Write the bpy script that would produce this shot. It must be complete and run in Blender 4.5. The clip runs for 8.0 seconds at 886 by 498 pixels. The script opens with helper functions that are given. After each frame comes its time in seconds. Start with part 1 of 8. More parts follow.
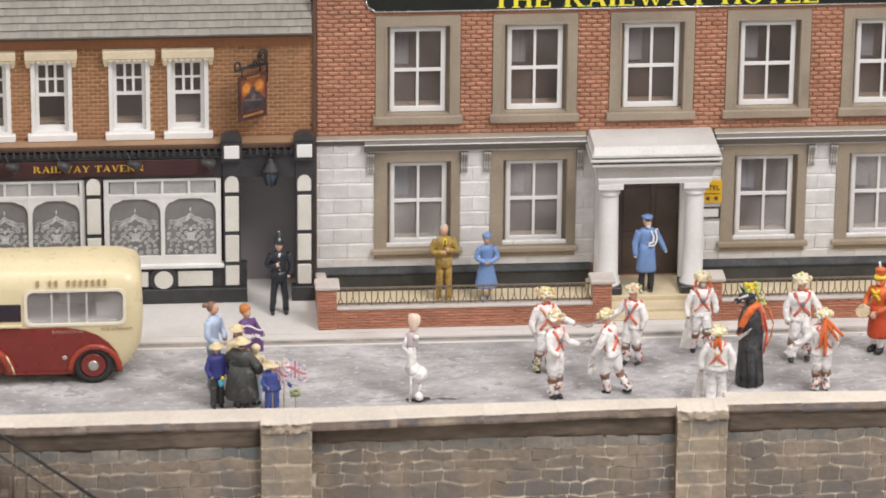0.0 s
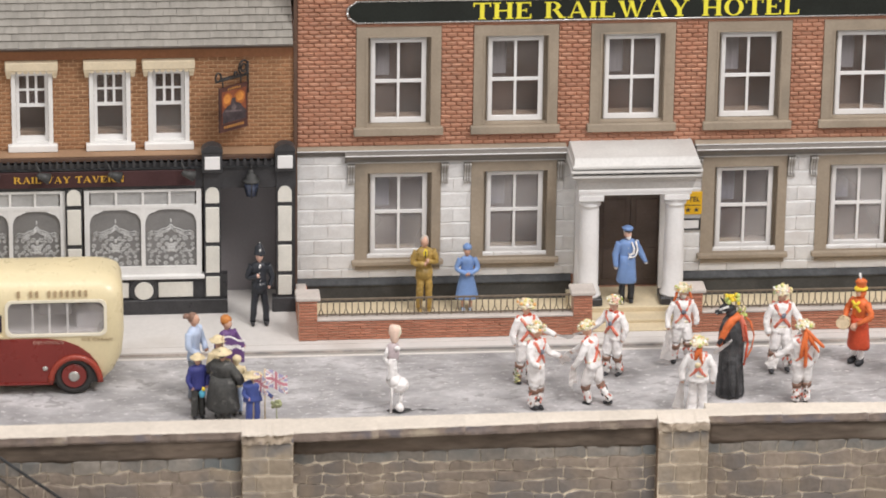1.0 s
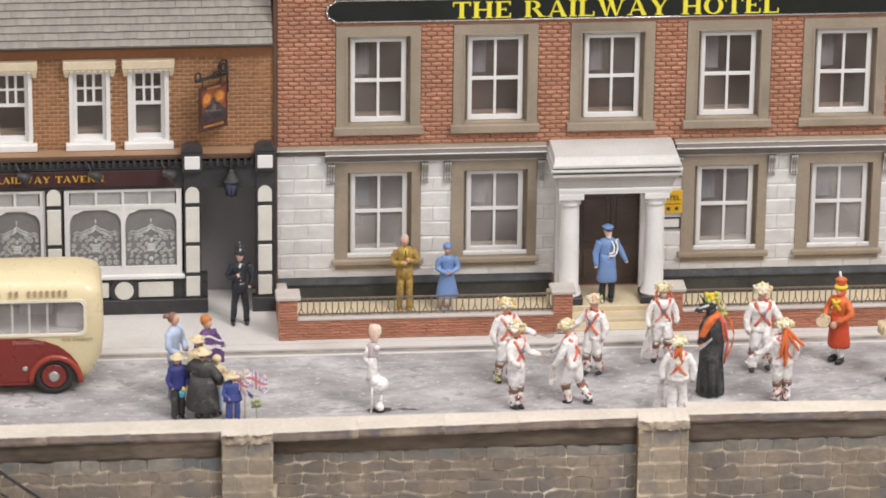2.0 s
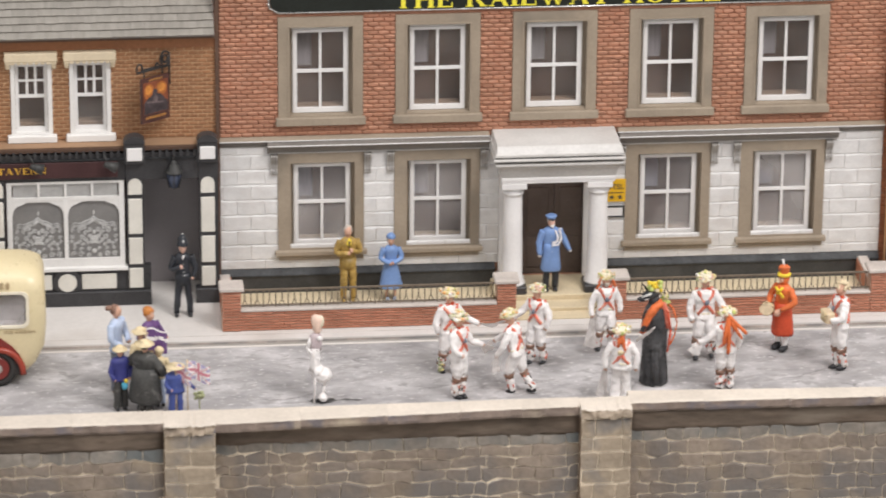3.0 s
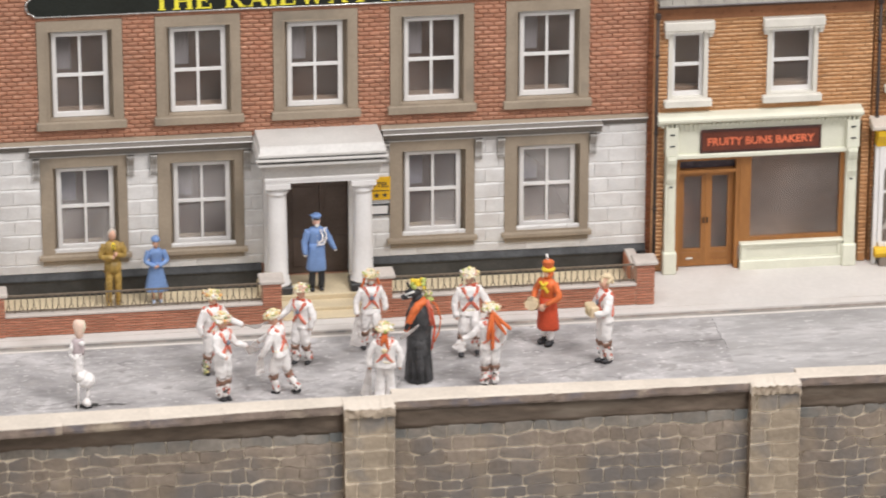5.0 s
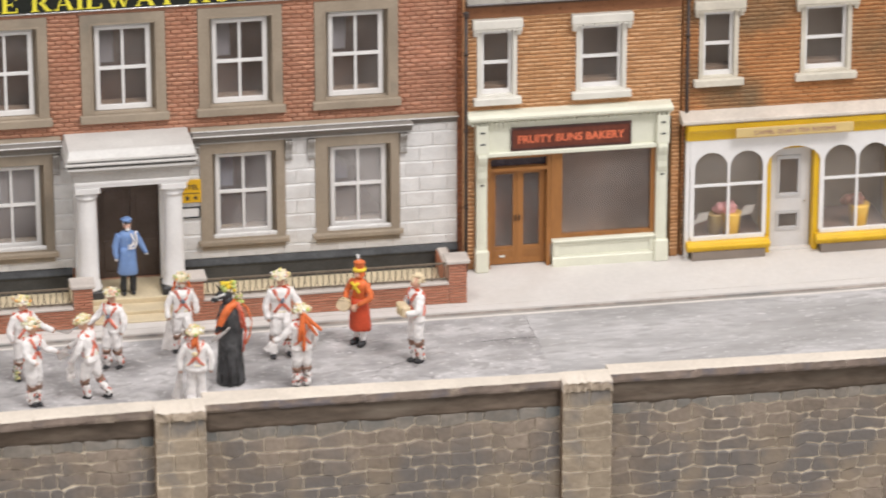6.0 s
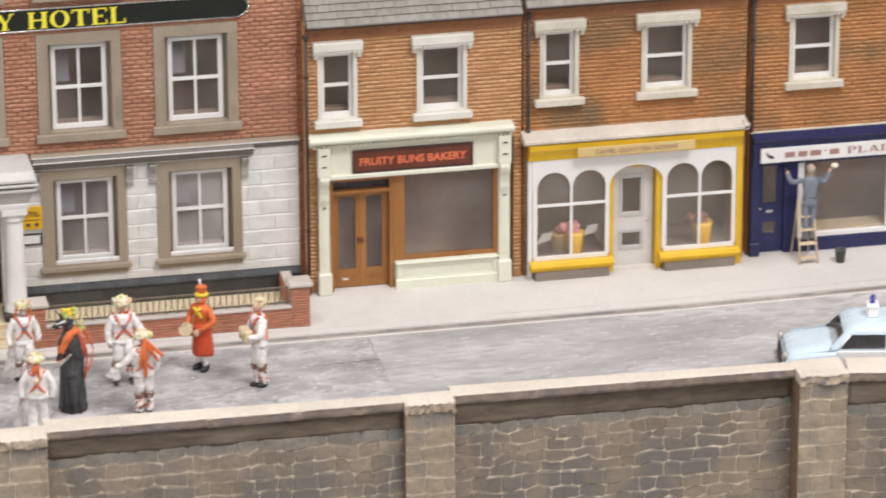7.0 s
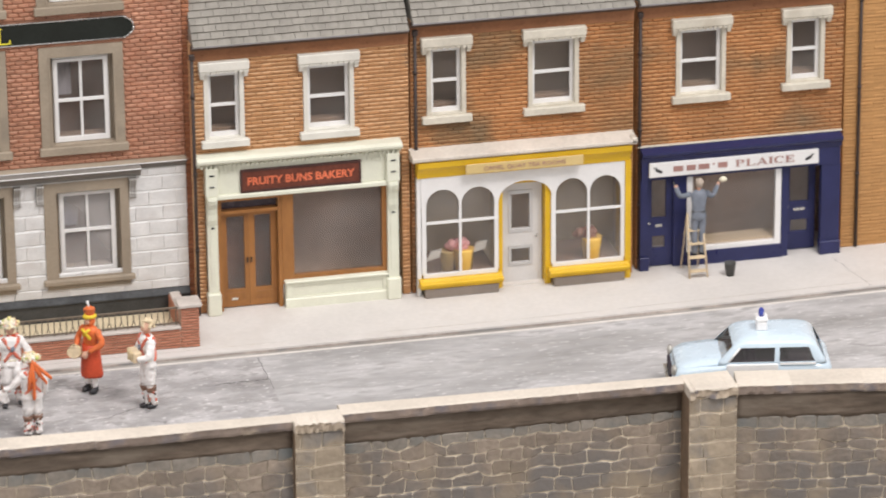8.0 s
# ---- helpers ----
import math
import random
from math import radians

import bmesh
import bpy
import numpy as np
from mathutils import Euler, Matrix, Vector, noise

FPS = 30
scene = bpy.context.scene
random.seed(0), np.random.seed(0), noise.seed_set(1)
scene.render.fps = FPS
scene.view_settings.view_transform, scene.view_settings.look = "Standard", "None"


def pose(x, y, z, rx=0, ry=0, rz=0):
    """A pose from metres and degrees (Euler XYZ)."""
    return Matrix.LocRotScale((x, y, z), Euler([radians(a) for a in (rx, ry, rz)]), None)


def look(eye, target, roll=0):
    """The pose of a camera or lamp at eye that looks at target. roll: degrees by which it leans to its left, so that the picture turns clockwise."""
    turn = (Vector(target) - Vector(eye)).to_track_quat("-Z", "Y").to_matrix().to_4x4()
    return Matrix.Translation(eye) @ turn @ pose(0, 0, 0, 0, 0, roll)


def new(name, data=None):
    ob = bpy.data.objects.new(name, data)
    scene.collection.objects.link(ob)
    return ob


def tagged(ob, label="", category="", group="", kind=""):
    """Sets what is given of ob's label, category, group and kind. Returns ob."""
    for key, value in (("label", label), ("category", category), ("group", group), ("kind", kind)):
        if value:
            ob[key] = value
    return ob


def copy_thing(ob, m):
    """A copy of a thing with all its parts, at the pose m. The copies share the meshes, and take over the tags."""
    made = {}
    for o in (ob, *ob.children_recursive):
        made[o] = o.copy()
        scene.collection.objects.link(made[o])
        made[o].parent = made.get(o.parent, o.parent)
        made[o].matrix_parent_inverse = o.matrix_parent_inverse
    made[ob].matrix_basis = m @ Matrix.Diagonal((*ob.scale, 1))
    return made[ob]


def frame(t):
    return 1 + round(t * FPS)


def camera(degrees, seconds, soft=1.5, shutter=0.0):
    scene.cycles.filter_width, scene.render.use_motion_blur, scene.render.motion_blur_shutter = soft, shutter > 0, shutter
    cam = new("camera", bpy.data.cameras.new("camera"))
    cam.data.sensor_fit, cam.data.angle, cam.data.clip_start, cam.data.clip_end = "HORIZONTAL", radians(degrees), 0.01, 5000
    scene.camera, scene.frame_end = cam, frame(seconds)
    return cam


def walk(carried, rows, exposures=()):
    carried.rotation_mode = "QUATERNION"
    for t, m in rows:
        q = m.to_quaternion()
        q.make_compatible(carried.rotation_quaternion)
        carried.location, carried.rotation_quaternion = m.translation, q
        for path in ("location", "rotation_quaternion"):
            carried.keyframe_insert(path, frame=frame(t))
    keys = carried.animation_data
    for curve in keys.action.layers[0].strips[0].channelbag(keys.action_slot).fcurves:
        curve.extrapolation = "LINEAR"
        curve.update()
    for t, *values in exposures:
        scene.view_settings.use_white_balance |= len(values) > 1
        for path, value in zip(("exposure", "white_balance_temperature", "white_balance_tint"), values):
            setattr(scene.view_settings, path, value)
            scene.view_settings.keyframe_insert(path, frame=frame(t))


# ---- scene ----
# A model town at 1:76. Every length below is in metres of the full-size town; K brings it to the size of the model.
K = 1 / 76

cam = camera(11.185, 8.0, soft=1.8, shutter=0.4)
cam.data.dof.use_dof, cam.data.dof.focus_distance, cam.data.dof.aperture_fstop = True, 1.155, 28.0
# seconds, eye's x, turn to the right, tilt down, lean
RIDE = [
    (0.0, -4.399, 4.753, 21.916, 0.535),
    (0.2, -4.476, 4.867, 21.893, 0.624),
    (0.5, -4.578, 5.053, 21.846, 0.693),
    (0.7, -4.615, 5.129, 21.818, 0.691),
    (1.0, -4.637, 5.182, 21.767, 0.755),
    (1.2, -4.632, 5.233, 21.746, 0.785),
    (2.3, -4.321, 5.323, 21.815, 0.646),
    (2.5, -4.226, 5.290, 21.852, 0.588),
    (2.7, -4.119, 5.386, 21.885, 0.540),
    (2.8, -4.061, 5.504, 21.896, 0.544),
    (3.0, -3.939, 5.743, 21.909, 0.482),
    (3.2, -3.809, 6.027, 21.909, 0.406),
    (3.3, -3.740, 6.139, 21.907, 0.384),
    (3.5, -3.599, 6.395, 21.916, 0.312),
    (3.7, -3.451, 6.582, 21.933, 0.238),
    (3.8, -3.375, 6.682, 21.941, 0.245),
    (4.0, -3.220, 6.819, 21.953, 0.164),
    (4.2, -3.062, 7.042, 21.960, 0.157),
    (5.3, -2.146, 8.432, 21.943, 0.013),
    (5.5, -1.982, 8.901, 21.944, -0.004),
    (5.7, -1.820, 9.279, 21.952, -0.066),
    (5.8, -1.739, 9.495, 21.969, -0.121),
    (6.0, -1.581, 9.896, 21.973, -0.104),
    (6.2, -1.428, 10.274, 21.970, -0.125),
    (6.3, -1.353, 10.389, 21.973, -0.172),
    (6.5, -1.209, 10.633, 21.964, -0.263),
    (6.7, -1.071, 10.892, 21.906, -0.284),
    (6.8, -1.004, 11.109, 21.829, -0.261),
    (7.0, -0.878, 11.564, 21.725, -0.254),
    (7.2, -0.760, 11.923, 21.636, -0.318),
    (7.3, -0.705, 12.029, 21.624, -0.327),
    (7.5, -0.602, 12.252, 21.600, -0.414),
    (7.7, -0.514, 12.402, 21.580, -0.534),
    (7.8, -0.474, 12.504, 21.570, -0.512),
    (8.0, -0.395, 12.753, 21.534, -0.537),
]


def view(x, turn, tilt, lean):
    a, b = radians(turn), radians(tilt)
    eye = Vector((x, -83.053, 34.379))
    ahead = Vector((math.sin(a) * math.cos(b), math.cos(a) * math.cos(b), -math.sin(b)))
    return look(eye * K, (eye + 80 * ahead) * K, lean)


walk(cam, [(t, view(*row)) for t, *row in RIDE], [(0.0, 0.0), (8.0, 0.0)])

# ---- light: lamps of the exhibition hall above the layout, and the hall's own dim glow ----
world = bpy.data.worlds.new("hall")
scene.world = world
world.use_nodes = True
world.node_tree.nodes["Background"].inputs[0].default_value = (1.0, 0.975, 0.975, 1)
world.node_tree.nodes["Background"].inputs[1].default_value = 0.83


def lamp(name, eye, target, watts, wide, high, colour):
    data = bpy.data.lights.new(name, "AREA")
    data.shape, data.size, data.size_y = "RECTANGLE", wide * K, high * K
    data.energy, data.color = watts, colour
    ob = new(name, data)
    ob.matrix_world = look(Vector(eye) * K, Vector(target) * K)
    return ob


lamp("layout_lamp", (40, -56, 88), (9, -3, 1), 12.0, 34, 24, (1.0, 0.957, 0.945))
lamp("ceiling_lamp", (-12, -30, 105), (9, -3, 1), 4.5, 60, 20, (1.0, 0.97, 0.965))

# ---- materials ----


def material(name, colour, rough=0.6, vary=0.18, size=1.2, grain=25.0, relief=0.0, metal=0.0, each=0.0, island=0.0, stain=None, stain_at=(0.55, 0.7), stain_size=0.8, stretch=(1, 1, 1), speckle=0.0, gloss=0.35, whole=False, site=False, patch=None, patch_at=(0.52, 0.68), patch_size=0.5, veins=None, vein_size=1.0):
    m = bpy.data.materials.new(name)
    m.use_nodes = True
    n, link = m.node_tree.nodes, m.node_tree.links.new
    bsdf = n["Principled BSDF"]
    place = n.new("ShaderNodeTexCoord")
    info = n.new("ShaderNodeObjectInfo")
    mapping = n.new("ShaderNodeMapping")
    mapping.inputs["Scale"].default_value = [s / K for s in stretch]
    shift = n.new("ShaderNodeVectorMath")
    shift.operation = "MULTIPLY_ADD"
    shift.inputs[1].default_value = (37, 17, 53)
    # a stain that runs on over many pieces is laid out in the place itself
    link(n.new("ShaderNodeNewGeometry").outputs["Position"] if site else place.outputs["Object"], mapping.inputs["Vector"])
    if not (whole or site):
        link(info.outputs["Random"], shift.inputs[0])
    else:
        shift.inputs[0].default_value = (0, 0, 0)
    link(mapping.outputs["Vector"], shift.inputs[2])

    def noise_at(scale, detail=4.0):
        t = n.new("ShaderNodeTexNoise")
        t.inputs["Scale"].default_value, t.inputs["Detail"].default_value = scale, detail
        link(shift.outputs[0], t.inputs["Vector"])
        return t.outputs["Fac"]

    def mixed(kind, fac, a, b):
        x = n.new("ShaderNodeMix")
        x.data_type, x.blend_type = "RGBA", kind
        for socket, value in ((x.inputs[0], fac), (x.inputs[6], a), (x.inputs[7], b)):
            if hasattr(value, "is_output"):
                link(value, socket)
            elif isinstance(value, float):
                socket.default_value = value
            else:
                socket.default_value = (*value, 1)
        return x.outputs[2]

    def ranged(value, a, b, lo, hi):
        x = n.new("ShaderNodeMapRange")
        x.inputs[1].default_value, x.inputs[2].default_value, x.inputs[3].default_value, x.inputs[4].default_value = a, b, lo, hi
        link(value, x.inputs[0])
        return x.outputs[0]

    def grey(value):
        x = n.new("ShaderNodeCombineColor")
        for i in range(3):
            link(value, x.inputs[i])
        return x.outputs[0]

    out = mixed("MULTIPLY", 1.0, colour, grey(ranged(noise_at(size), 0.3, 0.7, 1 - vary, 1 + vary)))
    out = mixed("MULTIPLY", 1.0, out, grey(ranged(noise_at(grain, 6.0), 0.3, 0.7, 1 - 0.6 * vary, 1 + 0.6 * vary)))
    if each:
        out = mixed("MULTIPLY", 1.0, out, grey(ranged(info.outputs["Random"], 0, 1, 1 - each, 1 + each)))
    if island:
        geo = n.new("ShaderNodeNewGeometry")
        out = mixed("MULTIPLY", 1.0, out, grey(ranged(geo.outputs["Random Per Island"], 0, 1, 1 - island, 1 + island)))
    if stain:
        out = mixed("MIX", ranged(noise_at(stain_size, 6.0), *stain_at, 0, 1), out, stain)
    if patch:
        out = mixed("MIX", ranged(noise_at(patch_size, 5.0), *patch_at, 0, 1), out, patch)
    if veins:
        # thin worn lines along the paint's flaws
        line = n.new("ShaderNodeMath")
        line.operation = "SUBTRACT"
        link(noise_at(vein_size, 9.0), line.inputs[0])
        line.inputs[1].default_value = 0.5
        near = n.new("ShaderNodeMath")
        near.operation = "ABSOLUTE"
        link(line.outputs[0], near.inputs[0])
        both = n.new("ShaderNodeMath")
        both.operation = "MULTIPLY"
        link(ranged(near.outputs[0], 0.003, 0.018, 0.6, 0.0), both.inputs[0])
        link(ranged(noise_at(vein_size * 0.6 + 0.13, 5.0), 0.54, 0.66, 0.0, 1.0), both.inputs[1])
        out = mixed("MIX", both.outputs[0], out, veins)
    if speckle:
        out = mixed("MIX", ranged(noise_at(grain * 1.7, 2.0), 0.62, 0.72, 0, speckle), out, [min(1, 1.8 * c + 0.08) for c in colour])
    link(out, bsdf.inputs["Base Color"])
    link(ranged(noise_at(size * 3), 0.3, 0.7, max(0, rough - 0.08), min(1, rough + 0.08)), bsdf.inputs["Roughness"])
    bsdf.inputs["Metallic"].default_value = metal
    bsdf.inputs["Specular IOR Level"].default_value = gloss
    if relief:
        bump = n.new("ShaderNodeBump")
        bump.inputs["Strength"].default_value, bump.inputs["Distance"].default_value = 0.6, relief * K
        link(noise_at(grain, 8.0), bump.inputs["Height"])
        link(bump.outputs[0], bsdf.inputs["Normal"])
    return m


def glass(name, tint=(0.93, 0.892, 0.872), gloss=0.06, haziness=0.058):
    m = bpy.data.materials.new(name)
    m.use_nodes = True
    n, link = m.node_tree.nodes, m.node_tree.links.new
    n.remove(n["Principled BSDF"])
    clear, shine, mix, edge = (n.new("ShaderNode" + k) for k in ("BsdfTransparent", "BsdfGlossy", "MixShader", "Fresnel"))
    clear.inputs[0].default_value = (*tint, 1)
    shine.inputs["Roughness"].default_value = gloss
    edge.inputs[0].default_value = 1.5
    haze, film = n.new("ShaderNodeBsdfDiffuse"), n.new("ShaderNodeMixShader")
    haze.inputs[0].default_value = (0.62, 0.585, 0.56, 1)
    # an uneven diffuse film paints the pale haze of reflections onto the pane
    place, spread, level = (n.new("ShaderNode" + k) for k in ("TexCoord", "TexNoise", "MapRange"))
    spread.inputs["Scale"].default_value, spread.inputs["Detail"].default_value = 0.7 / K, 1.0
    link(place.outputs["Object"], spread.inputs["Vector"])
    for k, v in enumerate((0.36, 0.64, haziness * 0.5, haziness * 1.7)):
        level.inputs[k + 1].default_value = v
    link(spread.outputs["Fac"], level.inputs[0])
    link(level.outputs[0], film.inputs[0])
    link(clear.outputs[0], film.inputs[1])
    link(haze.outputs[0], film.inputs[2])
    link(edge.outputs[0], mix.inputs[0])
    link(film.outputs[0], mix.inputs[1])
    link(shine.outputs[0], mix.inputs[2])
    link(mix.outputs[0], n["Material Output"].inputs[0])
    return m


M = dict(
    hotel_brick=material("red_brick", (0.35, 0.162, 0.098), 0.5, 0.18, 0.7, 14, 0.008, gloss=0.5, island=0.13),
    hotel_brick_single=material("red_brick_single", (0.35, 0.162, 0.098), 0.5, 0.18, 0.7, 14, 0.008, gloss=0.5, each=0.13),
    tavern_brick_single=material("brown_brick_single", (0.275, 0.135, 0.064), 0.7, 0.14, 0.7, 14, 0.004, each=0.12),
    shop_brick_single=material("orange_brick_single", (0.40, 0.198, 0.084), 0.6, 0.16, 0.7, 14, 0.006, each=0.11),
    # Upper brick edges, paler than the brick: highlights put into the colour.
    hotel_arris=material("highlight_red_arris", (0.465, 0.248, 0.158), 0.5, 0.3, 1.2, 9, 0.006, stain=(0.40, 0.18, 0.11), stain_at=(0.45, 0.65), stain_size=3.0, whole=True),
    shop_arris=material("highlight_tan_arris", (0.60, 0.36, 0.185), 0.55, 0.25, 1.2, 9, 0.006, stain=(0.43, 0.215, 0.09), stain_at=(0.45, 0.65), stain_size=2.2, whole=True),
    worn_brick_highlight=material("highlight_worn_arris", (0.445, 0.232, 0.097), 0.6, 0.25, 1.2, 9, 0.006, stain=(0.235, 0.155, 0.08), stain_at=(0.50, 0.70), stain_size=0.75, site=True),
    # Plain band below the eaves; their shade is put into its brown.
    eave_band=material("shaded_eaves_band", (0.27, 0.118, 0.055), 0.75, 0.15, 0.8, 12),
    # Tea room and fish shop bricks: stained, and darkened to follow weaker light.
    worn_brick=material("worn_brick", (0.34, 0.142, 0.050), 0.72, 0.2, 0.7, 14, 0.004, island=0.14, stain=(0.155, 0.098, 0.05), stain_at=(0.50, 0.70), stain_size=0.75, site=True),
    worn_brick_single=material("worn_brick_single", (0.34, 0.142, 0.050), 0.72, 0.2, 0.7, 14, 0.004, each=0.13, stain=(0.155, 0.098, 0.05), stain_at=(0.50, 0.70), stain_size=0.75, site=True),
    worn_joint=material("worn_mortar", (0.48, 0.265, 0.13), 0.85, 0.25, 1.0, 20),
    tea_lead=material("worn_cornice_top", (0.60, 0.54, 0.47), 0.6, 0.14, 1.2, 14, stain=(0.45, 0.38, 0.31), stain_at=(0.55, 0.75)),
    tea_wall=material("beige_tea_room_wall", (0.62, 0.53, 0.40), 0.8, 0.12, 0.8, 6),
    spot=material("grey_spotlight", (0.05, 0.05, 0.048), 0.45, 0.2, 4.0, 20),
    shop_wall=material("beige_shop_wall", (0.44, 0.335, 0.26), 0.8, 0.2, 0.7, 6),
    # Darker than the pier's front: the shade of its sides, as colour.
    pier_side=material("shaded_side_stone", (0.21, 0.145, 0.095), 0.8, 0.25, 1.0, 8, 0.02),
    hotel_joint=material("red_mortar", (0.42, 0.21, 0.135), 0.8, 0.2, 1.0, 20),
    tavern_brick=material("brown_brick", (0.275, 0.135, 0.064), 0.7, 0.14, 0.7, 14, 0.004, island=0.12),
    tavern_joint=material("brown_mortar", (0.46, 0.285, 0.165), 0.85, 0.15, 1.0, 20),
    shop_brick=material("orange_brick", (0.40, 0.198, 0.084), 0.6, 0.16, 0.7, 14, 0.006, island=0.11, stain=(0.22, 0.13, 0.075), stain_at=(0.62, 0.75), stain_size=1.3),
    shop_joint=material("orange_mortar", (0.60, 0.36, 0.19), 0.8, 0.2, 1.0, 20),
    end_brick=material("buff_brick", (0.43, 0.228, 0.086), 0.75, 0.1, 0.6, 14, 0.003, island=0.08),
    stone=material("stone_surround", (0.318, 0.262, 0.198), 0.7, 0.12, 1.1, 18, 0.004, stain=(0.2, 0.175, 0.14), stain_at=(0.6, 0.8)),
    ashlar=material("pale_ashlar", (0.685, 0.675, 0.66), 0.6, 0.09, 1.3, 10, 0.012, each=0.05, stain=(0.60, 0.575, 0.555), stain_at=(0.50, 0.75), stain_size=1.0),
    ashlar_joint=material("ashlar_joint", (0.86, 0.845, 0.83), 0.8, 0.06),
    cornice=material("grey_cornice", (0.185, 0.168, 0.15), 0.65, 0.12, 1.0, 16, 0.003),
    porch=material("porch_paint", (0.57, 0.555, 0.53), 0.5, 0.10, 1.4, 18, 0.003, stain=(0.42, 0.40, 0.37), stain_at=(0.6, 0.8)),
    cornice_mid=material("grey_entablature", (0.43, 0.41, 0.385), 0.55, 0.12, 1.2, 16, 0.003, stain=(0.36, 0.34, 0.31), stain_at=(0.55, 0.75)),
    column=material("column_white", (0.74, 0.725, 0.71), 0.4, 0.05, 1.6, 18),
    white=material("white_paint", (0.76, 0.745, 0.73), 0.42, 0.04, 2.0, 25),
    offwhite=material("aged_white_paint", (0.68, 0.655, 0.59), 0.5, 0.07, 2.0, 25),
    aged_cream=material("weathered_cream_paint", (0.60, 0.555, 0.465), 0.55, 0.12, 1.6, 14, 0.004, stain=(0.46, 0.41, 0.33), stain_at=(0.55, 0.75), stain_size=1.4),
    cream=material("cream_paint", (0.70, 0.70, 0.58), 0.45, 0.06, 2.0, 25),
    black=material("black_paint", (0.049, 0.048, 0.050), 0.35, 0.25, 2.0, 25, gloss=0.28),
    plinth=material("black_plinth", (0.048, 0.049, 0.049), 0.45, 0.3, 2.5, 25, stain=(0.09, 0.09, 0.085), stain_at=(0.62, 0.8)),
    plinth_grey=material("plinth_ledge", (0.042, 0.044, 0.046), 0.45, 0.4, 2.0, 12, 0.02, gloss=0.25),
    iron=material("black_iron", (0.04, 0.037, 0.036), 0.45, 0.3, 6.0, 40, metal=0.4),
    rail=material("brown_iron", (0.17, 0.135, 0.10), 0.55, 0.2, 6.0, 40),
    purple=material("dark_maroon_paint", (0.062, 0.030, 0.030), 0.45, 0.2, gloss=0.2),
    gilt=material("gold_lettering", (0.62, 0.36, 0.05), 0.4, 0.1),
    sign_tan=material("dull_sign_lettering", (0.40, 0.19, 0.05), 0.5, 0.2, 5.0),
    yellow_letter=material("yellow_lettering", (0.80, 0.72, 0.06), 0.45, 0.05),
    signboard=material("black_signboard", (0.015, 0.019, 0.017), 0.12, 0.2, gloss=0.5),
    chrome=material("silver_trim", (0.55, 0.54, 0.52), 0.25, 0.1, metal=0.8),
    pane=glass("window_glass"),
    shop_pane=glass("shop_window_glass", (0.95, 0.93, 0.90), 0.06, 0.075),
    # Stronger film for panes that show brighter reflections, painted as haze.
    hazy_pane=glass("hazy_window_glass", (0.90, 0.89, 0.91), 0.06, 0.235),
    room=material("room_dark", (0.225, 0.15, 0.12), 0.9, 0.3, 0.8, 3),
    # Bluish tone stands in for the reflection in the left panes.
    net=material("net_curtain", (0.47, 0.48, 0.53), 0.9, 0.1, 3.0, 30),
    cream_ledge=material("cream_window_board", (0.70, 0.60, 0.43), 0.6, 0.1),
    ledge=material("inside_ledge", (0.42, 0.33, 0.25), 0.7, 0.1),
    door_brown=material("dark_brown_door", (0.115, 0.085, 0.07), 0.45, 0.2, 2.0, 30),
    fanlight=material("dark_fanlight", (0.075, 0.062, 0.075), 0.25, 0.2, 2.0),
    door_wood=material("varnished_wood", (0.305, 0.134, 0.041), 0.4, 0.18, 2.5, 30, stretch=(1, 1, 0.2)),
    door_grey=material("grey_door", (0.27, 0.25, 0.255), 0.55, 0.06),
    lace=material("etched_glass", (0.53, 0.525, 0.51), 0.5, 0.08, 4.0, 30),
    etch=material("frosted_pane", (0.20, 0.193, 0.186), 0.5, 0.1, 3.0, 30),
    buff=material("buff_floor", (0.63, 0.53, 0.36), 0.7, 0.1, 1.5, 20, 0.003),
    slate=material("roof_slate", (0.258, 0.24, 0.21), 0.6, 0.12, 1.5, 16, 0.006, each=0.08),
    sign_frame=material("dark_sign_frame", (0.07, 0.03, 0.025), 0.45, 0.25, 3.0),
    toplight=material("grey_toplight", (0.40, 0.395, 0.385), 0.4, 0.12, 2.0, 12),
    pub_frame=material("pub_window_paint", (0.74, 0.725, 0.70), 0.45, 0.06, 2.0, 25),
    lead=material("lead_lip", (0.30, 0.29, 0.30), 0.5, 0.15, 1.5, 16),
    eave=material("dark_eave", (0.11, 0.065, 0.045), 0.7, 0.2),
    pavement=material("pavement", (0.62, 0.59, 0.56), 0.75, 0.06, 0.5, 10, 0.004, stain=(0.52, 0.48, 0.44), stain_at=(0.58, 0.8), stain_size=0.5),
    tar=material("dark_tar", (0.11, 0.105, 0.105), 0.7, 0.2),
    kerb=material("shaded_kerbstone", (0.40, 0.35, 0.315), 0.75, 0.3, 0.9, 12, 0.006, stain=(0.26, 0.25, 0.24), stain_at=(0.52, 0.62), stain_size=1.4),
    kerb_seam=material("worn_kerb_seam", (0.47, 0.43, 0.395), 0.8, 0.2, 0.6, 8, stain=(0.60, 0.57, 0.54), stain_at=(0.48, 0.60), stain_size=0.5),
    gutter=material("gutter_line", (0.66, 0.62, 0.575), 0.75, 0.1, 1.0, 16),
    road=material("painted_road", (0.445, 0.43, 0.43), 0.8, 0.24, 1.5, 7, 0.03, stain=(0.20, 0.19, 0.188), stain_at=(0.47, 0.74), stain_size=1.0, stretch=(0.62, 1.0, 1), speckle=0.45, patch=(0.345, 0.332, 0.326), patch_at=(0.52, 0.62), patch_size=6.0, veins=(0.11, 0.10, 0.10), vein_size=1.1),
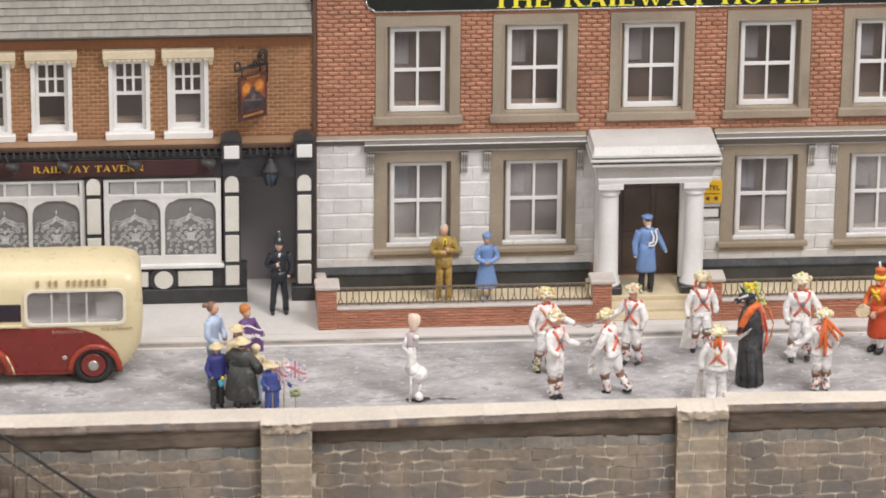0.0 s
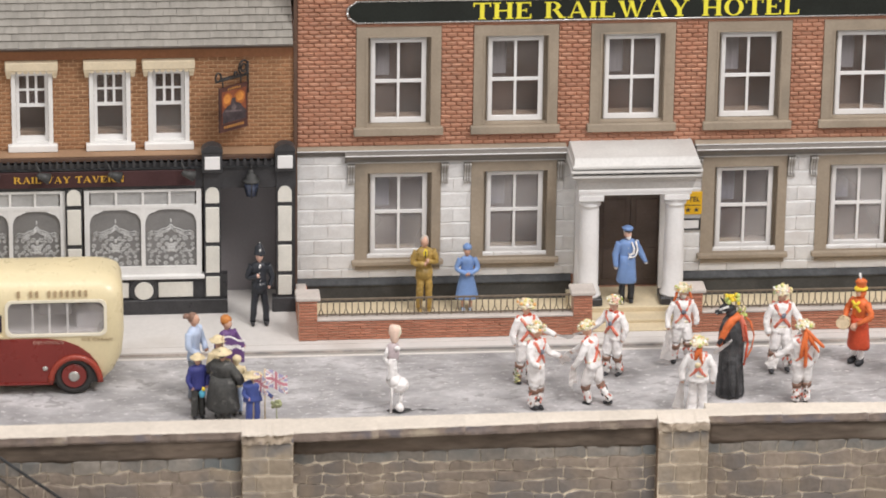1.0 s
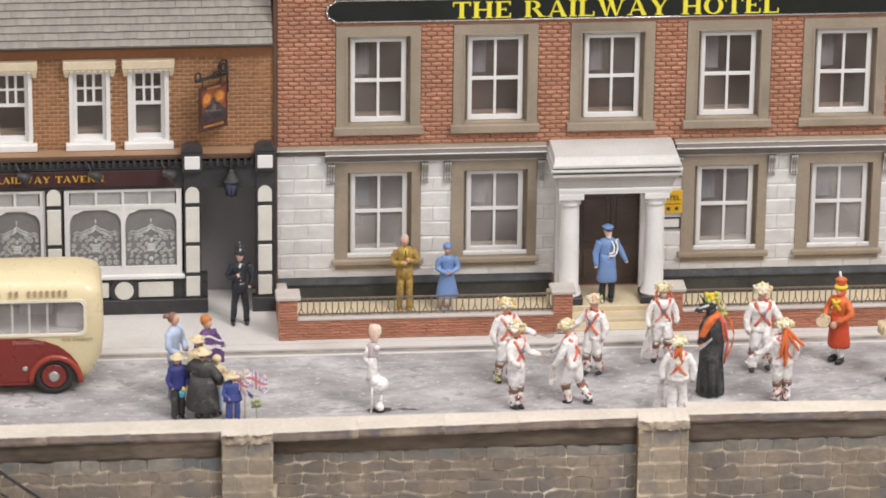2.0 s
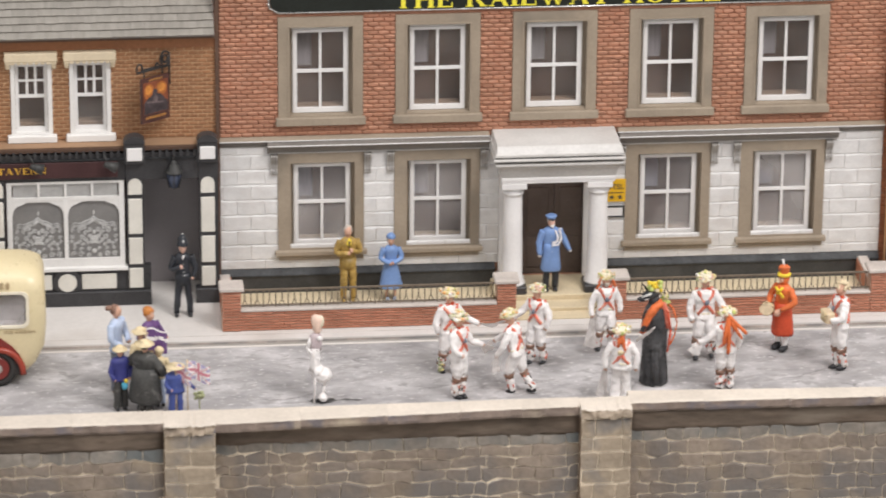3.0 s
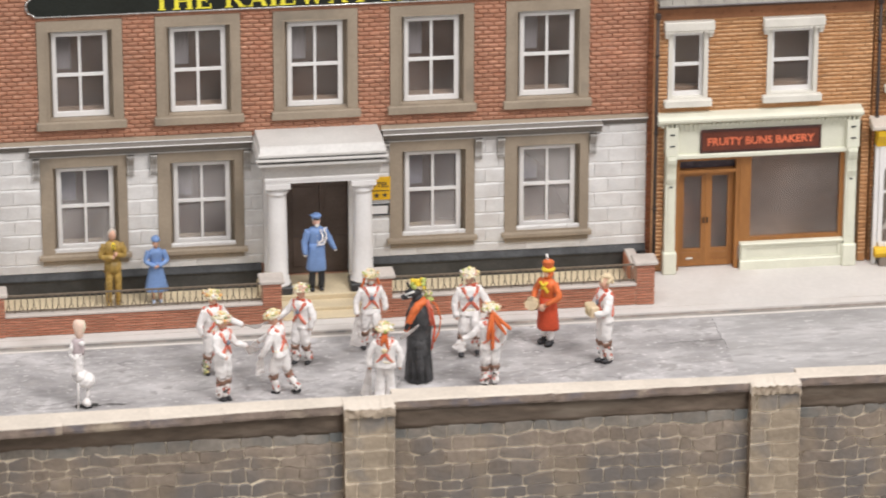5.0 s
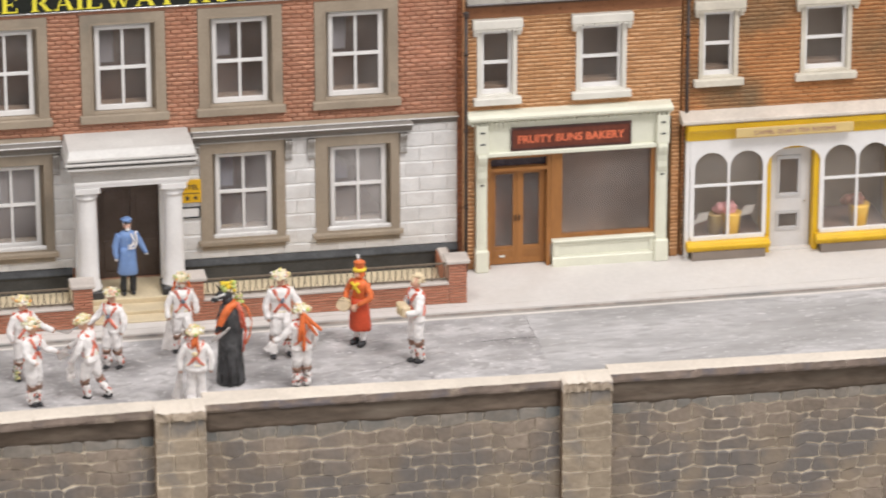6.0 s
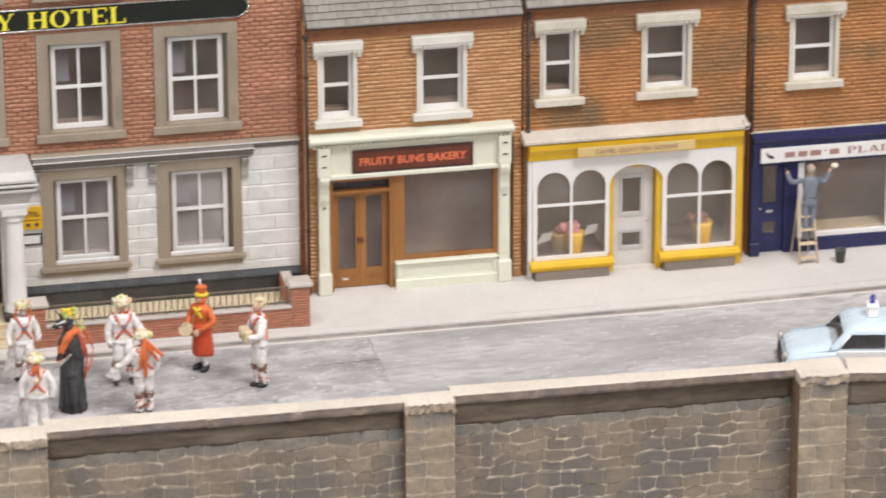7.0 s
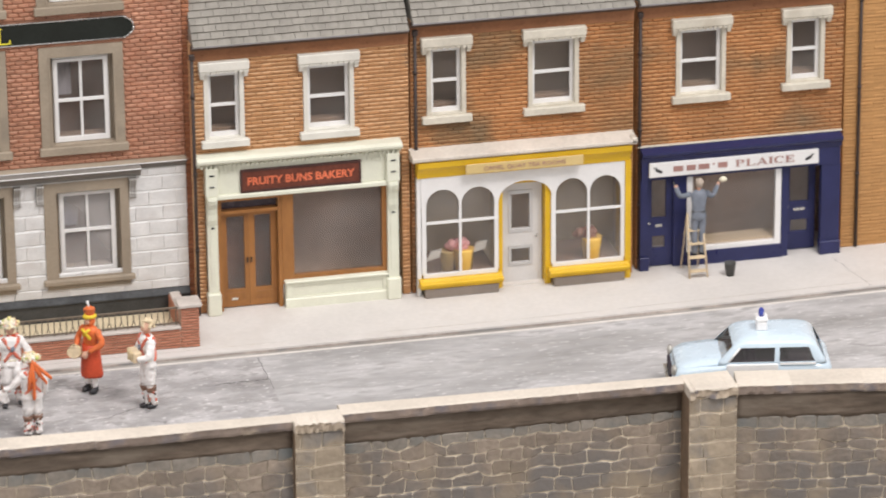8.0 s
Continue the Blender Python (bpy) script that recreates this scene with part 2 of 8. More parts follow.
    pale_road=material("pale_painted_road", (0.455, 0.443, 0.442), 0.8, 0.18, 1.2, 7, 0.02, stain=(0.235, 0.228, 0.218), stain_at=(0.46, 0.80), stain_size=0.7, stretch=(0.40, 1.1, 1), speckle=0.32, patch=(0.36, 0.35, 0.345), patch_at=(0.52, 0.64), patch_size=4.5, veins=(0.14, 0.135, 0.13), vein_size=0.7),
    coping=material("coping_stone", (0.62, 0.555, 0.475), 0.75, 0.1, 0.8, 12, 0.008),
    # Coping fronts, mottled, and darker than the tops: their shade painted in.
    coping_edge=material("shaded_weathered_edge", (0.225, 0.178, 0.148), 0.8, 0.25, 1.2, 6, 0.05, stain=(0.40, 0.335, 0.255), stain_at=(0.56, 0.72), stain_size=1.4, patch=(0.17, 0.15, 0.155), patch_at=(0.54, 0.66), patch_size=2.2),
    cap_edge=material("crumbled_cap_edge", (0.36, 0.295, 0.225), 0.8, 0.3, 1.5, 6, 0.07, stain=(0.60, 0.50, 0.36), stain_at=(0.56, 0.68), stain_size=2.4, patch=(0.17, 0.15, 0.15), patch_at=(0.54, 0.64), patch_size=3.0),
    lintel=material("cream_lintel", (0.66, 0.56, 0.40), 0.6, 0.1, 2.0, 20, 0.004),
    ledge_brown=material("brown_ledge", (0.32, 0.20, 0.12), 0.7, 0.15),
    rubble=material("rubble_stone", (0.255, 0.208, 0.166), 0.8, 0.25, 0.9, 9, 0.035, each=0.16, stain=(0.185, 0.167, 0.153), stain_at=(0.46, 0.62), stain_size=0.55, patch=(0.335, 0.27, 0.195), patch_at=(0.50, 0.66), patch_size=0.8, whole=True),
    damp_rubble=material("damp_rubble_stone", (0.235, 0.21, 0.18), 0.75, 0.25, 0.9, 9, 0.03, each=0.14, stain=(0.15, 0.162, 0.16), stain_at=(0.46, 0.64), stain_size=0.8, whole=True),
    pier_stone=material("pier_stone", (0.36, 0.295, 0.22), 0.8, 0.25, 0.9, 9, 0.035, each=0.12, stain=(0.225, 0.21, 0.195), stain_at=(0.50, 0.68), stain_size=1.3, whole=True),
    pointing=material("lime_pointing", (0.78, 0.68, 0.53), 0.85, 0.2, 1.1, 14, 0.008, whole=True, stain=(0.26, 0.22, 0.175), stain_at=(0.57, 0.66), stain_size=0.9),
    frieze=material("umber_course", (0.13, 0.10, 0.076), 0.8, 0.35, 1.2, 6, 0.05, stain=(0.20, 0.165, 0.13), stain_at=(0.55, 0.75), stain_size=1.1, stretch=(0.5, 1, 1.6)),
    wall_brick=material("low_wall_brick", (0.43, 0.185, 0.115), 0.75, 0.12, 0.8, 14, 0.004, island=0.12),
    wall_joint=material("low_wall_mortar", (0.54, 0.355, 0.265), 0.85, 0.1),
    wall_cap=material("low_wall_coping", (0.54, 0.485, 0.44), 0.7, 0.12, 1.5, 16, 0.004),
    yellow=material("yellow_paint", (0.68, 0.42, 0.02), 0.4, 0.08, 2.0, 25),
    tea_door=material("grey_white_door", (0.60, 0.585, 0.575), 0.5, 0.06, 2.0, 25),
    door_bead=material("grey_door_bead", (0.50, 0.49, 0.485), 0.45, 0.06),
    tan=material("tan_board", (0.60, 0.45, 0.20), 0.5, 0.06),
    grey_base=material("grey_base", (0.235, 0.195, 0.165), 0.7, 0.12),
    navy=material("navy_paint", (0.024, 0.027, 0.088), 0.35, 0.15, 2.0, 25),
    red_board=material("red_brown_board", (0.145, 0.048, 0.032), 0.55, 0.2, 2.0, 14, gloss=0.15),
    red_letter=material("red_lettering", (0.70, 0.17, 0.08), 0.5, 0.1),
    brown_letter=material("brown_lettering", (0.36, 0.20, 0.175), 0.5, 0.1),
    sign_yellow=material("sign_yellow", (0.72, 0.42, 0.02), 0.45, 0.05),
    pipe=material("rain_pipe", (0.045, 0.032, 0.028), 0.5, 0.25),
    cut_brick=material("quoin_brick", (0.34, 0.14, 0.07), 0.75, 0.12, 0.7, 14, 0.004, island=0.2),
    baseboard=material("layout_board", (0.18, 0.15, 0.12), 0.8, 0.15),
)

# ---- building blocks ----
ORIGIN = {}


def thing(name, x, y, z, label="", category="", group="", kind=""):
    ob = new(name)
    ob.empty_display_size = 0.2 * K
    ob.location = Vector((x, y, z)) * K
    ORIGIN[ob] = Vector((x, y, z))
    return tagged(ob, label, category, group, kind)


def mesh_from(name, bm, mats, origin):
    bmesh.ops.recalc_face_normals(bm, faces=bm.faces)
    for v in bm.verts:
        v.co = (v.co - origin) * K
    me = bpy.data.meshes.new(name)
    bm.to_mesh(me)
    bm.free()
    for m in mats if isinstance(mats, (list, tuple)) else [mats]:
        me.materials.append(m)
    return me


def part(name, bm, mats, parent=None, label="", origin=None):
    """One mesh object of a bmesh in the town's coordinates, under a thing or a part."""
    base = ORIGIN[parent] if parent else Vector(origin or (0, 0, 0))
    ob = new(name, mesh_from(name, bm, mats, base))
    if parent:
        ob.parent = parent
    else:
        ob.location = base * K
    ORIGIN[ob] = base
    return tagged(ob, label)


def piece(name, me, parent, place, scale=(1, 1, 1), turn=(0, 0, 0)):
    """A repeated piece that shares its mesh with others."""
    ob = new(name, me)
    ob.parent = parent
    ob.location = (Vector(place) - ORIGIN[parent]) * K
    ob.rotation_euler, ob.scale = turn, scale
    return ob


def box(bm, x0, x1, y0, y1, z0, z1, bevel=0.0, mat=0):
    got = bmesh.ops.create_cube(bm, size=1)["verts"]
    for v in got:
        v.co = Vector(((x0 + x1) / 2 + v.co.x * (x1 - x0), (y0 + y1) / 2 + v.co.y * (y1 - y0), (z0 + z1) / 2 + v.co.z * (z1 - z0)))
    faces = {f for v in got for f in v.link_faces}
    for f in faces:
        f.material_index = mat
    if bevel:
        edges = {e for v in got for e in v.link_edges}
        new_faces = bmesh.ops.bevel(bm, geom=list(edges), offset=bevel, segments=1, affect="EDGES")["faces"]
        for f in new_faces:
            f.material_index = mat
    return bm


def boxed(x0, x1, y0, y1, z0, z1, bevel=0.0):
    return box(bmesh.new(), x0, x1, y0, y1, z0, z1, bevel)


def tube(bm, a, b, r0, r1=None, n=10, mat=0):
    a, b = Vector(a), Vector(b)
    r1 = r0 if r1 is None else r1
    q = (b - a).to_track_quat("Z", "Y")
    rings = []
    for p, r in ((a, r0), (b, r1)):
        rings.append([bm.verts.new(p + q @ Vector((r * math.cos(k * math.tau / n), r * math.sin(k * math.tau / n), 0))) for k in range(n)])
    for k in range(n):
        f = bm.faces.new((rings[0][k], rings[0][(k + 1) % n], rings[1][(k + 1) % n], rings[1][k]))
        f.smooth, f.material_index = True, mat
    for ring in rings:
        f = bm.faces.new(ring)
        f.material_index = mat
    return bm


def ball(bm, c, r, n=10, rows=7, mat=0, turn=None):
    c = Vector(c)
    r = Vector((r, r, r)) if isinstance(r, (int, float)) else Vector(r)
    q = turn or Matrix.Identity(3)
    place = lambda u, v: c + q @ Vector((r.x * math.sin(v) * math.cos(u), r.y * math.sin(v) * math.sin(u), r.z * math.cos(v)))
    top, bottom = bm.verts.new(place(0, 0)), bm.verts.new(place(0, math.pi))
    rings = [[bm.verts.new(place(k * math.tau / n, j * math.pi / rows)) for k in range(n)] for j in range(1, rows)]
    made = []
    for k in range(n):
        made.append(bm.faces.new((top, rings[0][k], rings[0][(k + 1) % n])))
        made.append(bm.faces.new((bottom, rings[-1][(k + 1) % n], rings[-1][k])))
        for p, q2 in zip(rings, rings[1:]):
            made.append(bm.faces.new((p[k], q2[k], q2[(k + 1) % n], p[(k + 1) % n])))
    for f in made:
        f.smooth, f.material_index = True, mat
    return bm


def sweep(bm, pts, r, n=8, mat=0):
    """A round bar along a line of points; r may be a list, one radius a point."""
    pts = [Vector(p) for p in pts]
    rs = list(r) if isinstance(r, (list, tuple)) else [r] * len(pts)
    rings = []
    for k, p in enumerate(pts):
        q = (pts[min(k + 1, len(pts) - 1)] - pts[max(k - 1, 0)]).to_track_quat("Z", "Y")
        rings.append([bm.verts.new(p + q @ Vector((rs[k] * math.cos(a * math.tau / n), rs[k] * math.sin(a * math.tau / n), 0))) for a in range(n)])
    for a, b in zip(rings, rings[1:]):
        off = min(range(n), key=lambda o: (a[0].co - b[o].co).length)
        for k in range(n):
            f = bm.faces.new((a[k], a[(k + 1) % n], b[(k + 1 + off) % n], b[(k + off) % n]))
            f.smooth, f.material_index = True, mat
    for ring in (rings[0], rings[-1]):
        bm.faces.new(ring).material_index = mat
    return bm


def lathe(bm, profile, x, y, n=20, mat=0, squash=1.0):
    rings = [[bm.verts.new((x + r * math.cos(k * math.tau / n), y + squash * r * math.sin(k * math.tau / n), z)) for k in range(n)] for r, z in profile]
    for a, b in zip(rings, rings[1:]):
        for k in range(n):
            f = bm.faces.new((a[k], a[(k + 1) % n], b[(k + 1) % n], b[k]))
            f.smooth, f.material_index = True, mat
    for ring in (rings[0], rings[-1]):
        bm.faces.new(ring).material_index = mat
    return bm


def prism(bm, outline, y0, y1, mat=0):
    """A flat outline of (x, z) drawn out from y0 to y1."""
    a = [bm.verts.new((x, y0, z)) for x, z in outline]
    b = [bm.verts.new((x, y1, z)) for x, z in outline]
    faces = [bm.faces.new(a), bm.faces.new(b[::-1])]
    for k in range(len(a)):
        faces.append(bm.faces.new((a[k], b[k], b[(k + 1) % len(a)], a[(k + 1) % len(a)])))
    for f in faces:
        f.material_index = mat
    return bm


def moulding(bm, profile, x0, x1, mat=0):
    """A profile of (y, z) drawn along x."""
    a = [bm.verts.new((x0, y, z)) for y, z in profile]
    b = [bm.verts.new((x1, y, z)) for y, z in profile]
    faces = [bm.faces.new(a), bm.faces.new(b[::-1])]
    for k in range(len(a)):
        faces.append(bm.faces.new((a[k], b[k], b[(k + 1) % len(a)], a[(k + 1) % len(a)])))
    for f in faces:
        f.material_index = mat
    return bm


def holed(bm, x0, x1, z0, z1, y0, y1, holes, mat=0):
    """A wall slab with rectangular openings (x0, x1, z0, z1) through it."""
    xs = sorted({x0, x1, *(min(max(v, x0), x1) for h in holes for v in h[:2])})
    zs = sorted({z0, z1, *(min(max(v, z0), z1) for h in holes for v in h[2:])})
    solid = {}
    for i in range(len(xs) - 1):
        for j in range(len(zs) - 1):
            cx, cz = (xs[i] + xs[i + 1]) / 2, (zs[j] + zs[j + 1]) / 2
            solid[i, j] = not any(h[0] < cx < h[1] and h[2] < cz < h[3] for h in holes)
    got = {}

    def vert(i, k, j):
        if (i, k, j) not in got:
            got[i, k, j] = bm.verts.new((xs[i], (y0, y1)[k], zs[j]))
        return got[i, k, j]

    for (i, j), full in solid.items():
        if not full:
            continue
        quads = [[(i, 0, j), (i + 1, 0, j), (i + 1, 0, j + 1), (i, 0, j + 1)], [(i, 1, j), (i, 1, j + 1), (i + 1, 1, j + 1), (i + 1, 1, j)]]
        for (di, dj), ends in {(-1, 0): ((i, j), (i, j + 1)), (1, 0): ((i + 1, j), (i + 1, j + 1)), (0, -1): ((i, j), (i + 1, j)), (0, 1): ((i, j + 1), (i + 1, j + 1))}.items():
            if not solid.get((i + di, j + dj), False):
                (a, b), (c, d) = ends
                quads.append([(a, 0, b), (c, 0, d), (c, 1, d), (a, 1, b)])
        for q in quads:
            bm.faces.new([vert(*c) for c in q]).material_index = mat
    return bm


def brick_solid(u, v, a, b, da, db, y, f, e=0.007, rng=None):
    """A soft-edged brick, a little lumpy: three columns at the mortar and three on its face; its upper edge is the more rounded."""
    h, m = b - a, (u + v) / 2
    w = (lambda k: rng.uniform(-k, k)) if rng else (lambda k: 0.0)
    back = [(u, y, a + da), (m, y, a + (da + db) / 2 + w(0.004)), (v, y, a + db), (u, y, b + da), (m, y, b + (da + db) / 2 + w(0.004)), (v, y, b + db)]
    low, high = 0.32 * h, 0.25 * h
    face = [(u + e, f + w(0.004), a + da + low), (m, f - 0.003 + w(0.004), a + (da + db) / 2 + low * 0.8 + w(0.004)), (v - e, f + w(0.004), a + db + low)]
    face += [(u + e, f + 0.004 + w(0.003), b + da - high), (m, f + w(0.003), b + (da + db) / 2 - high + w(0.008)), (v - e, f + 0.004 + w(0.003), b + db - high)]
    quads = [(6, 7, 10, 9), (7, 8, 11, 10), (0, 1, 7, 6), (1, 2, 8, 7), (9, 10, 4, 3), (10, 11, 5, 4), (0, 6, 9, 3), (2, 5, 11, 8)]
    return back + face, quads


def brickwork(name, x0, x1, z0, z1, y, holes, mat, parent, long=0.215, high=0.090, joint=0.011, proud=0.022, round_end=0.007, single=None, arris=None, gap=None):
    """Courses of bricks standing proud of their mortar: whole ones of the lowest courses singly, the rest joined into one mesh."""
    rng = random.Random(round(x0 * 100) + 7)
    gap = joint * 0.3 if gap is None else gap
    verts, faces, alone = [], [], []
    rows = int(round((z1 - z0) / high))
    high = (z1 - z0) / rows
    for j in range(rows):
        a, b = z0 + j * high + joint / 2, z0 + (j + 1) * high - joint / 2
        cuts = sorted((h[0], h[1]) for h in holes if h[2] < (a + b) / 2 < h[3])
        spans, at = [], x0
        for h0, h1 in cuts:
            if h0 > at:
                spans.append((at, min(h0, x1)))
            at = max(at, h1)
        if at < x1:
            spans.append((at, x1))
        start = x0 - (long / 2 if j % 2 else 0)
        for s0, s1 in spans:
            k = math.floor((s0 - start) / long)
            while start + k * long < s1:
                u, v = max(s0, start + k * long + gap / 2), min(s1, start + (k + 1) * long - gap / 2)
                k += 1
                if v - u < 0.03:
                    continue
                f = y - proud + rng.uniform(-0.006, 0.006)
                da, db = rng.uniform(-0.005, 0.005), rng.uniform(-0.005, 0.005)
                if single and len(alone) < 300 and abs(v - u - (long - gap)) < 1e-6:
                    alone.append(((u + v) / 2, a, db - da))
                    continue
                i = len(verts)
                vs, fs = brick_solid(u, v, a, b, da, db, y, f, min(round_end, (v - u) / 3), rng)
                verts += vs
                faces += [tuple(i + q for q in face) for face in fs]
    base = ORIGIN[parent]
    me = bpy.data.meshes.new(name)
    me.from_pydata([tuple((Vector(v) - base) * K) for v in verts], [], faces)
    me.materials.append(mat)
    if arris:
        # the upper chamfers get a paler colour, a highlight from above painted on
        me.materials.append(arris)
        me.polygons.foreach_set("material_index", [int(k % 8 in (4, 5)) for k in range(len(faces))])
    ob = new(name, me)
    ob.parent = parent
    ORIGIN[ob] = base
    if alone:
        half = (long - gap) / 2
        kinds = []
        for k in range(6):
            vs, fs = brick_solid(-half, half, 0.0, high - joint, 0.0, 0.0, 0.0, -proud, round_end, rng)
            one = bpy.data.meshes.new("brick")
            one.from_pydata([tuple(Vector(v) * K) for v in vs], [], fs)
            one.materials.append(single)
            # the single bricks carry the same painted highlight
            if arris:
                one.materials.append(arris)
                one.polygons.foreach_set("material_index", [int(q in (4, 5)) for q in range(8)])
            kinds.append(one)
        for cx, a, lean in alone:
            piece("brick", rng.choice(kinds), parent, (cx, y, a), (1, rng.uniform(0.85, 1.12), 1), (0, -lean * 2, 0))
    return tagged(ob, kind="stuff")


def lettering(name, text, x0, x1, z, high, y, mat, parent, bold=0.0, rise=0.0, label=""):
    """Letters of the built-in font on a plane facing the street, from x0 to x1 with the baseline at z."""
    curve = bpy.data.curves.new(name, "FONT")
    curve.body, curve.extrude, curve.offset = text, 0.006, bold
    curve.resolution_u = 3
    source = bpy.data.objects.new(name, curve)
    scene.collection.objects.link(source)
    bpy.context.view_layer.update()
    me = bpy.data.meshes.new_from_object(source)
    bpy.data.objects.remove(source)
    co = np.empty(len(me.vertices) * 3)
    me.vertices.foreach_get("co", co)
    co = co.reshape(-1, 3)
    lo, hi = co.min(0), co.max(0)
    base = ORIGIN[parent]
    sx, sz = (x1 - x0) / (hi[0] - lo[0]), high / 0.7
    out = np.stack([x0 + (co[:, 0] - lo[0]) * sx, y - 0.004 - (co[:, 2] - lo[2]) * 0.6, z + co[:, 1] * sz + rise * (co[:, 0] - lo[0])], 1)
    me.vertices.foreach_set("co", ((out - np.array(base)) * K).ravel())
    me.materials.clear()
    me.materials.append(mat)
    me.update()
    ob = new(name, me)
    ob.parent = parent
    ORIGIN[ob] = base
    return tagged(ob, label)


def pane(name, x0, x1, y, z0, z1, parent, mat=None, thick=0.012):
    ob = part(name, boxed(x0, x1, y, y + thick, z0, z1), mat or M["pane"], parent)
    ob.visible_shadow = False
    return ob


def serif(ch):
    """Outlines of one bold roman capital, one high, and its width."""
    bar = lambda x0, x1, z0, z1: [(x0, z0), (x1, z0), (x1, z1), (x0, z1)]
    stem = lambda x: [bar(x, x + 0.2, 0, 1), bar(x - 0.07, x + 0.27, 0, 0.06), bar(x - 0.07, x + 0.27, 0.94, 1)]
    foot = lambda x, z=0.0: bar(x - 0.12, x + 0.12, z, z + 0.06)

    def bowl(cx, cz, rx, rz, thick, thin, a0, a1, n=14):
        out = []
        for k in range(n):
            p, q = (a0 + (a1 - a0) * (k + e) / n for e in (0, 1))
            o = lambda a: (cx + rx * math.cos(a), cz + rz * math.sin(a))
            i = lambda a: (cx + (rx - thick) * math.cos(a), cz + (rz - thin) * math.sin(a))
            out.append([o(p), o(q), i(q), i(p)])
        return out

    turn = math.tau
    if ch == "I":
        return stem(0.07), 0.34
    if ch == "T":
        return stem(0.3)[:2] + [bar(0, 0.8, 0.92, 1), bar(0, 0.06, 0.74, 0.92), bar(0.74, 0.8, 0.74, 0.92)], 0.8
    if ch == "H":
        return stem(0.07) + stem(0.65) + [bar(0.27, 0.65, 0.46, 0.54)], 0.92
    if ch in "EL":
        got = stem(0.07) + [bar(0.27, 0.72, 0, 0.07), bar(0.66, 0.72, 0.07, 0.28)]
        if ch == "E":
            got += [bar(0.27, 0.70, 0.93, 1), bar(0.64, 0.70, 0.76, 0.93), bar(0.27, 0.50, 0.47, 0.54), bar(0.47, 0.51, 0.38, 0.63)]
        return got, 0.74
    if ch in "RP":
        got = stem(0.07) + bowl(0.36, 0.73, 0.36, 0.27, 0.2, 0.07, -turn / 4, turn / 4)
        if ch == "R":
            got += [[(0.40, 0.47), (0.60, 0.47), (0.90, 0.0), (0.68, 0.0)], bar(0.64, 0.96, 0, 0.06)]
        return got, 0.94 if ch == "R" else 0.76
    if ch == "A":
        return [[(0.10, 0), (0.17, 0), (0.46, 1), (0.40, 1)], [(0.38, 1), (0.52, 1), (0.88, 0), (0.66, 0)], bar(0.2, 0.7, 0.29, 0.36), foot(0.13), foot(0.77)], 0.9
    if ch == "V":
        return [[(0.08, 1), (0.30, 1), (0.52, 0), (0.42, 0)], [(0.74, 1), (0.81, 1), (0.52, 0), (0.46, 0)], foot(0.17, 0.94), foot(0.77, 0.94)], 0.9
    if ch == "Y":
        return [[(0.06, 1), (0.28, 1), (0.56, 0.42), (0.36, 0.42)], [(0.74, 1), (0.81, 1), (0.56, 0.42), (0.48, 0.42)], bar(0.36, 0.56, 0, 0.42), bar(0.27, 0.65, 0, 0.06), foot(0.16, 0.94), foot(0.77, 0.94)], 0.9
    if ch == "W":
        return [[(0.06, 1), (0.28, 1), (0.48, 0), (0.38, 0)], [(0.58, 0.9), (0.64, 0.9), (0.48, 0), (0.42, 0)], [(0.50, 1), (0.72, 1), (0.92, 0), (0.82, 0)], [(1.12, 1), (1.19, 1), (0.92, 0), (0.86, 0)], foot(0.16, 0.94), foot(0.60, 0.94), foot(1.15, 0.94)], 1.28
    if ch == "N":
        return [bar(0.10, 0.17, 0, 1), bar(0.73, 0.80, 0, 1), [(0.08, 1), (0.28, 1), (0.80, 0), (0.66, 0)], foot(0.135), foot(0.765, 0.94)], 0.9
    if ch == "O":
        return bowl(0.44, 0.5, 0.44, 0.52, 0.2, 0.06, 0, turn, 24), 0.88
    if ch == "C":
        return bowl(0.44, 0.5, 0.44, 0.52, 0.2, 0.06, 0.13 * turn, 0.87 * turn, 20) + [bar(0.66, 0.72, 0.70, 0.95)], 0.82
    return [], 0.4


def roman(name, text, x0, x1, z, high, y, mat, parent):
    """Raised roman capitals from x0 to x1 on a board facing the street."""
    bm, at = bmesh.new(), 0.0
    shapes = []
    for ch in text:
        got, wide = serif(ch)
        shapes += [[(px + at, pz) for px, pz in poly] for poly in got]
        at += wide + 0.09
    s = (x1 - x0) / (at - 0.09)
    for k, poly in enumerate(shapes):
        prism(bm, [(x0 + px * s, z + pz * high) for px, pz in poly], y - 0.010 - 0.0004 * (k % 9), y - 0.002)
    return part(name, bm, mat, parent)

# ---- ground ----
for plan, paint, label in (([(-30, -1.0), (-30, -7.5), (14.09, -7.5), (14.09, -1.0)], "road", "dark grey mottled painted tarmac road"), ([(14.09, -1.0), (14.09, -7.5), (21.6, -7.5), (50, -13.2), (50, -1.0)], "pale_road", "pale grey streaked painted tarmac road")):
    g = bmesh.new()
    g.faces.new([g.verts.new((x, y, -0.12)) for x, y in plan])
    for f in bmesh.ops.extrude_face_region(g, geom=g.faces[:])["geom"]:
        if isinstance(f, bmesh.types.BMVert):
            f.co.z = -0.6
    tagged(part("road", g, M[paint]), label, "road", kind="structure")
EDGE = [(-30, -2.40), (14.09, -2.40), (20.3, -2.40), (24.3, -2.29), (27.1, -2.18), (50, -1.25)]


def ribbon(pts, back, front, z0, z1):
    """A strip along a line of the plan, from `back` to `front` before it and from z0 to z1."""
    bm = bmesh.new()
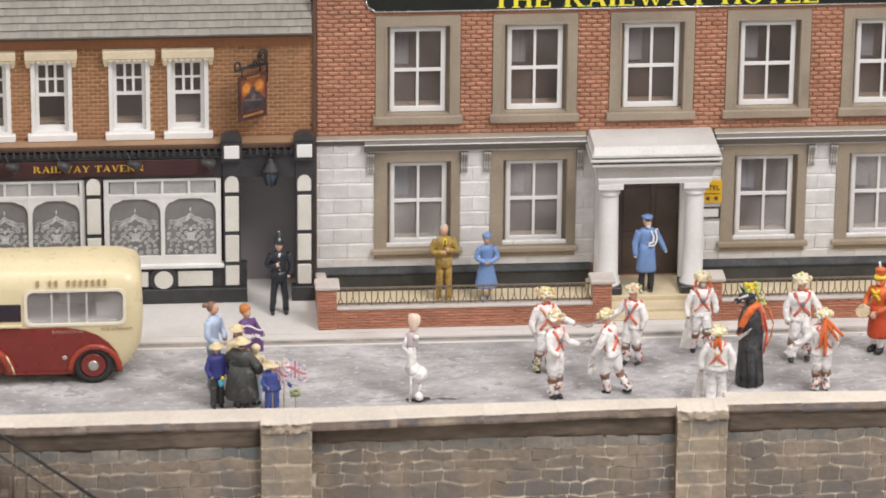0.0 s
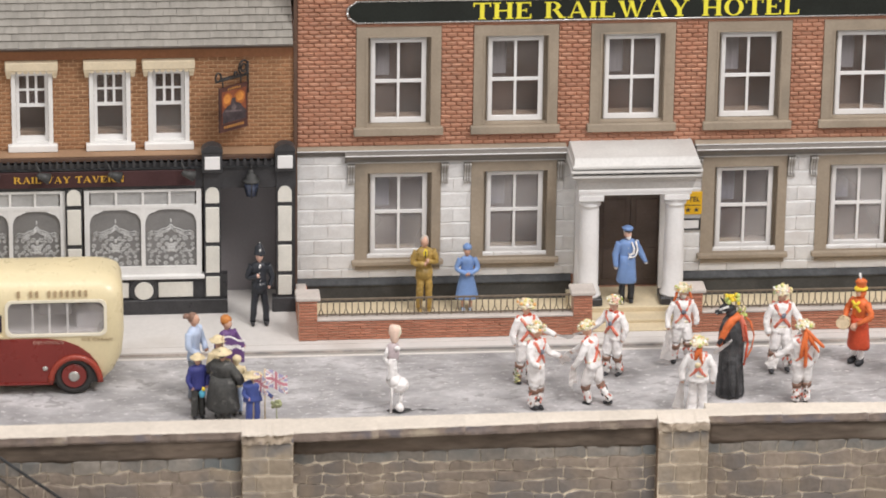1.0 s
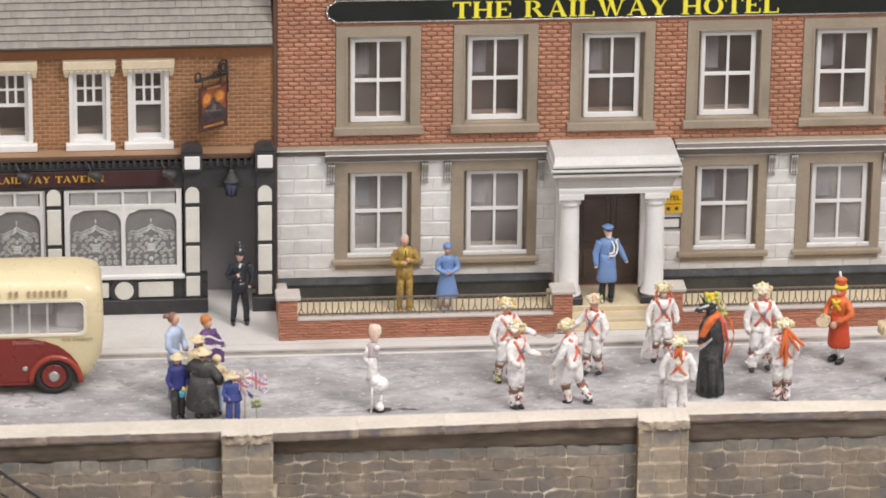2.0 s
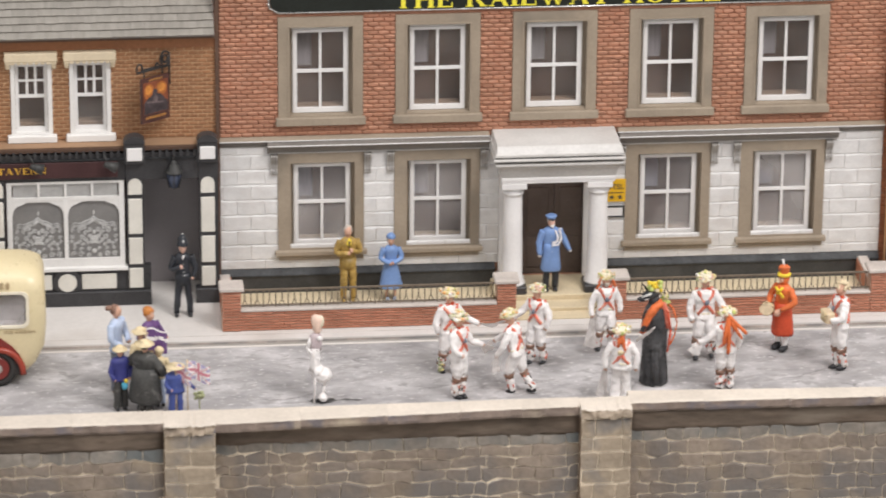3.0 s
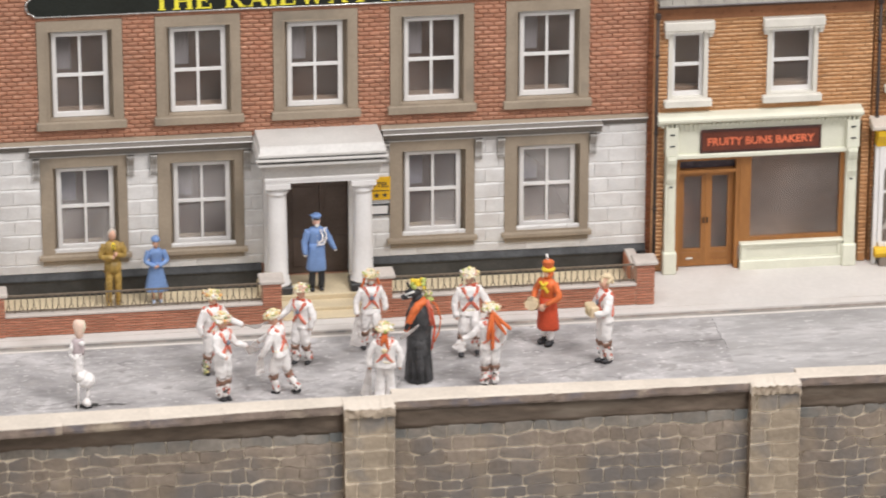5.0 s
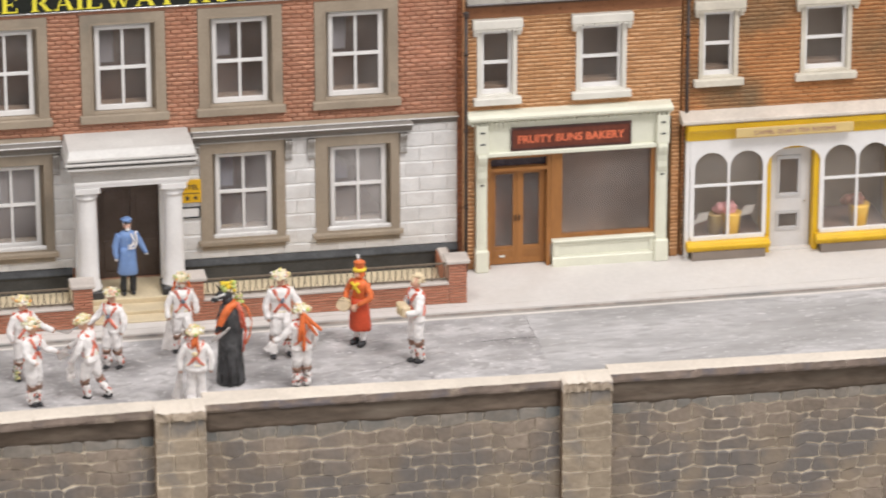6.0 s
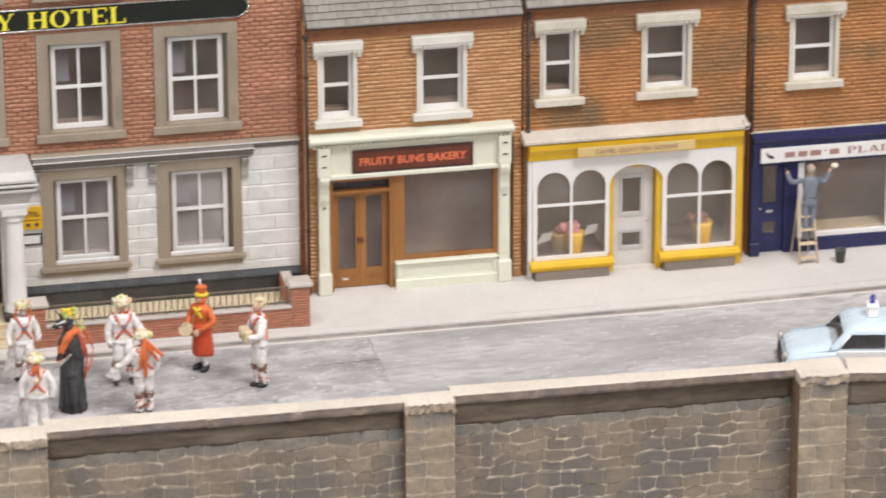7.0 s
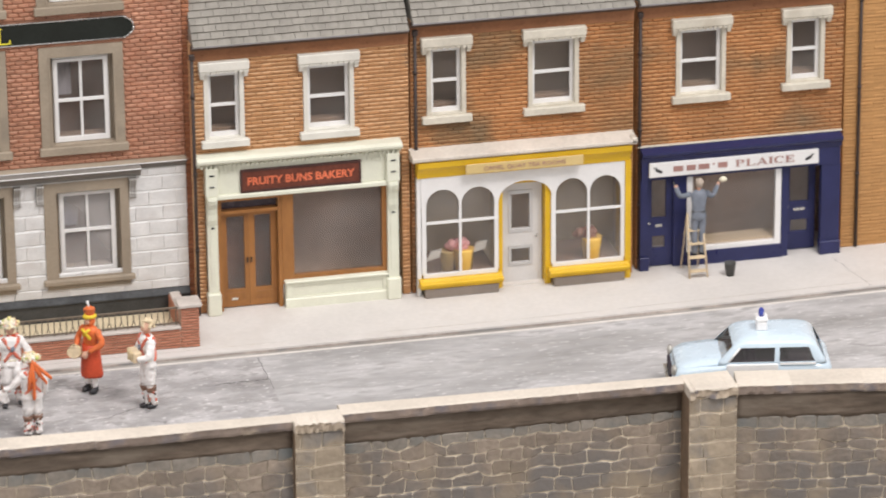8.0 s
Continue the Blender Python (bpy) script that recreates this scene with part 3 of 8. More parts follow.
    rows = [[bm.verts.new((x, y - d, z)) for d, z in ((back, z0), (front, z0), (front, z1), (back, z1))] for x, y in pts]
    for a, b in zip(rows, rows[1:]):
        for k in range(4):
            bm.faces.new((a[k], a[(k + 1) % 4], b[(k + 1) % 4], b[k]))
    bm.faces.new(rows[0])
    bm.faces.new(rows[-1][::-1])
    return bm


g = bmesh.new()
g.faces.new([g.verts.new((x, y, -0.62)) for x, y in EDGE + [(50, 14), (-30, 14)]])
for f in bmesh.ops.extrude_face_region(g, geom=g.faces[:])["geom"]:
    if isinstance(f, bmesh.types.BMVert):
        f.co.z = 0.0
tagged(part("pavement", g, M["pavement"]), "pale grey smooth pavement slab", "pavement", kind="structure")


def hairline(name, pts, wide, label, z=-0.116):
    """A dark crack: a thin ragged strip just above the surface."""
    rng = random.Random(len(pts))
    bm = bmesh.new()
    line = []
    for (x0, y0), (x1, y1) in zip(pts, pts[1:]):
        line += [(x0 + (x1 - x0) * k / 5 + rng.uniform(-0.02, 0.02), y0 + (y1 - y0) * k / 5 + rng.uniform(-0.02, 0.02)) for k in range(5)]
    line.append(pts[-1])
    rows = [[bm.verts.new((x - wide * rng.uniform(0.2, 0.6), y - wide * 0.3, z)), bm.verts.new((x + wide * rng.uniform(0.2, 0.6), y + wide * 0.3, z))] for x, y in line]
    for a, b in zip(rows, rows[1:]):
        bm.faces.new((a[0], a[1], b[1], b[0]))
    return tagged(part(name, bm, M["tar"]), label, "crack", kind="structure")


hairline("road_crack", [(14.09, -2.55), (14.085, -3.0), (14.09, -3.58), (14.10, -4.2)], 0.013, "dark hairline crack across the road")
hairline("road_crack", [(1.65, -5.30), (2.0, -5.12), (2.35, -5.20)], 0.09, "dark ragged patch in the road surface")
hairline("road_crack", [(2.70, -4.95), (3.0, -4.78)], 0.05, "short dark scar in the road surface")
hairline("road_crack", [(13.05, -3.68), (13.4, -3.66), (13.75, -3.66), (14.12, -3.64)], 0.04, "dark ragged scar in the road surface")
hairline("pavement_seam", [(26.50, -0.50), (26.60, -1.1), (26.72, -1.8), (26.78, -2.17)], 0.007, "thin dark seam across the pavement slab", 0.004)
kerb = thing("kerb", 8, -2.41, -0.12, "worn kerb along the pavement edge, its face darkened for shade", "kerb", kind="structure")
# First two faces: the kerb's shadow side, painted as a darker colour.
part("kerb_face", ribbon(EDGE[:2], 0.002, 0.012, -0.075, -0.03), M["kerb"], kerb)
part("kerb_face", ribbon(EDGE[1:5], 0.002, 0.014, -0.082, -0.036), M["kerb"], kerb)
part("kerb_face", ribbon(EDGE[4:], 0.002, 0.020, -0.085, -0.040), M["gutter"], kerb)
part("kerb_seam", ribbon(EDGE, -0.258, -0.246, -0.02, 0.003), M["kerb_seam"], kerb)
tagged(part("gutter_strip", ribbon(EDGE, 0.016, 0.085, -0.2, -0.113), M["gutter"]), "pale worn strip along the gutter", "gutter", kind="structure")
tagged(part("lower_ground", boxed(-34, 54, -60, -8.4, -6.2, -6.0), M["baseboard"]), "brown layout board below the wall", "ground", kind="structure")

# ---- hotel ----
S = 2.3
hotel = thing("hotel", 6.6, 0, 0, "red brick hotel with pale ashlar ground floor", "building")
UP = [(1.37 + S * i, 2.61 + S * i, 3.72, 5.55) for i in range(5)]
UP2 = [(1.37 + S * i, 2.61 + S * i, 6.62, 8.2) for i in range(5)]
LOW = [(1.38 + S * i, 2.65 + S * i, 0.935, 2.73) for i in (0, 1, 3, 4)]
DOOR = [(5.98, 7.28, 0.2, 2.2)]
OUT_UP = [(1.15 + S * i, 2.81 + S * i, 3.53, 5.76) for i in range(5)]
OUT_UP2 = [(1.15 + S * i, 2.81 + S * i, 6.44, 8.4) for i in range(5)]
part("wall", holed(bmesh.new(), 0.0, 13.19, 0.0, 9.2, 0.0, 0.3, UP + UP2 + LOW + DOOR), M["hotel_joint"], hotel)
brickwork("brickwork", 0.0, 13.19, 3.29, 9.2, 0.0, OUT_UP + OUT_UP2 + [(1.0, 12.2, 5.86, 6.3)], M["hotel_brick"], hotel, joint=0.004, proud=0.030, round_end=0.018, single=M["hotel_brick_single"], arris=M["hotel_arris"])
part("side_wall", boxed(-0.02, 0.28, 0.3, 9, 0, 9.2), M["hotel_joint"], hotel)
part("side_wall", boxed(12.9, 13.19, 0.3, 9, 0, 9.2), M["hotel_joint"], hotel)
part("room_back", boxed(0.28, 12.9, 0.95, 1.05, 0.2, 9.2), M["room"], hotel)
part("floor_slab", boxed(0.28, 12.9, 0.3, 0.95, 3.1, 3.3), M["room"], hotel)
part("floor_slab", boxed(0.28, 12.9, 0.3, 0.95, 6.1, 6.3), M["room"], hotel)
part("roof", boxed(-0.1, 13.29, -0.1, 9, 9.2, 9.4), M["cornice"], hotel)


def sash_window(parent, x0, x1, z0, z1, y, cols, rows_up, rows_low, split, mat, f=0.085, name="window", glazing=None):
    """A sash window: frame, glazing bars and panes, set back in its opening."""
    w = part(name, holed(bmesh.new(), x0, x1, z0, z1, y, y + 0.07, [(x0 + f, x1 - f, z0 + f * 1.25, z1 - f * 0.8)]), mat, parent)
    zm = z0 + (z1 - z0) * split
    part("meeting_rail", boxed(x0 + f, x1 - f, y + 0.005, y + 0.05, zm - 0.03, zm + 0.03), mat, w)
    for a, b, n, r in ((z0 + f * 1.25, zm - 0.03, cols[1], rows_low), (zm + 0.03, z1 - f * 0.8, cols[0], rows_up)):
        for i in range(1, n):
            x = x0 + f + (x1 - x0 - 2 * f) * i / n
            part("glazing_bar", boxed(x - 0.025, x + 0.025, y + 0.01, y + 0.045, a, b), mat, w)
        for j in range(1, r):
            z = a + (b - a) * j / r
            part("glazing_bar", boxed(x0 + f, x1 - f, y + 0.013, y + 0.042, z - 0.02, z + 0.02), mat, w)
    for a, b in ((z0 + f * 1.25, zm - 0.03), (zm + 0.03, z1 - f * 0.8)):
        pane("pane", x0 + f, x1 - f, y + 0.052, a, b, w, glazing)
    return w


def surround(parent, x0, x1, z0, z1, hx0, hx1, hz0, hz1, sill_z, mat, y=-0.045):
    s = part("surround", holed(bmesh.new(), x0, x1, z0, z1, y, -0.002, [(hx0, hx1, hz0, hz1)]), mat, parent)
    part("edge_bead", holed(bmesh.new(), hx0 - 0.035, hx1 + 0.035, hz0, hz1 + 0.03, y - 0.014, y - 0.001, [(hx0, hx1, hz0, hz1)]), mat, s)
    part("sill", boxed(x0 - 0.05, x1 + 0.05, -0.12, -0.001, sill_z, z0 + 0.002, 0.012), mat, parent)
    return s


def curtain(parent, x0, x1, z0, z1, y):
    """A hanging net curtain with soft folds; bluish to imitate the pane's reflection."""
    bm = bmesh.new()
    n = 14
    cols = [[bm.verts.new((x0 + (x1 - x0) * k / n, y + 0.010 * math.sin(k * 1.9) + 0.004 * (k % 3), z)) for z in (z0, z1)] for k in range(n + 1)]
    for a, b in zip(cols, cols[1:]):
        bm.faces.new((a[0], b[0], b[1], a[1])).smooth = True
    bmesh.ops.solidify(bm, geom=bm.faces[:], thickness=0.008)
    part("curtain", bm, M["net"], parent)


for i in range(5):
    dx = S * i
    for (sz0, sz1, hz0, hz1, sill, fz0, fz1) in ((3.69, 5.76, 3.72, 5.55, 3.53, 3.73, 5.50), (6.60, 8.40, 6.63, 8.2, 6.44, 6.64, 8.15)):
        surround(hotel, 1.15 + dx, 2.81 + dx, sz0, sz1, 1.37 + dx, 2.61 + dx, hz0, hz1, sill, M["stone"])
        w = sash_window(hotel, 1.452 + dx, 2.512 + dx, fz0 + 0.01, fz1 - 0.045, 0.10, (2, 2), 1, 1, 0.5, M["white"], f=0.075)
        part("sash_stop", holed(bmesh.new(), 1.435 + dx, 2.532 + dx, fz0, fz1 - 0.02, 0.125, 0.165, [(1.47 + dx, 2.49 + dx, fz0 + 0.04, fz1 - 0.07)]), M["white"], w)
        part("jamb", holed(bmesh.new(), 1.37 + dx, 2.61 + dx, hz0, hz1, 0.17, 0.26, [(1.47 + dx, 2.49 + dx, fz0 + 0.04, fz1 - 0.06)]), M["stone"], hotel)
        part("reveal", holed(bmesh.new(), 1.37 + dx, 2.61 + dx, hz0, hz1, 0.0, 0.168, [(1.378 + dx, 2.602 + dx, hz0 + 0.008, hz1 - 0.008)]), M["stone"], hotel)
        curtain(hotel, 1.44 + dx, 1.82 + dx, fz0 + 0.92, fz1 - 0.06, 0.32)
        part("inside_ledge", boxed(1.37 + dx, 2.61 + dx, 0.262, 0.48, hz0 + 0.02, hz0 + 0.10), M["ledge"], hotel)
for i in (0, 1, 3, 4):
    dx = S * i
    part("surround", holed(bmesh.new(), 1.13 + dx, 2.83 + dx, 0.90, 2.95, -0.055, -0.002, [(1.38 + dx, 2.65 + dx, 0.935, 2.73)]), M["stone"], hotel)
    sill = box(bmesh.new(), 1.07 + dx, 2.89 + dx, -0.15, -0.001, 0.80, 0.90, 0.014)
    box(sill, 1.14 + dx, 2.82 + dx, -0.075, -0.013, 0.69, 0.798)
    part("sill", sill, M["stone"], hotel)
    w = sash_window(hotel, 1.465 + dx, 2.555 + dx, 0.955, 2.655, 0.10, (2, 2), 1, 1, 0.53, M["white"], f=0.075, glazing=M["hazy_pane"])
    part("sash_stop", holed(bmesh.new(), 1.445 + dx, 2.575 + dx, 0.945, 2.685, 0.125, 0.165, [(1.48 + dx, 2.54 + dx, 0.985, 2.63)]), M["white"], w)
    part("jamb", holed(bmesh.new(), 1.38 + dx, 2.65 + dx, 0.935, 2.73, 0.17, 0.26, [(1.48 + dx, 2.54 + dx, 0.985, 2.65)]), M["stone"], hotel)
    part("reveal", holed(bmesh.new(), 1.38 + dx, 2.65 + dx, 0.935, 2.73, 0.0, 0.168, [(1.388 + dx, 2.642 + dx, 0.943, 2.722)]), M["stone"], hotel)
    curtain(hotel, 1.46 + dx, 1.84 + dx, 1.9, 2.64, 0.32)
    part("inside_ledge", boxed(1.38 + dx, 2.65 + dx, 0.262, 0.40, 0.97, 1.05), M["cream_ledge"], hotel)
    for bx in (0.985 + dx, 2.835 + dx):
        br = part("bracket", moulding(bmesh.new(), [(-0.002, 2.52), (-0.05, 2.53), (-0.075, 2.58), (-0.07, 2.66), (-0.075, 2.74), (-0.13, 2.84), (-0.16, 2.95), (-0.002, 2.95)], bx, bx + 0.14), M["cornice"], hotel)
        for q in (0.006, 0.056, 0.106):
            part("scroll", moulding(bmesh.new(), [(-0.04, 2.50), (-0.09, 2.505), (-0.12, 2.545), (-0.115, 2.60), (-0.092, 2.64), (-0.09, 2.72), (-0.115, 2.79), (-0.155, 2.85), (-0.185, 2.92), (-0.17, 2.945), (-0.04, 2.945)], bx + q, bx + q + 0.030), M["cornice_mid"], br)

# string course and window cornices, with paler upper lips
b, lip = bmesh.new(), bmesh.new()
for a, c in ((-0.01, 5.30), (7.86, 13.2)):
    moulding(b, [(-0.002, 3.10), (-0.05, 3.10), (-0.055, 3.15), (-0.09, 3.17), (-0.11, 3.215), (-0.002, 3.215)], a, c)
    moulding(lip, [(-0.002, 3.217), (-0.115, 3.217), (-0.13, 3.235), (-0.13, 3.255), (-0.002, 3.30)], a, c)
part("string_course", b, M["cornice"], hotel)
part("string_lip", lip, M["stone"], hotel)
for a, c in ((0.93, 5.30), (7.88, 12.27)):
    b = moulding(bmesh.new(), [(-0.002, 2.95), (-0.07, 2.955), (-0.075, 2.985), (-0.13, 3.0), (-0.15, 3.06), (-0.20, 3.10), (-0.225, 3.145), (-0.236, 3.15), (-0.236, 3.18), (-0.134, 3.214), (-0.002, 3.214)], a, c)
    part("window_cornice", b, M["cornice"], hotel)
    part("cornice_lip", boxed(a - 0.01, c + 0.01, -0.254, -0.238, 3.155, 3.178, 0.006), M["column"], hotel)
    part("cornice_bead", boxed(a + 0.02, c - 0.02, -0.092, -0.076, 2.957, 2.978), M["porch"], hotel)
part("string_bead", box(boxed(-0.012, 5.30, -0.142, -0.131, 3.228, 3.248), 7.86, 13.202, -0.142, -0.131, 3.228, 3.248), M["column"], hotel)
# plinth
b = bmesh.new()
for a, c in ((-0.005, 5.45), (7.62, 13.195)):
    box(b, a, c, -0.10, -0.001, 0.0, 0.36)
part("plinth", b, M["plinth"], hotel)
b = bmesh.new()
for a, c in ((-0.005, 5.45), (7.62, 13.195)):
    moulding(b, [(-0.001, 0.362), (-0.12, 0.362), (-0.13, 0.39), (-0.12, 0.41), (-0.04, 0.485), (-0.015, 0.509), (-0.001, 0.509)], a, c)
part("plinth_ledge", b, M["plinth_grey"], hotel)

# sign board over the first floor
sign = part("sign_board", prism(bmesh.new(), [(1.15, 5.87), (12.05, 5.87), (12.13, 5.93), (12.2, 5.99), (12.22, 6.08), (12.2, 6.17), (12.13, 6.23), (12.05, 6.29), (1.15, 6.29), (1.09, 6.23), (1.02, 6.19), (0.99, 6.08), (1.02, 5.97), (1.09, 5.93)], -0.06, -0.024), M["signboard"], hotel)
b = bmesh.new()
pts = [(1.15, 5.86), (12.05, 5.86), (12.14, 5.92), (12.22, 5.98), (12.24, 6.08), (12.22, 6.18), (12.14, 6.24), (12.05, 6.30), (1.15, 6.30), (1.07, 6.24), (0.99, 6.19), (0.96, 6.08), (0.99, 5.96), (1.07, 5.92)]
for p, q in zip(pts, pts[1:] + pts[:1]):
    tube(b, (p[0], -0.062, p[1]), (q[0], -0.062, q[1]), 0.018, n=6)
part("trim", b, M["chrome"], sign)
roman("lettering", "THE RAILWAY HOTEL", 3.42, 9.83, 5.905, 0.335, -0.06, M["yellow_letter"], sign)

# ---- porch ----


def stacked(levels):
    """A solid block against the wall, of level rings of (z, x0, x1, front)."""
    bm = bmesh.new()
    rings = [[bm.verts.new(p) for p in ((x0, -0.001, z), (x0, f, z), (x1, f, z), (x1, -0.001, z))] for z, x0, x1, f in levels]
    for a, b in zip(rings, rings[1:]):
        for k in range(4):
            bm.faces.new((a[k], a[(k + 1) % 4], b[(k + 1) % 4], b[k]))
    bm.faces.new(rings[0][::-1])
    bm.faces.new(rings[-1])
    return bm


part("porch_roof", stacked([(3.135, 5.33, 7.83, -1.13), (3.15, 5.315, 7.845, -1.15), (3.19, 5.315, 7.845, -1.15), (3.20, 5.34, 7.82, -1.12), (3.235, 5.35, 7.81, -1.09), (3.30, 5.36, 7.80, -1.03), (3.325, 5.37, 7.79, -0.99), (3.33, 5.40, 7.76, -0.0015)]), M["porch"], hotel)
part("roof_lip", stacked([(3.055, 5.30, 7.86, -1.155), (3.065, 5.285, 7.875, -1.175), (3.095, 5.285, 7.875, -1.175), (3.105, 5.30, 7.86, -1.16)]), M["porch"], hotel)
# Grooves filled with dark colours: the shade under the mouldings, painted in.
part("roof_groove", boxed(5.40, 7.76, -1.06, -0.002, 3.106, 3.134), M["spot"], hotel)
part("entablature_groove", boxed(5.42, 7.74, -1.04, -0.002, 3.005, 3.054), M["plinth_grey"], hotel)
# Greyer than the roof above: the overhang's shade is in the colour.
part("entablature", stacked([(2.668, 5.455, 7.705, -1.005), (2.74, 5.44, 7.72, -1.02), (2.82, 5.42, 7.74, -1.04), (2.90, 5.38, 7.78, -1.08), (2.945, 5.345, 7.815, -1.12), (2.96, 5.33, 7.83, -1.135), (2.995, 5.33, 7.83, -1.135), (3.004, 5.345, 7.815, -1.12)]), M["cornice_mid"], hotel)
part("entablature_lip", stacked([(2.952, 5.325, 7.835, -1.14), (2.956, 5.32, 7.84, -1.146), (2.99, 5.32, 7.84, -1.146), (2.998, 5.33, 7.83, -1.137)]), M["porch"], hotel)
part("architrave", stacked([(2.54, 5.48, 7.68, -1.00), (2.548, 5.47, 7.69, -1.015), (2.60, 5.47, 7.69, -1.015), (2.607, 5.455, 7.705, -1.03), (2.655, 5.455, 7.705, -1.03), (2.666, 5.465, 7.695, -1.015)]), M["column"], hotel)
for cx in (5.71, 7.40):
    b = lathe(bmesh.new(), [(0.26, 0.36), (0.26, 0.40), (0.23, 0.43), (0.235, 0.5), (0.205, 0.54), (0.20, 1.2), (0.185, 2.2), (0.18, 2.26), (0.215, 2.28), (0.22, 2.31), (0.185, 2.34), (0.19, 2.37), (0.24, 2.42)], cx, -0.77, 24)
    box(b, cx - 0.25, cx + 0.25, -1.02, -0.52, 2.42, 2.538, 0.01)
    part("column", b, M["column"], hotel)
    part("column_foot", boxed(cx - 0.27, cx + 0.27, -1.04, -0.5, 0.2, 0.358, 0.02), M["black"], hotel)
    part("pilaster", boxed(cx - 0.2, cx + 0.2, -0.12, -0.002, 0.2, 2.54), M["column"], hotel)
b = bmesh.new()
box(b, 5.35, 7.75, -1.08, -0.001, 0.0, 0.2, 0.012)
part("porch_floor", b, M["buff"], hotel)
part("step", boxed(5.72, 7.42, -1.50, -1.082, 0.0, 0.10, 0.012), M["buff"], hotel)
part("step", boxed(5.70, 7.45, -1.86, -1.502, 0.0, 0.035, 0.01), M["buff"], hotel)
for a, c in ((5.99, 6.625), (6.635, 7.27)):
    d = part("door", box(box(boxed(a, c, 0.05, 0.12, 0.21, 2.19), a + 0.1, c - 0.1, 0.035, 0.05, 0.35, 1.0, 0.01), a + 0.1, c - 0.1, 0.035, 0.05, 1.12, 2.05, 0.01), M["door_brown"], hotel)
# ashlar blocks of the ground floor


def ashlar_block(rng):
    """A block of one metre by one, roughly dressed, with a rounded upper arris."""
    bm = bmesh.new()
    wave = lambda: rng.uniform(-0.030, 0.030)
    rows = []
    for z, y in ((-0.5, 0.0), (-0.45, -0.020), (0.40, -0.024), (0.47, -0.012), (0.5, 0.0)):
        rim = 0.5 if y == 0.0 else 0.496
        rows.append([bm.verts.new((rim * q, y + (rng.uniform(-0.004, 0.003) if y else 0.0), z + (wave() if y else 0.0))) for q in (-1, -0.4, 0.3, 1)])
    for a, c in zip(rows, rows[1:]):
        for k in range(3):
            bm.faces.new((a[k], a[k + 1], c[k + 1], c[k]))
    ends = [[r[k] for r in rows] for k in (0, 3)]
    bm.faces.new(ends[0])
    bm.faces.new(ends[1][::-1])
    return bm


blocks = [mesh_from("block", ashlar_block(random.Random(q)), M["ashlar"], Vector()) for q in range(7)]
busy = [(1.13 + S * i, 2.83 + S * i, 0.88, 2.96) for i in (0, 1, 3, 4)] + [(5.508, 7.602, 0.0, 3.1)]
part("ashlar_bed", holed(bmesh.new(), 0.0, 13.19, 0.5, 3.1, -0.012, -0.001, busy), M["ashlar_joint"], hotel)
row_h = 0.318
for j in range(9):
    z0, z1 = max(0.51, 0.386 + j * row_h), min(0.386 + (j + 1) * row_h, 3.095)
    cuts = sorted((h[0], h[1]) for h in busy if h[2] < (z0 + z1) / 2 < h[3])
    spans, at = [], 0.0
    for h0, h1 in cuts:
        spans.append((at, h0))
        at = h1
    spans.append((at, 13.19))
    for s0, s1 in spans:
        k = math.floor((s0 - (0.05 if j % 2 else 0.325)) / 0.55)
        while k * 0.55 + (0.05 if j % 2 else 0.325) < s1:
            u, v = max(s0, k * 0.55 + (0.05 if j % 2 else 0.325)), min(s1, (k + 1) * 0.55 + (0.05 if j % 2 else 0.325))
            k += 1
            if v - u < 0.05:
                continue
            w, h = v - u - 0.006, z1 - z0 - 0.008
            piece("block", blocks[(5 * j + 3 * k) % 7], hotel, ((u + v) / 2, -0.012, (z0 + z1) / 2), (w, 1, h))
# notices beside the porch
notice = thing("hotel_notice", 7.77, -0.045, 1.74, "yellow notice board with black lettering and stars", "sign")
part("board", boxed(7.50, 8.04, -0.075, -0.043, 1.74, 2.22, 0.006), M["sign_yellow"], notice)
lettering("lettering", "HOTEL", 7.54, 8.0, 2.02, 0.10, -0.076, M["black"], notice)
for k in range(3):
    cx = 7.60 + 0.165 * k
    star = [(cx + (0.062, 0.026)[q % 2] * math.sin(q * math.pi / 5), 1.84 + (0.062, 0.026)[q % 2] * math.cos(q * math.pi / 5)) for q in range(10)]
    part("star", prism(bmesh.new(), star, -0.082, -0.0765), M["black"], notice)
part("line", boxed(7.53, 8.01, -0.081, -0.0765, 1.93, 1.945), M["black"], notice)
plate = thing("notice_plate", 7.8, -0.045, 1.42, "small white plate in a dark frame", "sign")
part("board", boxed(7.60, 7.99, -0.065, -0.043, 1.44, 1.62), M["white"], plate)
part("frame", holed(bmesh.new(), 7.57, 8.02, 1.41, 1.65, -0.075, -0.043, [(7.60, 7.99, 1.44, 1.62)]), M["plinth_grey"], plate)

# ---- low front wall of the hotel with its railings ----
low = thing("front_wall", 6.5, -1.85, 0, "low red brick garden wall with pale coping", "wall", kind="structure")


def brick_pier(x0, x1, name="brick_pier"):
    p = thing(name, (x0 + x1) / 2, -1.8, 0, "red brick pier with a pale stone cap", "pier", "piers of the garden wall")
    part("core", boxed(x0 + 0.02, x1 - 0.02, -1.97, -1.60, 0, 0.84), M["wall_joint"], p)
    brickwork("brickwork", x0 + 0.02, x1 - 0.02, 0.0, 0.84, -1.972, [], M["wall_brick"], p, long=0.2, high=0.06)
    cap = box(bmesh.new(), x0 - 0.04, x1 + 0.04, -2.03, -1.56, 0.84, 0.925, 0.02)
    part("cap", cap, M["wall_cap"], p)
    return p


for a, c in ((-0.10, 0.30), (5.27, 5.68), (7.45, 7.85), (12.66, 13.06)):
    brick_pier(a, c)
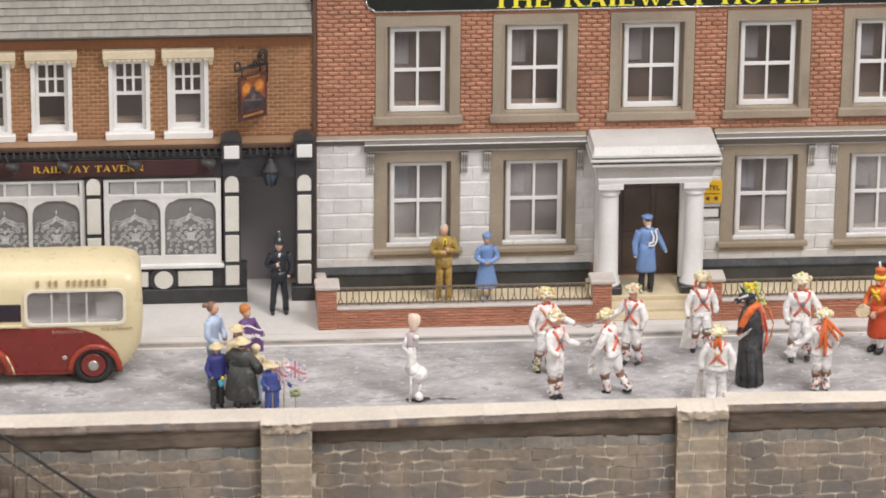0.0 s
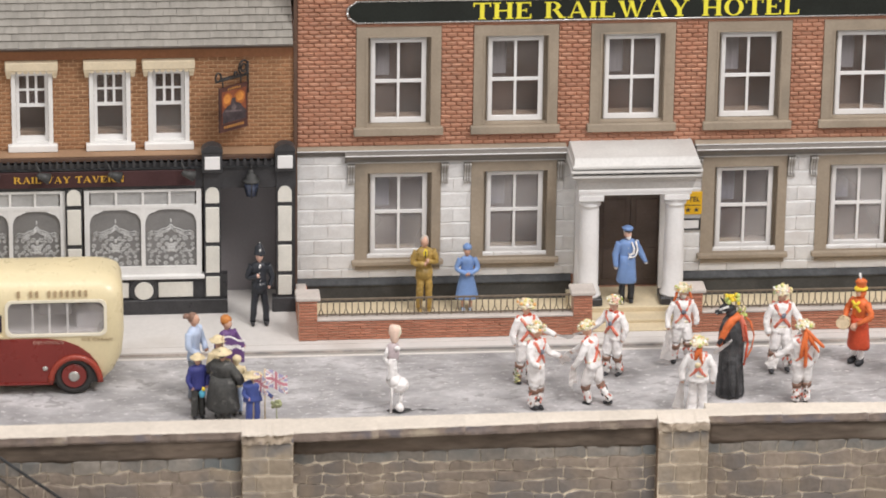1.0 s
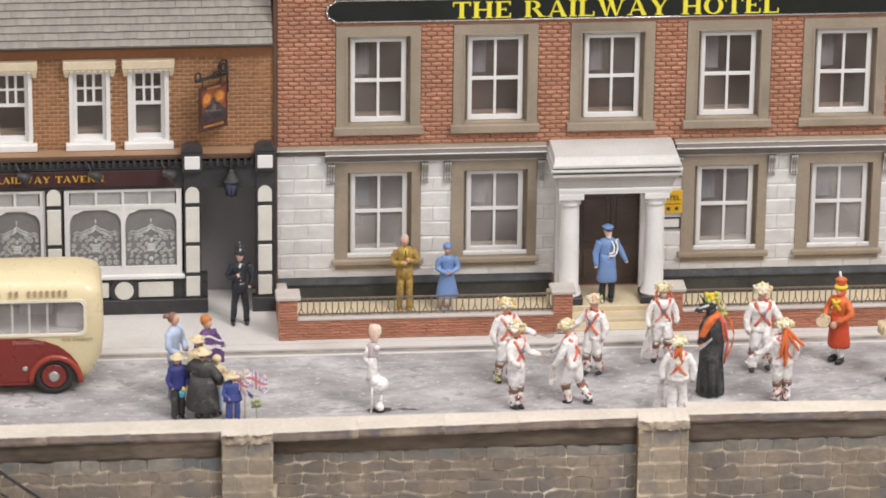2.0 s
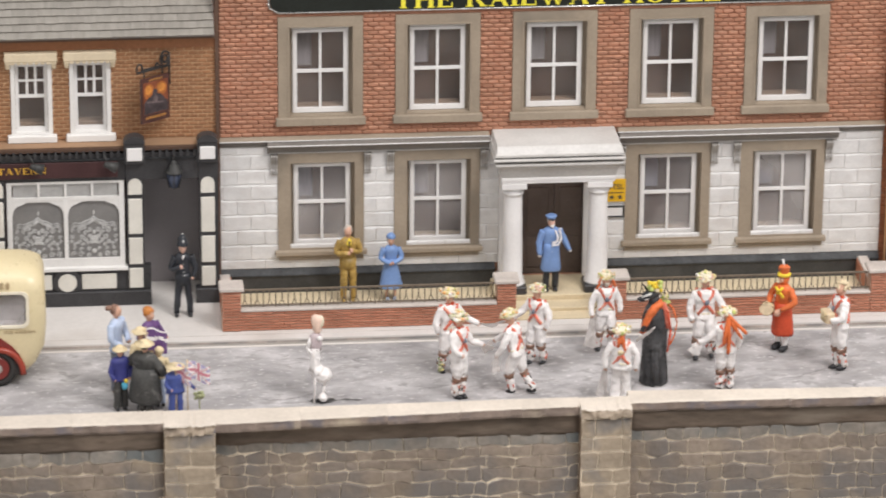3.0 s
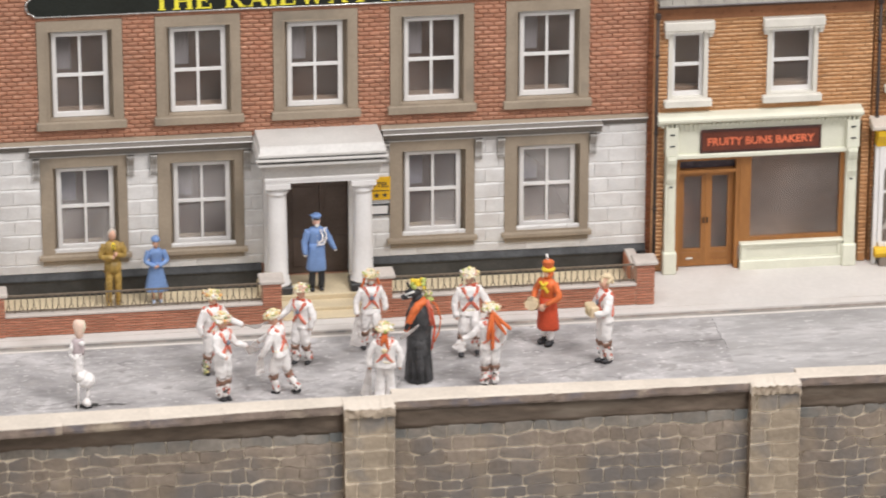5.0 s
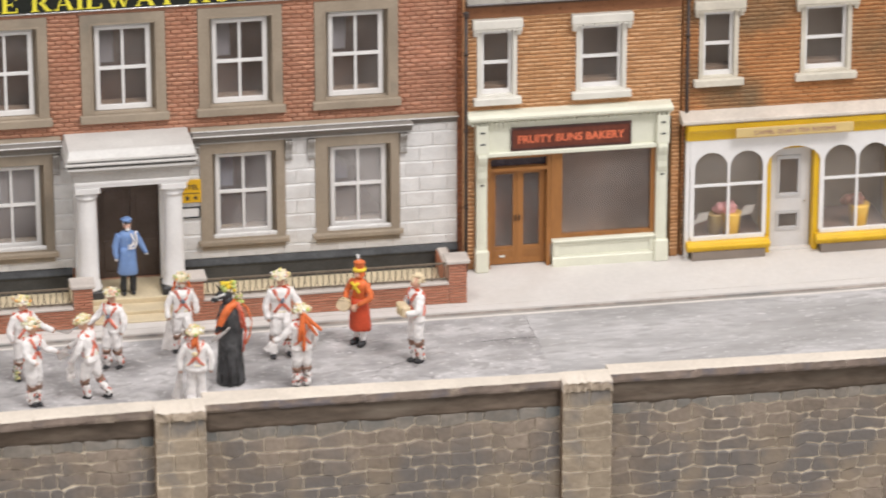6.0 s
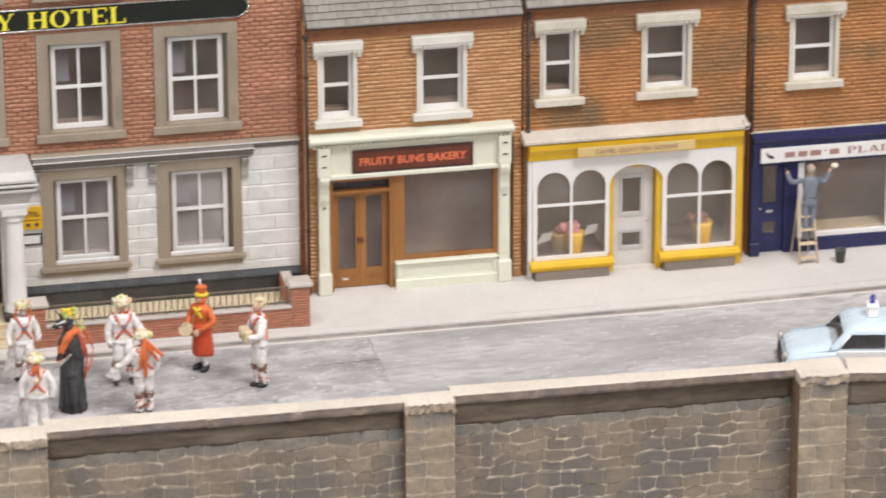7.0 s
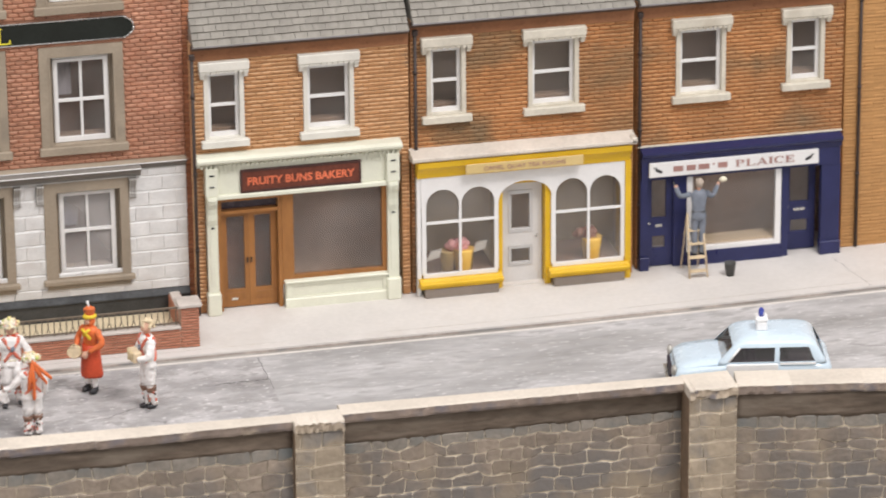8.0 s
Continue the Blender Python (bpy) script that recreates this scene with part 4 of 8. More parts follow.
RUNS = ((0.28, 5.29), (7.83, 12.68))
for a, c in RUNS:
    part("core", boxed(a, c, -1.95, -1.74, 0, 0.40), M["wall_joint"], low)
    brickwork("brickwork", a, c, 0.0, 0.40, -1.952, [], M["wall_brick"], low, long=0.21, high=0.0575)
    part("coping", boxed(a, c, -1.99, -1.70, 0.402, 0.455, 0.012), M["wall_cap"], low)
for x in (-0.06, 12.74):
    part("return_wall", boxed(x, x + 0.24, -1.60, -0.11, 0, 0.40), M["wall_brick"], low)
    part("coping", boxed(x + 0.02, x + 0.22, -1.555, -0.11, 0.402, 0.45, 0.012), M["wall_cap"], low)
tagged(part("terrace", boxed(0.02, 12.95, -1.74, -0.102, 0.0, 0.02), M["buff"]), "buff stone terrace behind the garden wall", "terrace", kind="structure")
for a, c in RUNS:
    r = thing("railing", (a + c) / 2, -1.85, 0.455, "thin dark iron railing on the garden wall", "railing", "railings of the garden wall")
    part("rail", boxed(a + 0.02, c - 0.02, -1.875, -1.835, 0.80, 0.83), M["rail"], r)
    part("rail", boxed(a + 0.02, c - 0.02, -1.87, -1.84, 0.485, 0.505), M["rail"], r)
    n = int((c - a) / 0.12)
    bar = mesh_from("bar", boxed(-0.011, 0.011, -0.011, 0.011, 0.0, 0.345), M["rail"], Vector())
    fork = bmesh.new()
    box(fork, -0.011, 0.011, -0.011, 0.011, 0.16, 0.345)
    tube(fork, (0, 0, 0.17), (-0.05, 0, 0.03), 0.010, n=5)
    tube(fork, (0, 0, 0.17), (0.05, 0, 0.03), 0.010, n=5)
    fork = mesh_from("forked_bar", fork, M["rail"], Vector())
    for k in range(n):
        piece(*(("bar", bar) if k % 2 else ("forked_bar", fork)), r, (a + 0.08 + k * (c - a - 0.16) / (n - 1), -1.855, 0.457))

# ---- roofs of the terrace ----
SLATE_RISE, SLATE_W = 0.162, 0.255


def slate_mesh():
    bm = bmesh.new()
    box(bm, -0.5, 0.5, -0.20, 0.0, -0.022, 0.010)
    for v in bm.verts:
        if v.co.y < -0.1:
            v.co.z += 0.040
    return mesh_from("slate", bm, M["slate"], Vector())


SLATE = slate_mesh()


def slate_roof(parent, x0, x1, z, y, tilt=46, rows=9, name="roof"):
    """A tiled slope: courses of single slates above the eaves, a joined rest up to the ridge."""
    rng = random.Random(round(x0 * 10))
    a = radians(tilt)
    up, out = Vector((0, math.cos(a), math.sin(a))), Vector((0, -math.sin(a), math.cos(a)))
    start, length = Vector((0, y, z)), 4.2
    end = start + up * length
    roof = part(name, moulding(bmesh.new(), [(y, z - 0.06), (y, z), (end.y, end.z), (end.y + 3, z), (end.y + 3, z - 0.06)], x0, x1), M["slate"], parent)
    for j in range(rows):
        n = int((x1 - x0) / SLATE_W) + 1
        for k in range(n + 1):
            u = x0 + (k - (0.5 if j % 2 else 0)) * SLATE_W
            v = min(u + SLATE_W, x1)
            u = max(u, x0)
            if v - u < 0.05:
                continue
            p = start + up * ((j + 1) * SLATE_RISE - 0.02 + rng.uniform(-0.006, 0.006)) + out * 0.012
            piece("slate", SLATE, roof, ((u + v) / 2, p.y, p.z), ((v - u) - 0.007, 1, 1), (a + rng.uniform(-0.012, 0.012), 0, rng.uniform(-0.008, 0.008)))
    rest = bmesh.new()
    for j in range(rows, int(length / SLATE_RISE)):
        p, q = start + up * (j * SLATE_RISE - 0.02) + out * 0.040, start + up * ((j + 1) * SLATE_RISE) + out * 0.004
        moulding(rest, [(p.y, p.z), (q.y, q.z), (q.y - out.y * 0.01, q.z - 0.02), (p.y - out.y * 0.02, p.z - 0.03)], x0, x1)
    tagged(part("upper_slates", rest, M["slate"], roof), kind="stuff")
    return roof


def lintel(parent, x0, x1, z0, z1, mat):
    """A projecting window head with a scalloped lower edge and small stepped end brackets."""
    bm = box(bmesh.new(), x0, x1, -0.17, -0.002, z0 + 0.115, z1, 0.014)
    n = max(6, int((x1 - x0 - 0.2) / 0.105))
    step = (x1 - x0 - 0.22) / n
    for k in range(n):
        c, r = x0 + 0.11 + step * (k + 0.5), step * 0.40
        prism(bm, [(c - r, z0 + 0.116), (c + r, z0 + 0.116)] + [(c + r * math.cos(q * math.pi / 6), z0 + 0.10 - 0.042 * math.sin(q * math.pi / 6)) for q in range(7)], -0.155, -0.002)
    for a in (x0 + 0.01, x1 - 0.12):
        box(bm, a, a + 0.11, -0.15, -0.002, z0 + 0.055, z0 + 0.115, 0.01)
        box(bm, a + 0.008, a + 0.102, -0.125, -0.002, z0 + 0.005, z0 + 0.053, 0.01)
        box(bm, a + 0.016, a + 0.094, -0.10, -0.002, z0 - 0.05, z0 + 0.003, 0.01)
    return bm


def upper_window(parent, cx, w, z0, z1, lint_w, sill_w, sill_z, lint_z, mat, head="offwhite", **kind):
    """A small upper sash window with jambs, lintel and sill on a brick front."""
    f = holed(bmesh.new(), cx - w / 2, cx + w / 2, z0, z1, -0.05, 0.17, [(cx - w / 2 + 0.085, cx + w / 2 - 0.085, z0 + 0.03, z1 - 0.03)])
    jamb = part("window_surround", f, mat, parent)
    part("lintel", lintel(parent, cx - lint_w / 2, cx + lint_w / 2, z1 - 0.08, lint_z, mat), M[head], parent)
    part("sill", boxed(cx - sill_w / 2, cx + sill_w / 2, -0.15, -0.002, sill_z, z0 - 0.002, 0.014), mat, parent)
    win = sash_window(parent, cx - w / 2 + 0.09, cx + w / 2 - 0.09, z0 + 0.03, z1 - 0.085, 0.08, mat=M["white"], f=0.065, **kind)
    part("head_board", boxed(cx - w / 2 + 0.086, cx + w / 2 - 0.086, 0.10, 0.16, z1 - 0.084, z1 - 0.031), mat, jamb)
    part("inside_ledge", boxed(cx - w / 2 + 0.01, cx + w / 2 - 0.01, 0.285, 0.52, z0 + 0.06, z0 + 0.13), M["ledge"], parent)
    return jamb


def rain_pipe(x, y, z0, z1, mat="pipe"):
    p = thing("rain_pipe", x, y, z0, "dark iron rainwater pipe against the brick front", "pipe", "rainwater pipes")
    part("pipe", tube(bmesh.new(), (x, y, z0), (x, y, z1), 0.036, n=10), M[mat], p)
    for z in (0.25, 0.55, 0.85):
        zz = z0 + (z1 - z0) * z
        part("collar", tube(bmesh.new(), (x, y, zz), (x, y, zz + 0.07), 0.046, n=10), M[mat], p)
    part("hopper", box(bmesh.new(), x - 0.055, x + 0.055, y - 0.05, y + 0.04, z1 - 0.02, z1 + 0.10, 0.015), M[mat], p)


# ---- tavern ----
tavern = thing("tavern", -4, 0, 0, "brown brick public house with a black timber front", "building")
WIN = [(-6.35, 0.80), (-5.16, 0.80), (-3.65, 0.80), (-2.51, 0.80)]
holes = [(c - w / 2, c + w / 2, 3.48, 4.98) for c, w in WIN]
front_hole = [(-8.0, -0.05, 0.0, 2.9)]
part("wall", holed(bmesh.new(), -8.2, -0.03, 0.0, 5.55, 0.0, 0.3, holes + front_hole), M["tavern_joint"], tavern)
brickwork("brickwork", -8.2, -0.03, 3.33, 5.20, 0.0, holes, M["tavern_brick"], tavern, long=0.175, high=0.080, joint=0.014, gap=0.015, proud=0.010, single=M["tavern_brick_single"])
part("room_back", boxed(-8.1, -0.1, 0.95, 1.05, 0, 5.5), M["room"], tavern)
part("floor_slab", boxed(-8.1, -0.1, 0.3, 0.95, 2.9, 3.05), M["room"], tavern)
part("eaves_board", boxed(-8.2, -0.03, -0.16, -0.001, 5.42, 5.53), M["eave"], tavern)
# Smooth band, coloured as the wall in the shade of the eaves.
part("eaves_band", boxed(-8.2, -0.03, -0.03, -0.001, 5.20, 5.418), M["eave_band"], tavern)
for c, w in WIN:
    upper_window(tavern, c, w, 3.48, 4.98, 1.02, 0.96, 3.335, 5.19, M["pub_frame"], head="lintel", cols=(3, 1), rows_up=2, rows_low=1, split=0.52)
slate_roof(tavern, -8.2, -0.10, 5.54, -0.22)
part("gutter", moulding(bmesh.new(), [(-0.285, 5.525), (-0.27, 5.508), (-0.19, 5.51), (-0.19, 5.54), (-0.285, 5.545)], -8.2, -0.10), M["lead"], tavern)
# shop front
F = -0.42
part("front_cornice", moulding(bmesh.new(), [(0.0, 3.16), (F + 0.12, 3.18), (F + 0.03, 3.22), (F + 0.02, 3.29), (F + 0.06, 3.31), (0.0, 3.315)], -8.2, -0.05), M["eave"], tavern)
part("top_ledge", boxed(-8.2, -0.05, F + 0.03, -0.024, 3.316, 3.33), M["ledge_brown"], tavern)
part("fascia", boxed(-8.2, -0.05, F + 0.02, F + 0.16, 2.62, 3.17), M["black"], tavern)
part("frieze_bar", boxed(-8.2, -0.05, F - 0.03, F + 0.018, 3.06, 3.085), M["plinth_grey"], tavern)
dentil = mesh_from("dentil", boxed(0.0, 0.05, -0.05, 0.018, 3.10, 3.24), M["black"], Vector())
for k in range(60):
    x = -8.1 + k * 0.135
    if not (-1.95 < x < -1.35):
        piece("dentil", dentil, tavern, (x, F, 0.0))
board = part("name_board", boxed(-6.6, -2.02, F - 0.03, F + 0.018, 2.70, 3.03, 0.01), M["purple"], tavern)
roman("lettering", "RAILWAY TAVERN", -5.55, -3.40, 2.81, 0.13, F - 0.03, M["gilt"], board)
part("stall_riser", boxed(-8.2, -1.40, F + 0.03, F + 0.2, 0.0, 0.80), M["black"], tavern)
part("base", boxed(-8.2, -1.40, F - 0.06, F + 0.2, 0.0, 0.30, 0.01), M["black"], tavern)
part("base", boxed(-0.52, -0.04, F - 0.06, F + 0.2, 0.0, 0.30, 0.01), M["black"], tavern)
for px in (-6.86, -4.39, -1.69, -0.27):
    w = 0.165
    tall = px > -2
    col = part("pilaster", boxed(px - w, px + w, F - 0.02, F + 0.2, 0.3, 3.26 if tall else 2.66), M["black"], tavern)
    hs = ((0.36, 0.78), (0.86, 1.42), (1.50, 2.24))
    for z0, z1 in hs:
        part("panel", boxed(px - w + 0.03, px + w - 0.03, F - 0.045, F - 0.021, z0, z1, 0.012), M["offwhite"], col)
    arch = [(px - w + 0.03, 2.33), (px + w - 0.03, 2.33), (px + w - 0.03, 2.52)] + [(px + (w - 0.03) * math.cos(q * math.pi / 8), 2.52 + 0.14 * math.sin(q * math.pi / 8)) for q in range(1, 8)] + [(px - w + 0.03, 2.52)]
    part("panel", prism(bmesh.new(), arch, F - 0.045, F - 0.021), M["offwhite"], col)
    if not tall:
        continue
    con = box(bmesh.new(), px - 0.2, px + 0.2, F - 0.14, F + 0.1, 3.00, 3.42, 0.015)
    part("console", con, M["black"], col)
    dome = [(px + 0.21 * math.cos(q * math.pi / 8), 3.422 + 0.15 * math.sin(q * math.pi / 8)) for q in range(9)]
    part("console_head", prism(bmesh.new(), dome, F - 0.16, F + 0.1), M["black"], col)
    part("console_panel", boxed(px - 0.15, px + 0.15, F - 0.165, F - 0.141, 3.07, 3.34, 0.012), M["white"], col)


def pub_window(x0, x1):
    y = F + 0.04
    w = part("window", holed(bmesh.new(), x0, x1, 0.82, 2.64, y, y + 0.1, [(x0 + 0.1, x1 - 0.1, 2.28, 2.56), (x0 + 0.1, (x0 + x1) / 2 - 0.04, 0.98, 2.22), ((x0 + x1) / 2 + 0.04, x1 - 0.1, 0.98, 2.22)]), M["pub_frame"], tavern)
    part("window_sill", boxed(x0 - 0.05, x1 + 0.05, y - 0.09, y + 0.1, 0.74, 0.818, 0.012), M["pub_frame"], w)
    n = 4
    for k in range(n):
        a, c = x0 + 0.1 + (x1 - x0 - 0.2) * k / n, x0 + 0.1 + (x1 - x0 - 0.2) * (k + 1) / n
        part("toplight", boxed(a + 0.025, c - 0.025, y + 0.05, y + 0.065, 2.28, 2.56), M["toplight"], w)
        if k:
            part("mullion", boxed(a - 0.024, a + 0.024, y + 0.01, y + 0.09, 2.28, 2.56), M["pub_frame"], w)
    for a, c in ((x0 + 0.1, (x0 + x1) / 2 - 0.04), ((x0 + x1) / 2 + 0.04, x1 - 0.1)):
        mid, half = (a + c) / 2, (c - a) / 2
        part("etched_pane", boxed(a, c, y + 0.06, y + 0.075, 0.98, 2.22), M["etch"], w)
        # the head of the light, cut to a stepped arch
        spand = bmesh.new()
        for s in (-1, 1):
            out = [(mid + s * half, 2.22), (mid + s * half, 1.86)] + [(mid + s * (half - 0.16 + 0.16 * math.cos(q * math.pi / 10)), 1.86 + 0.26 * math.sin(q * math.pi / 10)) for q in range(1, 6)] + [(mid + s * (half - 0.28), 2.18), (mid, 2.185), (mid, 2.22)]
            prism(spand, out if s > 0 else out[::-1], y + 0.012, y + 0.058)
        part("arch_head", spand, M["pub_frame"], w)
        # etched ornament: scroll work in raised lines round a crest
        orn = bmesh.new()
        yy = y + 0.055
        ring = lambda cx, cz, r, t, q0=0, q1=12, n=12: [tube(orn, (cx + r * math.cos(math.tau * q / n), yy, cz + r * math.sin(math.tau * q / n)), (cx + r * math.cos(math.tau * (q + 1) / n), yy, cz + r * math.sin(math.tau * (q + 1) / n)), t, n=4) for q in range(q0, q1)]
        u = half / 0.46
        rng = random.Random(12)
        spots = []
        for q in range(260):
            px, pz, r = rng.uniform(0.05, 0.40), rng.uniform(1.03, 1.62), rng.uniform(0.026, 0.05)
            if px + r < 0.45 and all((px - a) ** 2 + (pz - b) ** 2 > (r + c + 0.012) ** 2 for a, b, c in spots):
                spots.append((px, pz, r))
        for s in (-1, 1):
            for px, pz, r in spots:
                cut = rng.randint(6, 9)
                ring(mid + s * px * u, pz, r, 0.011, 0, cut, 9)
                ball(orn, (mid + s * px * u, yy, pz), (r * 0.45, 0.008, r * 0.45), 6, 4)
            pts = [(0.42, 1.66), (0.34, 1.72), (0.24, 1.70), (0.16, 1.75), (0.07, 1.78), (0.0, 1.85)]
            for lift in (0.0, -0.045, -0.08):
                sweep(orn, [(mid + s * p[0] * u, yy, p[1] + lift) for p in pts], 0.013, 4)
        for q in range(9):
            ball(orn, (mid + (q % 3 - 1) * 0.045 * u, yy, 1.30 + 0.055 * (q // 3) + 0.01 * (q % 2)), (0.04, 0.01, 0.035), 6, 4)
        ball(orn, (mid, yy, 1.52), (0.035, 0.01, 0.05), 8, 5)
        ball(orn, (mid, yy, 1.12), (0.05, 0.01, 0.05), 8, 5)
        ball(orn, (mid, yy, 1.93), (0.018, 0.01, 0.05), 8, 5)
        tagged(part("etching", orn, M["lace"], w), kind="stuff")
    # panel and ring below
    cx = (x0 + x1) / 2
    for a, c in ((x0 + 0.12, cx - 0.30), (cx + 0.28, x1 - 0.18)):
        part("panel", boxed(a, c, F + 0.0, F + 0.028, 0.34, 0.66, 0.012), M["offwhite"], w)
    part("ring", tube(bmesh.new(), (cx, F - 0.02, 0.5), (cx, F + 0.028, 0.5), 0.28, n=28), M["black"], w)
    part("roundel", tube(bmesh.new(), (cx, F - 0.045, 0.5), (cx, F - 0.021, 0.5), 0.185, n=24), M["offwhite"], w)


pub_window(-4.19, -1.90)
pub_window(-6.70, -4.56)
# entrance recess
part("recess_door", boxed(-1.56, -0.40, 0.72, 0.80, 0.0, 2.64), M["door_grey"], tavern)
part("recess_side", boxed(-1.62, -1.56, F + 0.2, 0.80, 0.0, 2.64), M["black"], tavern)
part("recess_side", boxed(-0.40, -0.34, F + 0.2, 0.80, 0.0, 2.64), M["door_brown"], tavern)
part("recess_ceiling", boxed(-1.62, -0.34, F + 0.16, 0.80, 2.64, 2.72), M["black"], tavern)
part("side_wall", boxed(-0.33, -0.05, F + 0.2, 0.0, 0.0, 3.26), M["black"], tavern)
# spotlights over the name board
spot = thing("sign_spotlight", -4.98, F - 0.13, 3.2, "dark grey swivel spotlight over the name board", "spotlight", "spotlights over the name board")
b = tube(bmesh.new(), (-5.10, F - 0.10, 3.22), (-5.00, F - 0.18, 3.02), 0.014, n=6)
part("arm", b, M["spot"], spot)
b = bmesh.new()
tube(b, (-5.06, F - 0.20, 3.04), (-4.86, F - 0.17, 2.95), 0.05, 0.115, n=10)
ball(b, (-5.04, F - 0.195, 3.02), 0.065, 8, 6)
part("lamp_head", b, M["spot"], spot)
for x in (-5.97, -3.60, -2.17):
    copy_thing(spot, Matrix.Translation(Vector((x, F - 0.13, 3.2)) * K))
# lantern over the doorway
lan = thing("door_lantern", -0.93, F - 0.15, 2.4, "black iron lantern with blue-grey panes", "lantern")
part("hanger", tube(bmesh.new(), (-0.93, F - 0.14, 3.02), (-0.93, F - 0.14, 3.14), 0.02, n=6), M["iron"], lan)
part("bracket", tube(bmesh.new(), (-0.93, F - 0.14, 3.12), (-0.93, F + 0.02, 3.12), 0.02, n=6), M["iron"], lan)
part("cap", lathe(bmesh.new(), [(0.03, 3.06), (0.06, 3.02), (0.05, 2.98), (0.11, 2.95), (0.10, 2.90), (0.18, 2.84), (0.18, 2.81)], -0.93, F - 0.14, 8), M["spot"], lan)
glz = bmesh.new()
lathe(glz, [(0.16, 2.81), (0.085, 2.50), (0.06, 2.49)], -0.93, F - 0.14, 4)
part("globe", glz, material("lantern_glass", (0.065, 0.08, 0.125), 0.15, 0.1), lan)
for k in range(4):
    q = k * math.tau / 4
    part("glazing_bar", tube(bmesh.new(), (-0.93 + 0.165 * math.cos(q), F - 0.14 + 0.165 * math.sin(q), 2.81), (-0.93 + 0.09 * math.cos(q), F - 0.14 + 0.09 * math.sin(q), 2.49), 0.012, n=5), M["iron"], lan)
# hanging sign on its scrolled bracket
hs = thing("hanging_sign", -1.27, 0, 3.9, "painted hanging inn sign on a scrolled iron bracket", "inn sign")
sx = lambda u: -0.96 - 0.60 * u
sy = lambda u: -0.10 - 0.42 * u


def on_sign(bm, u0, u1, z0, z1, thick, lift=0.0, mat=0):
    """A board along the sign's plane, which stands out from the wall."""
    n = Vector((0.42, -0.60, 0)).normalized()
    quad = [(sx(u), sy(u), z) for u, z in ((u0, z0), (u1, z0), (u1, z1), (u0, z1))]
    a = [bm.verts.new(Vector(p) + n * (lift + thick)) for p in quad]
    c = [bm.verts.new(Vector(p) + n * lift) for p in quad]
    fs = [bm.faces.new(a), bm.faces.new(c[::-1])] + [bm.faces.new((a[k], c[k], c[(k + 1) % 4], a[(k + 1) % 4])) for k in range(4)]
    for f in fs:
        f.material_index = mat
    return bm


def sign_poly(bm, pts, thick, lift, mat):
    """A flat painted shape of (u, z) on the sign's face."""
    n = Vector((0.42, -0.60, 0)).normalized()
    a = [bm.verts.new(Vector((sx(u), sy(u), z)) + n * (lift + thick)) for u, z in pts]
    bm.faces.new(a).material_index = mat
    return bm


part("board", on_sign(bmesh.new(), 0.08, 1.0, 3.93, 4.84, 0.05), M["sign_frame"], hs)
b = on_sign(bmesh.new(), 0.14, 0.94, 4.10, 4.76, 0.006, 0.051, 0)
oval = lambda cu, cz, ru, rz: [(cu + ru * math.cos(q * math.tau / 18), cz + rz * math.sin(q * math.tau / 18)) for q in range(18)]
sign_poly(b, oval(0.36, 4.58, 0.19, 0.15), 0.002, 0.058, 3)
sign_poly(b, oval(0.75, 4.56, 0.17, 0.17), 0.002, 0.058, 3)
sign_poly(b, oval(0.35, 4.60, 0.12, 0.09), 0.002, 0.059, 1)
sign_poly(b, oval(0.77, 4.60, 0.11, 0.10), 0.002, 0.059, 1)
sign_poly(b, [(0.15, 4.11), (0.93, 4.11), (0.93, 4.34), (0.80, 4.44), (0.66, 4.48), (0.62, 4.60), (0.50, 4.60), (0.48, 4.50), (0.34, 4.46), (0.24, 4.36), (0.15, 4.30)], 0.002, 0.061, 2)
sign_poly(b, [(0.30, 4.28), (0.84, 4.34), (0.84, 4.38), (0.30, 4.32)], 0.002, 0.063, 4)
sign_poly(b, oval(0.55, 4.40, 0.08, 0.06), 0.002, 0.063, 4)
part("painting", b, [material("sign_orange", (0.20, 0.06, 0.028), 0.5, 0.3, 4.0), material("sign_amber", (0.52, 0.21, 0.045), 0.5, 0.25, 5.0), material("sign_shadow", (0.055, 0.042, 0.045), 0.5, 0.4, 6.0), material("sign_rust", (0.34, 0.11, 0.03), 0.5, 0.25, 5.0), material("sign_steel", (0.13, 0.10, 0.10), 0.5, 0.3, 8.0)], hs)
b = bmesh.new()
for k in range(9):
    on_sign(b, 0.22 + 0.075 * k, 0.27 + 0.075 * k, 4.00, 4.05, 0.005, 0.051)
    if 1 < k < 8:
        on_sign(b, 0.17 + 0.075 * k, 0.215 + 0.075 * k, 4.775, 4.815, 0.005, 0.051)
part("lettering", b, M["sign_tan"], hs)
b = bmesh.new()
arm = lambda u, z: (sx(u), sy(u), z)
tube(b, arm(0.0, 4.98), arm(1.10, 4.98), 0.022, n=6)
tube(b, arm(0.02, 4.60), arm(0.02, 5.25), 0.022, n=6)
for cu, cz, r in ((0.16, 5.14, 0.15), (0.16, 5.14, 0.08), (1.0, 5.06, 0.09), (0.42, 5.04, 0.05)):
    sweep(b, [arm(cu + r * math.cos(k * math.tau / 16), cz + r * math.sin(k * math.tau / 16)) for k in range(17)], 0.02, 6)
tube(b, arm(0.28, 5.02), arm(0.9, 5.02), 0.016, n=5)
for u in (0.25, 0.85):
    tube(b, arm(u, 4.98), arm(u, 4.82), 0.016, n=5)
tube(b, (sx(0.05), -0.004, 4.98), arm(0.05, 4.98), 0.022, n=6)
tube(b, (sx(0.05), -0.004, 4.66), arm(0.02, 4.66), 0.022, n=6)
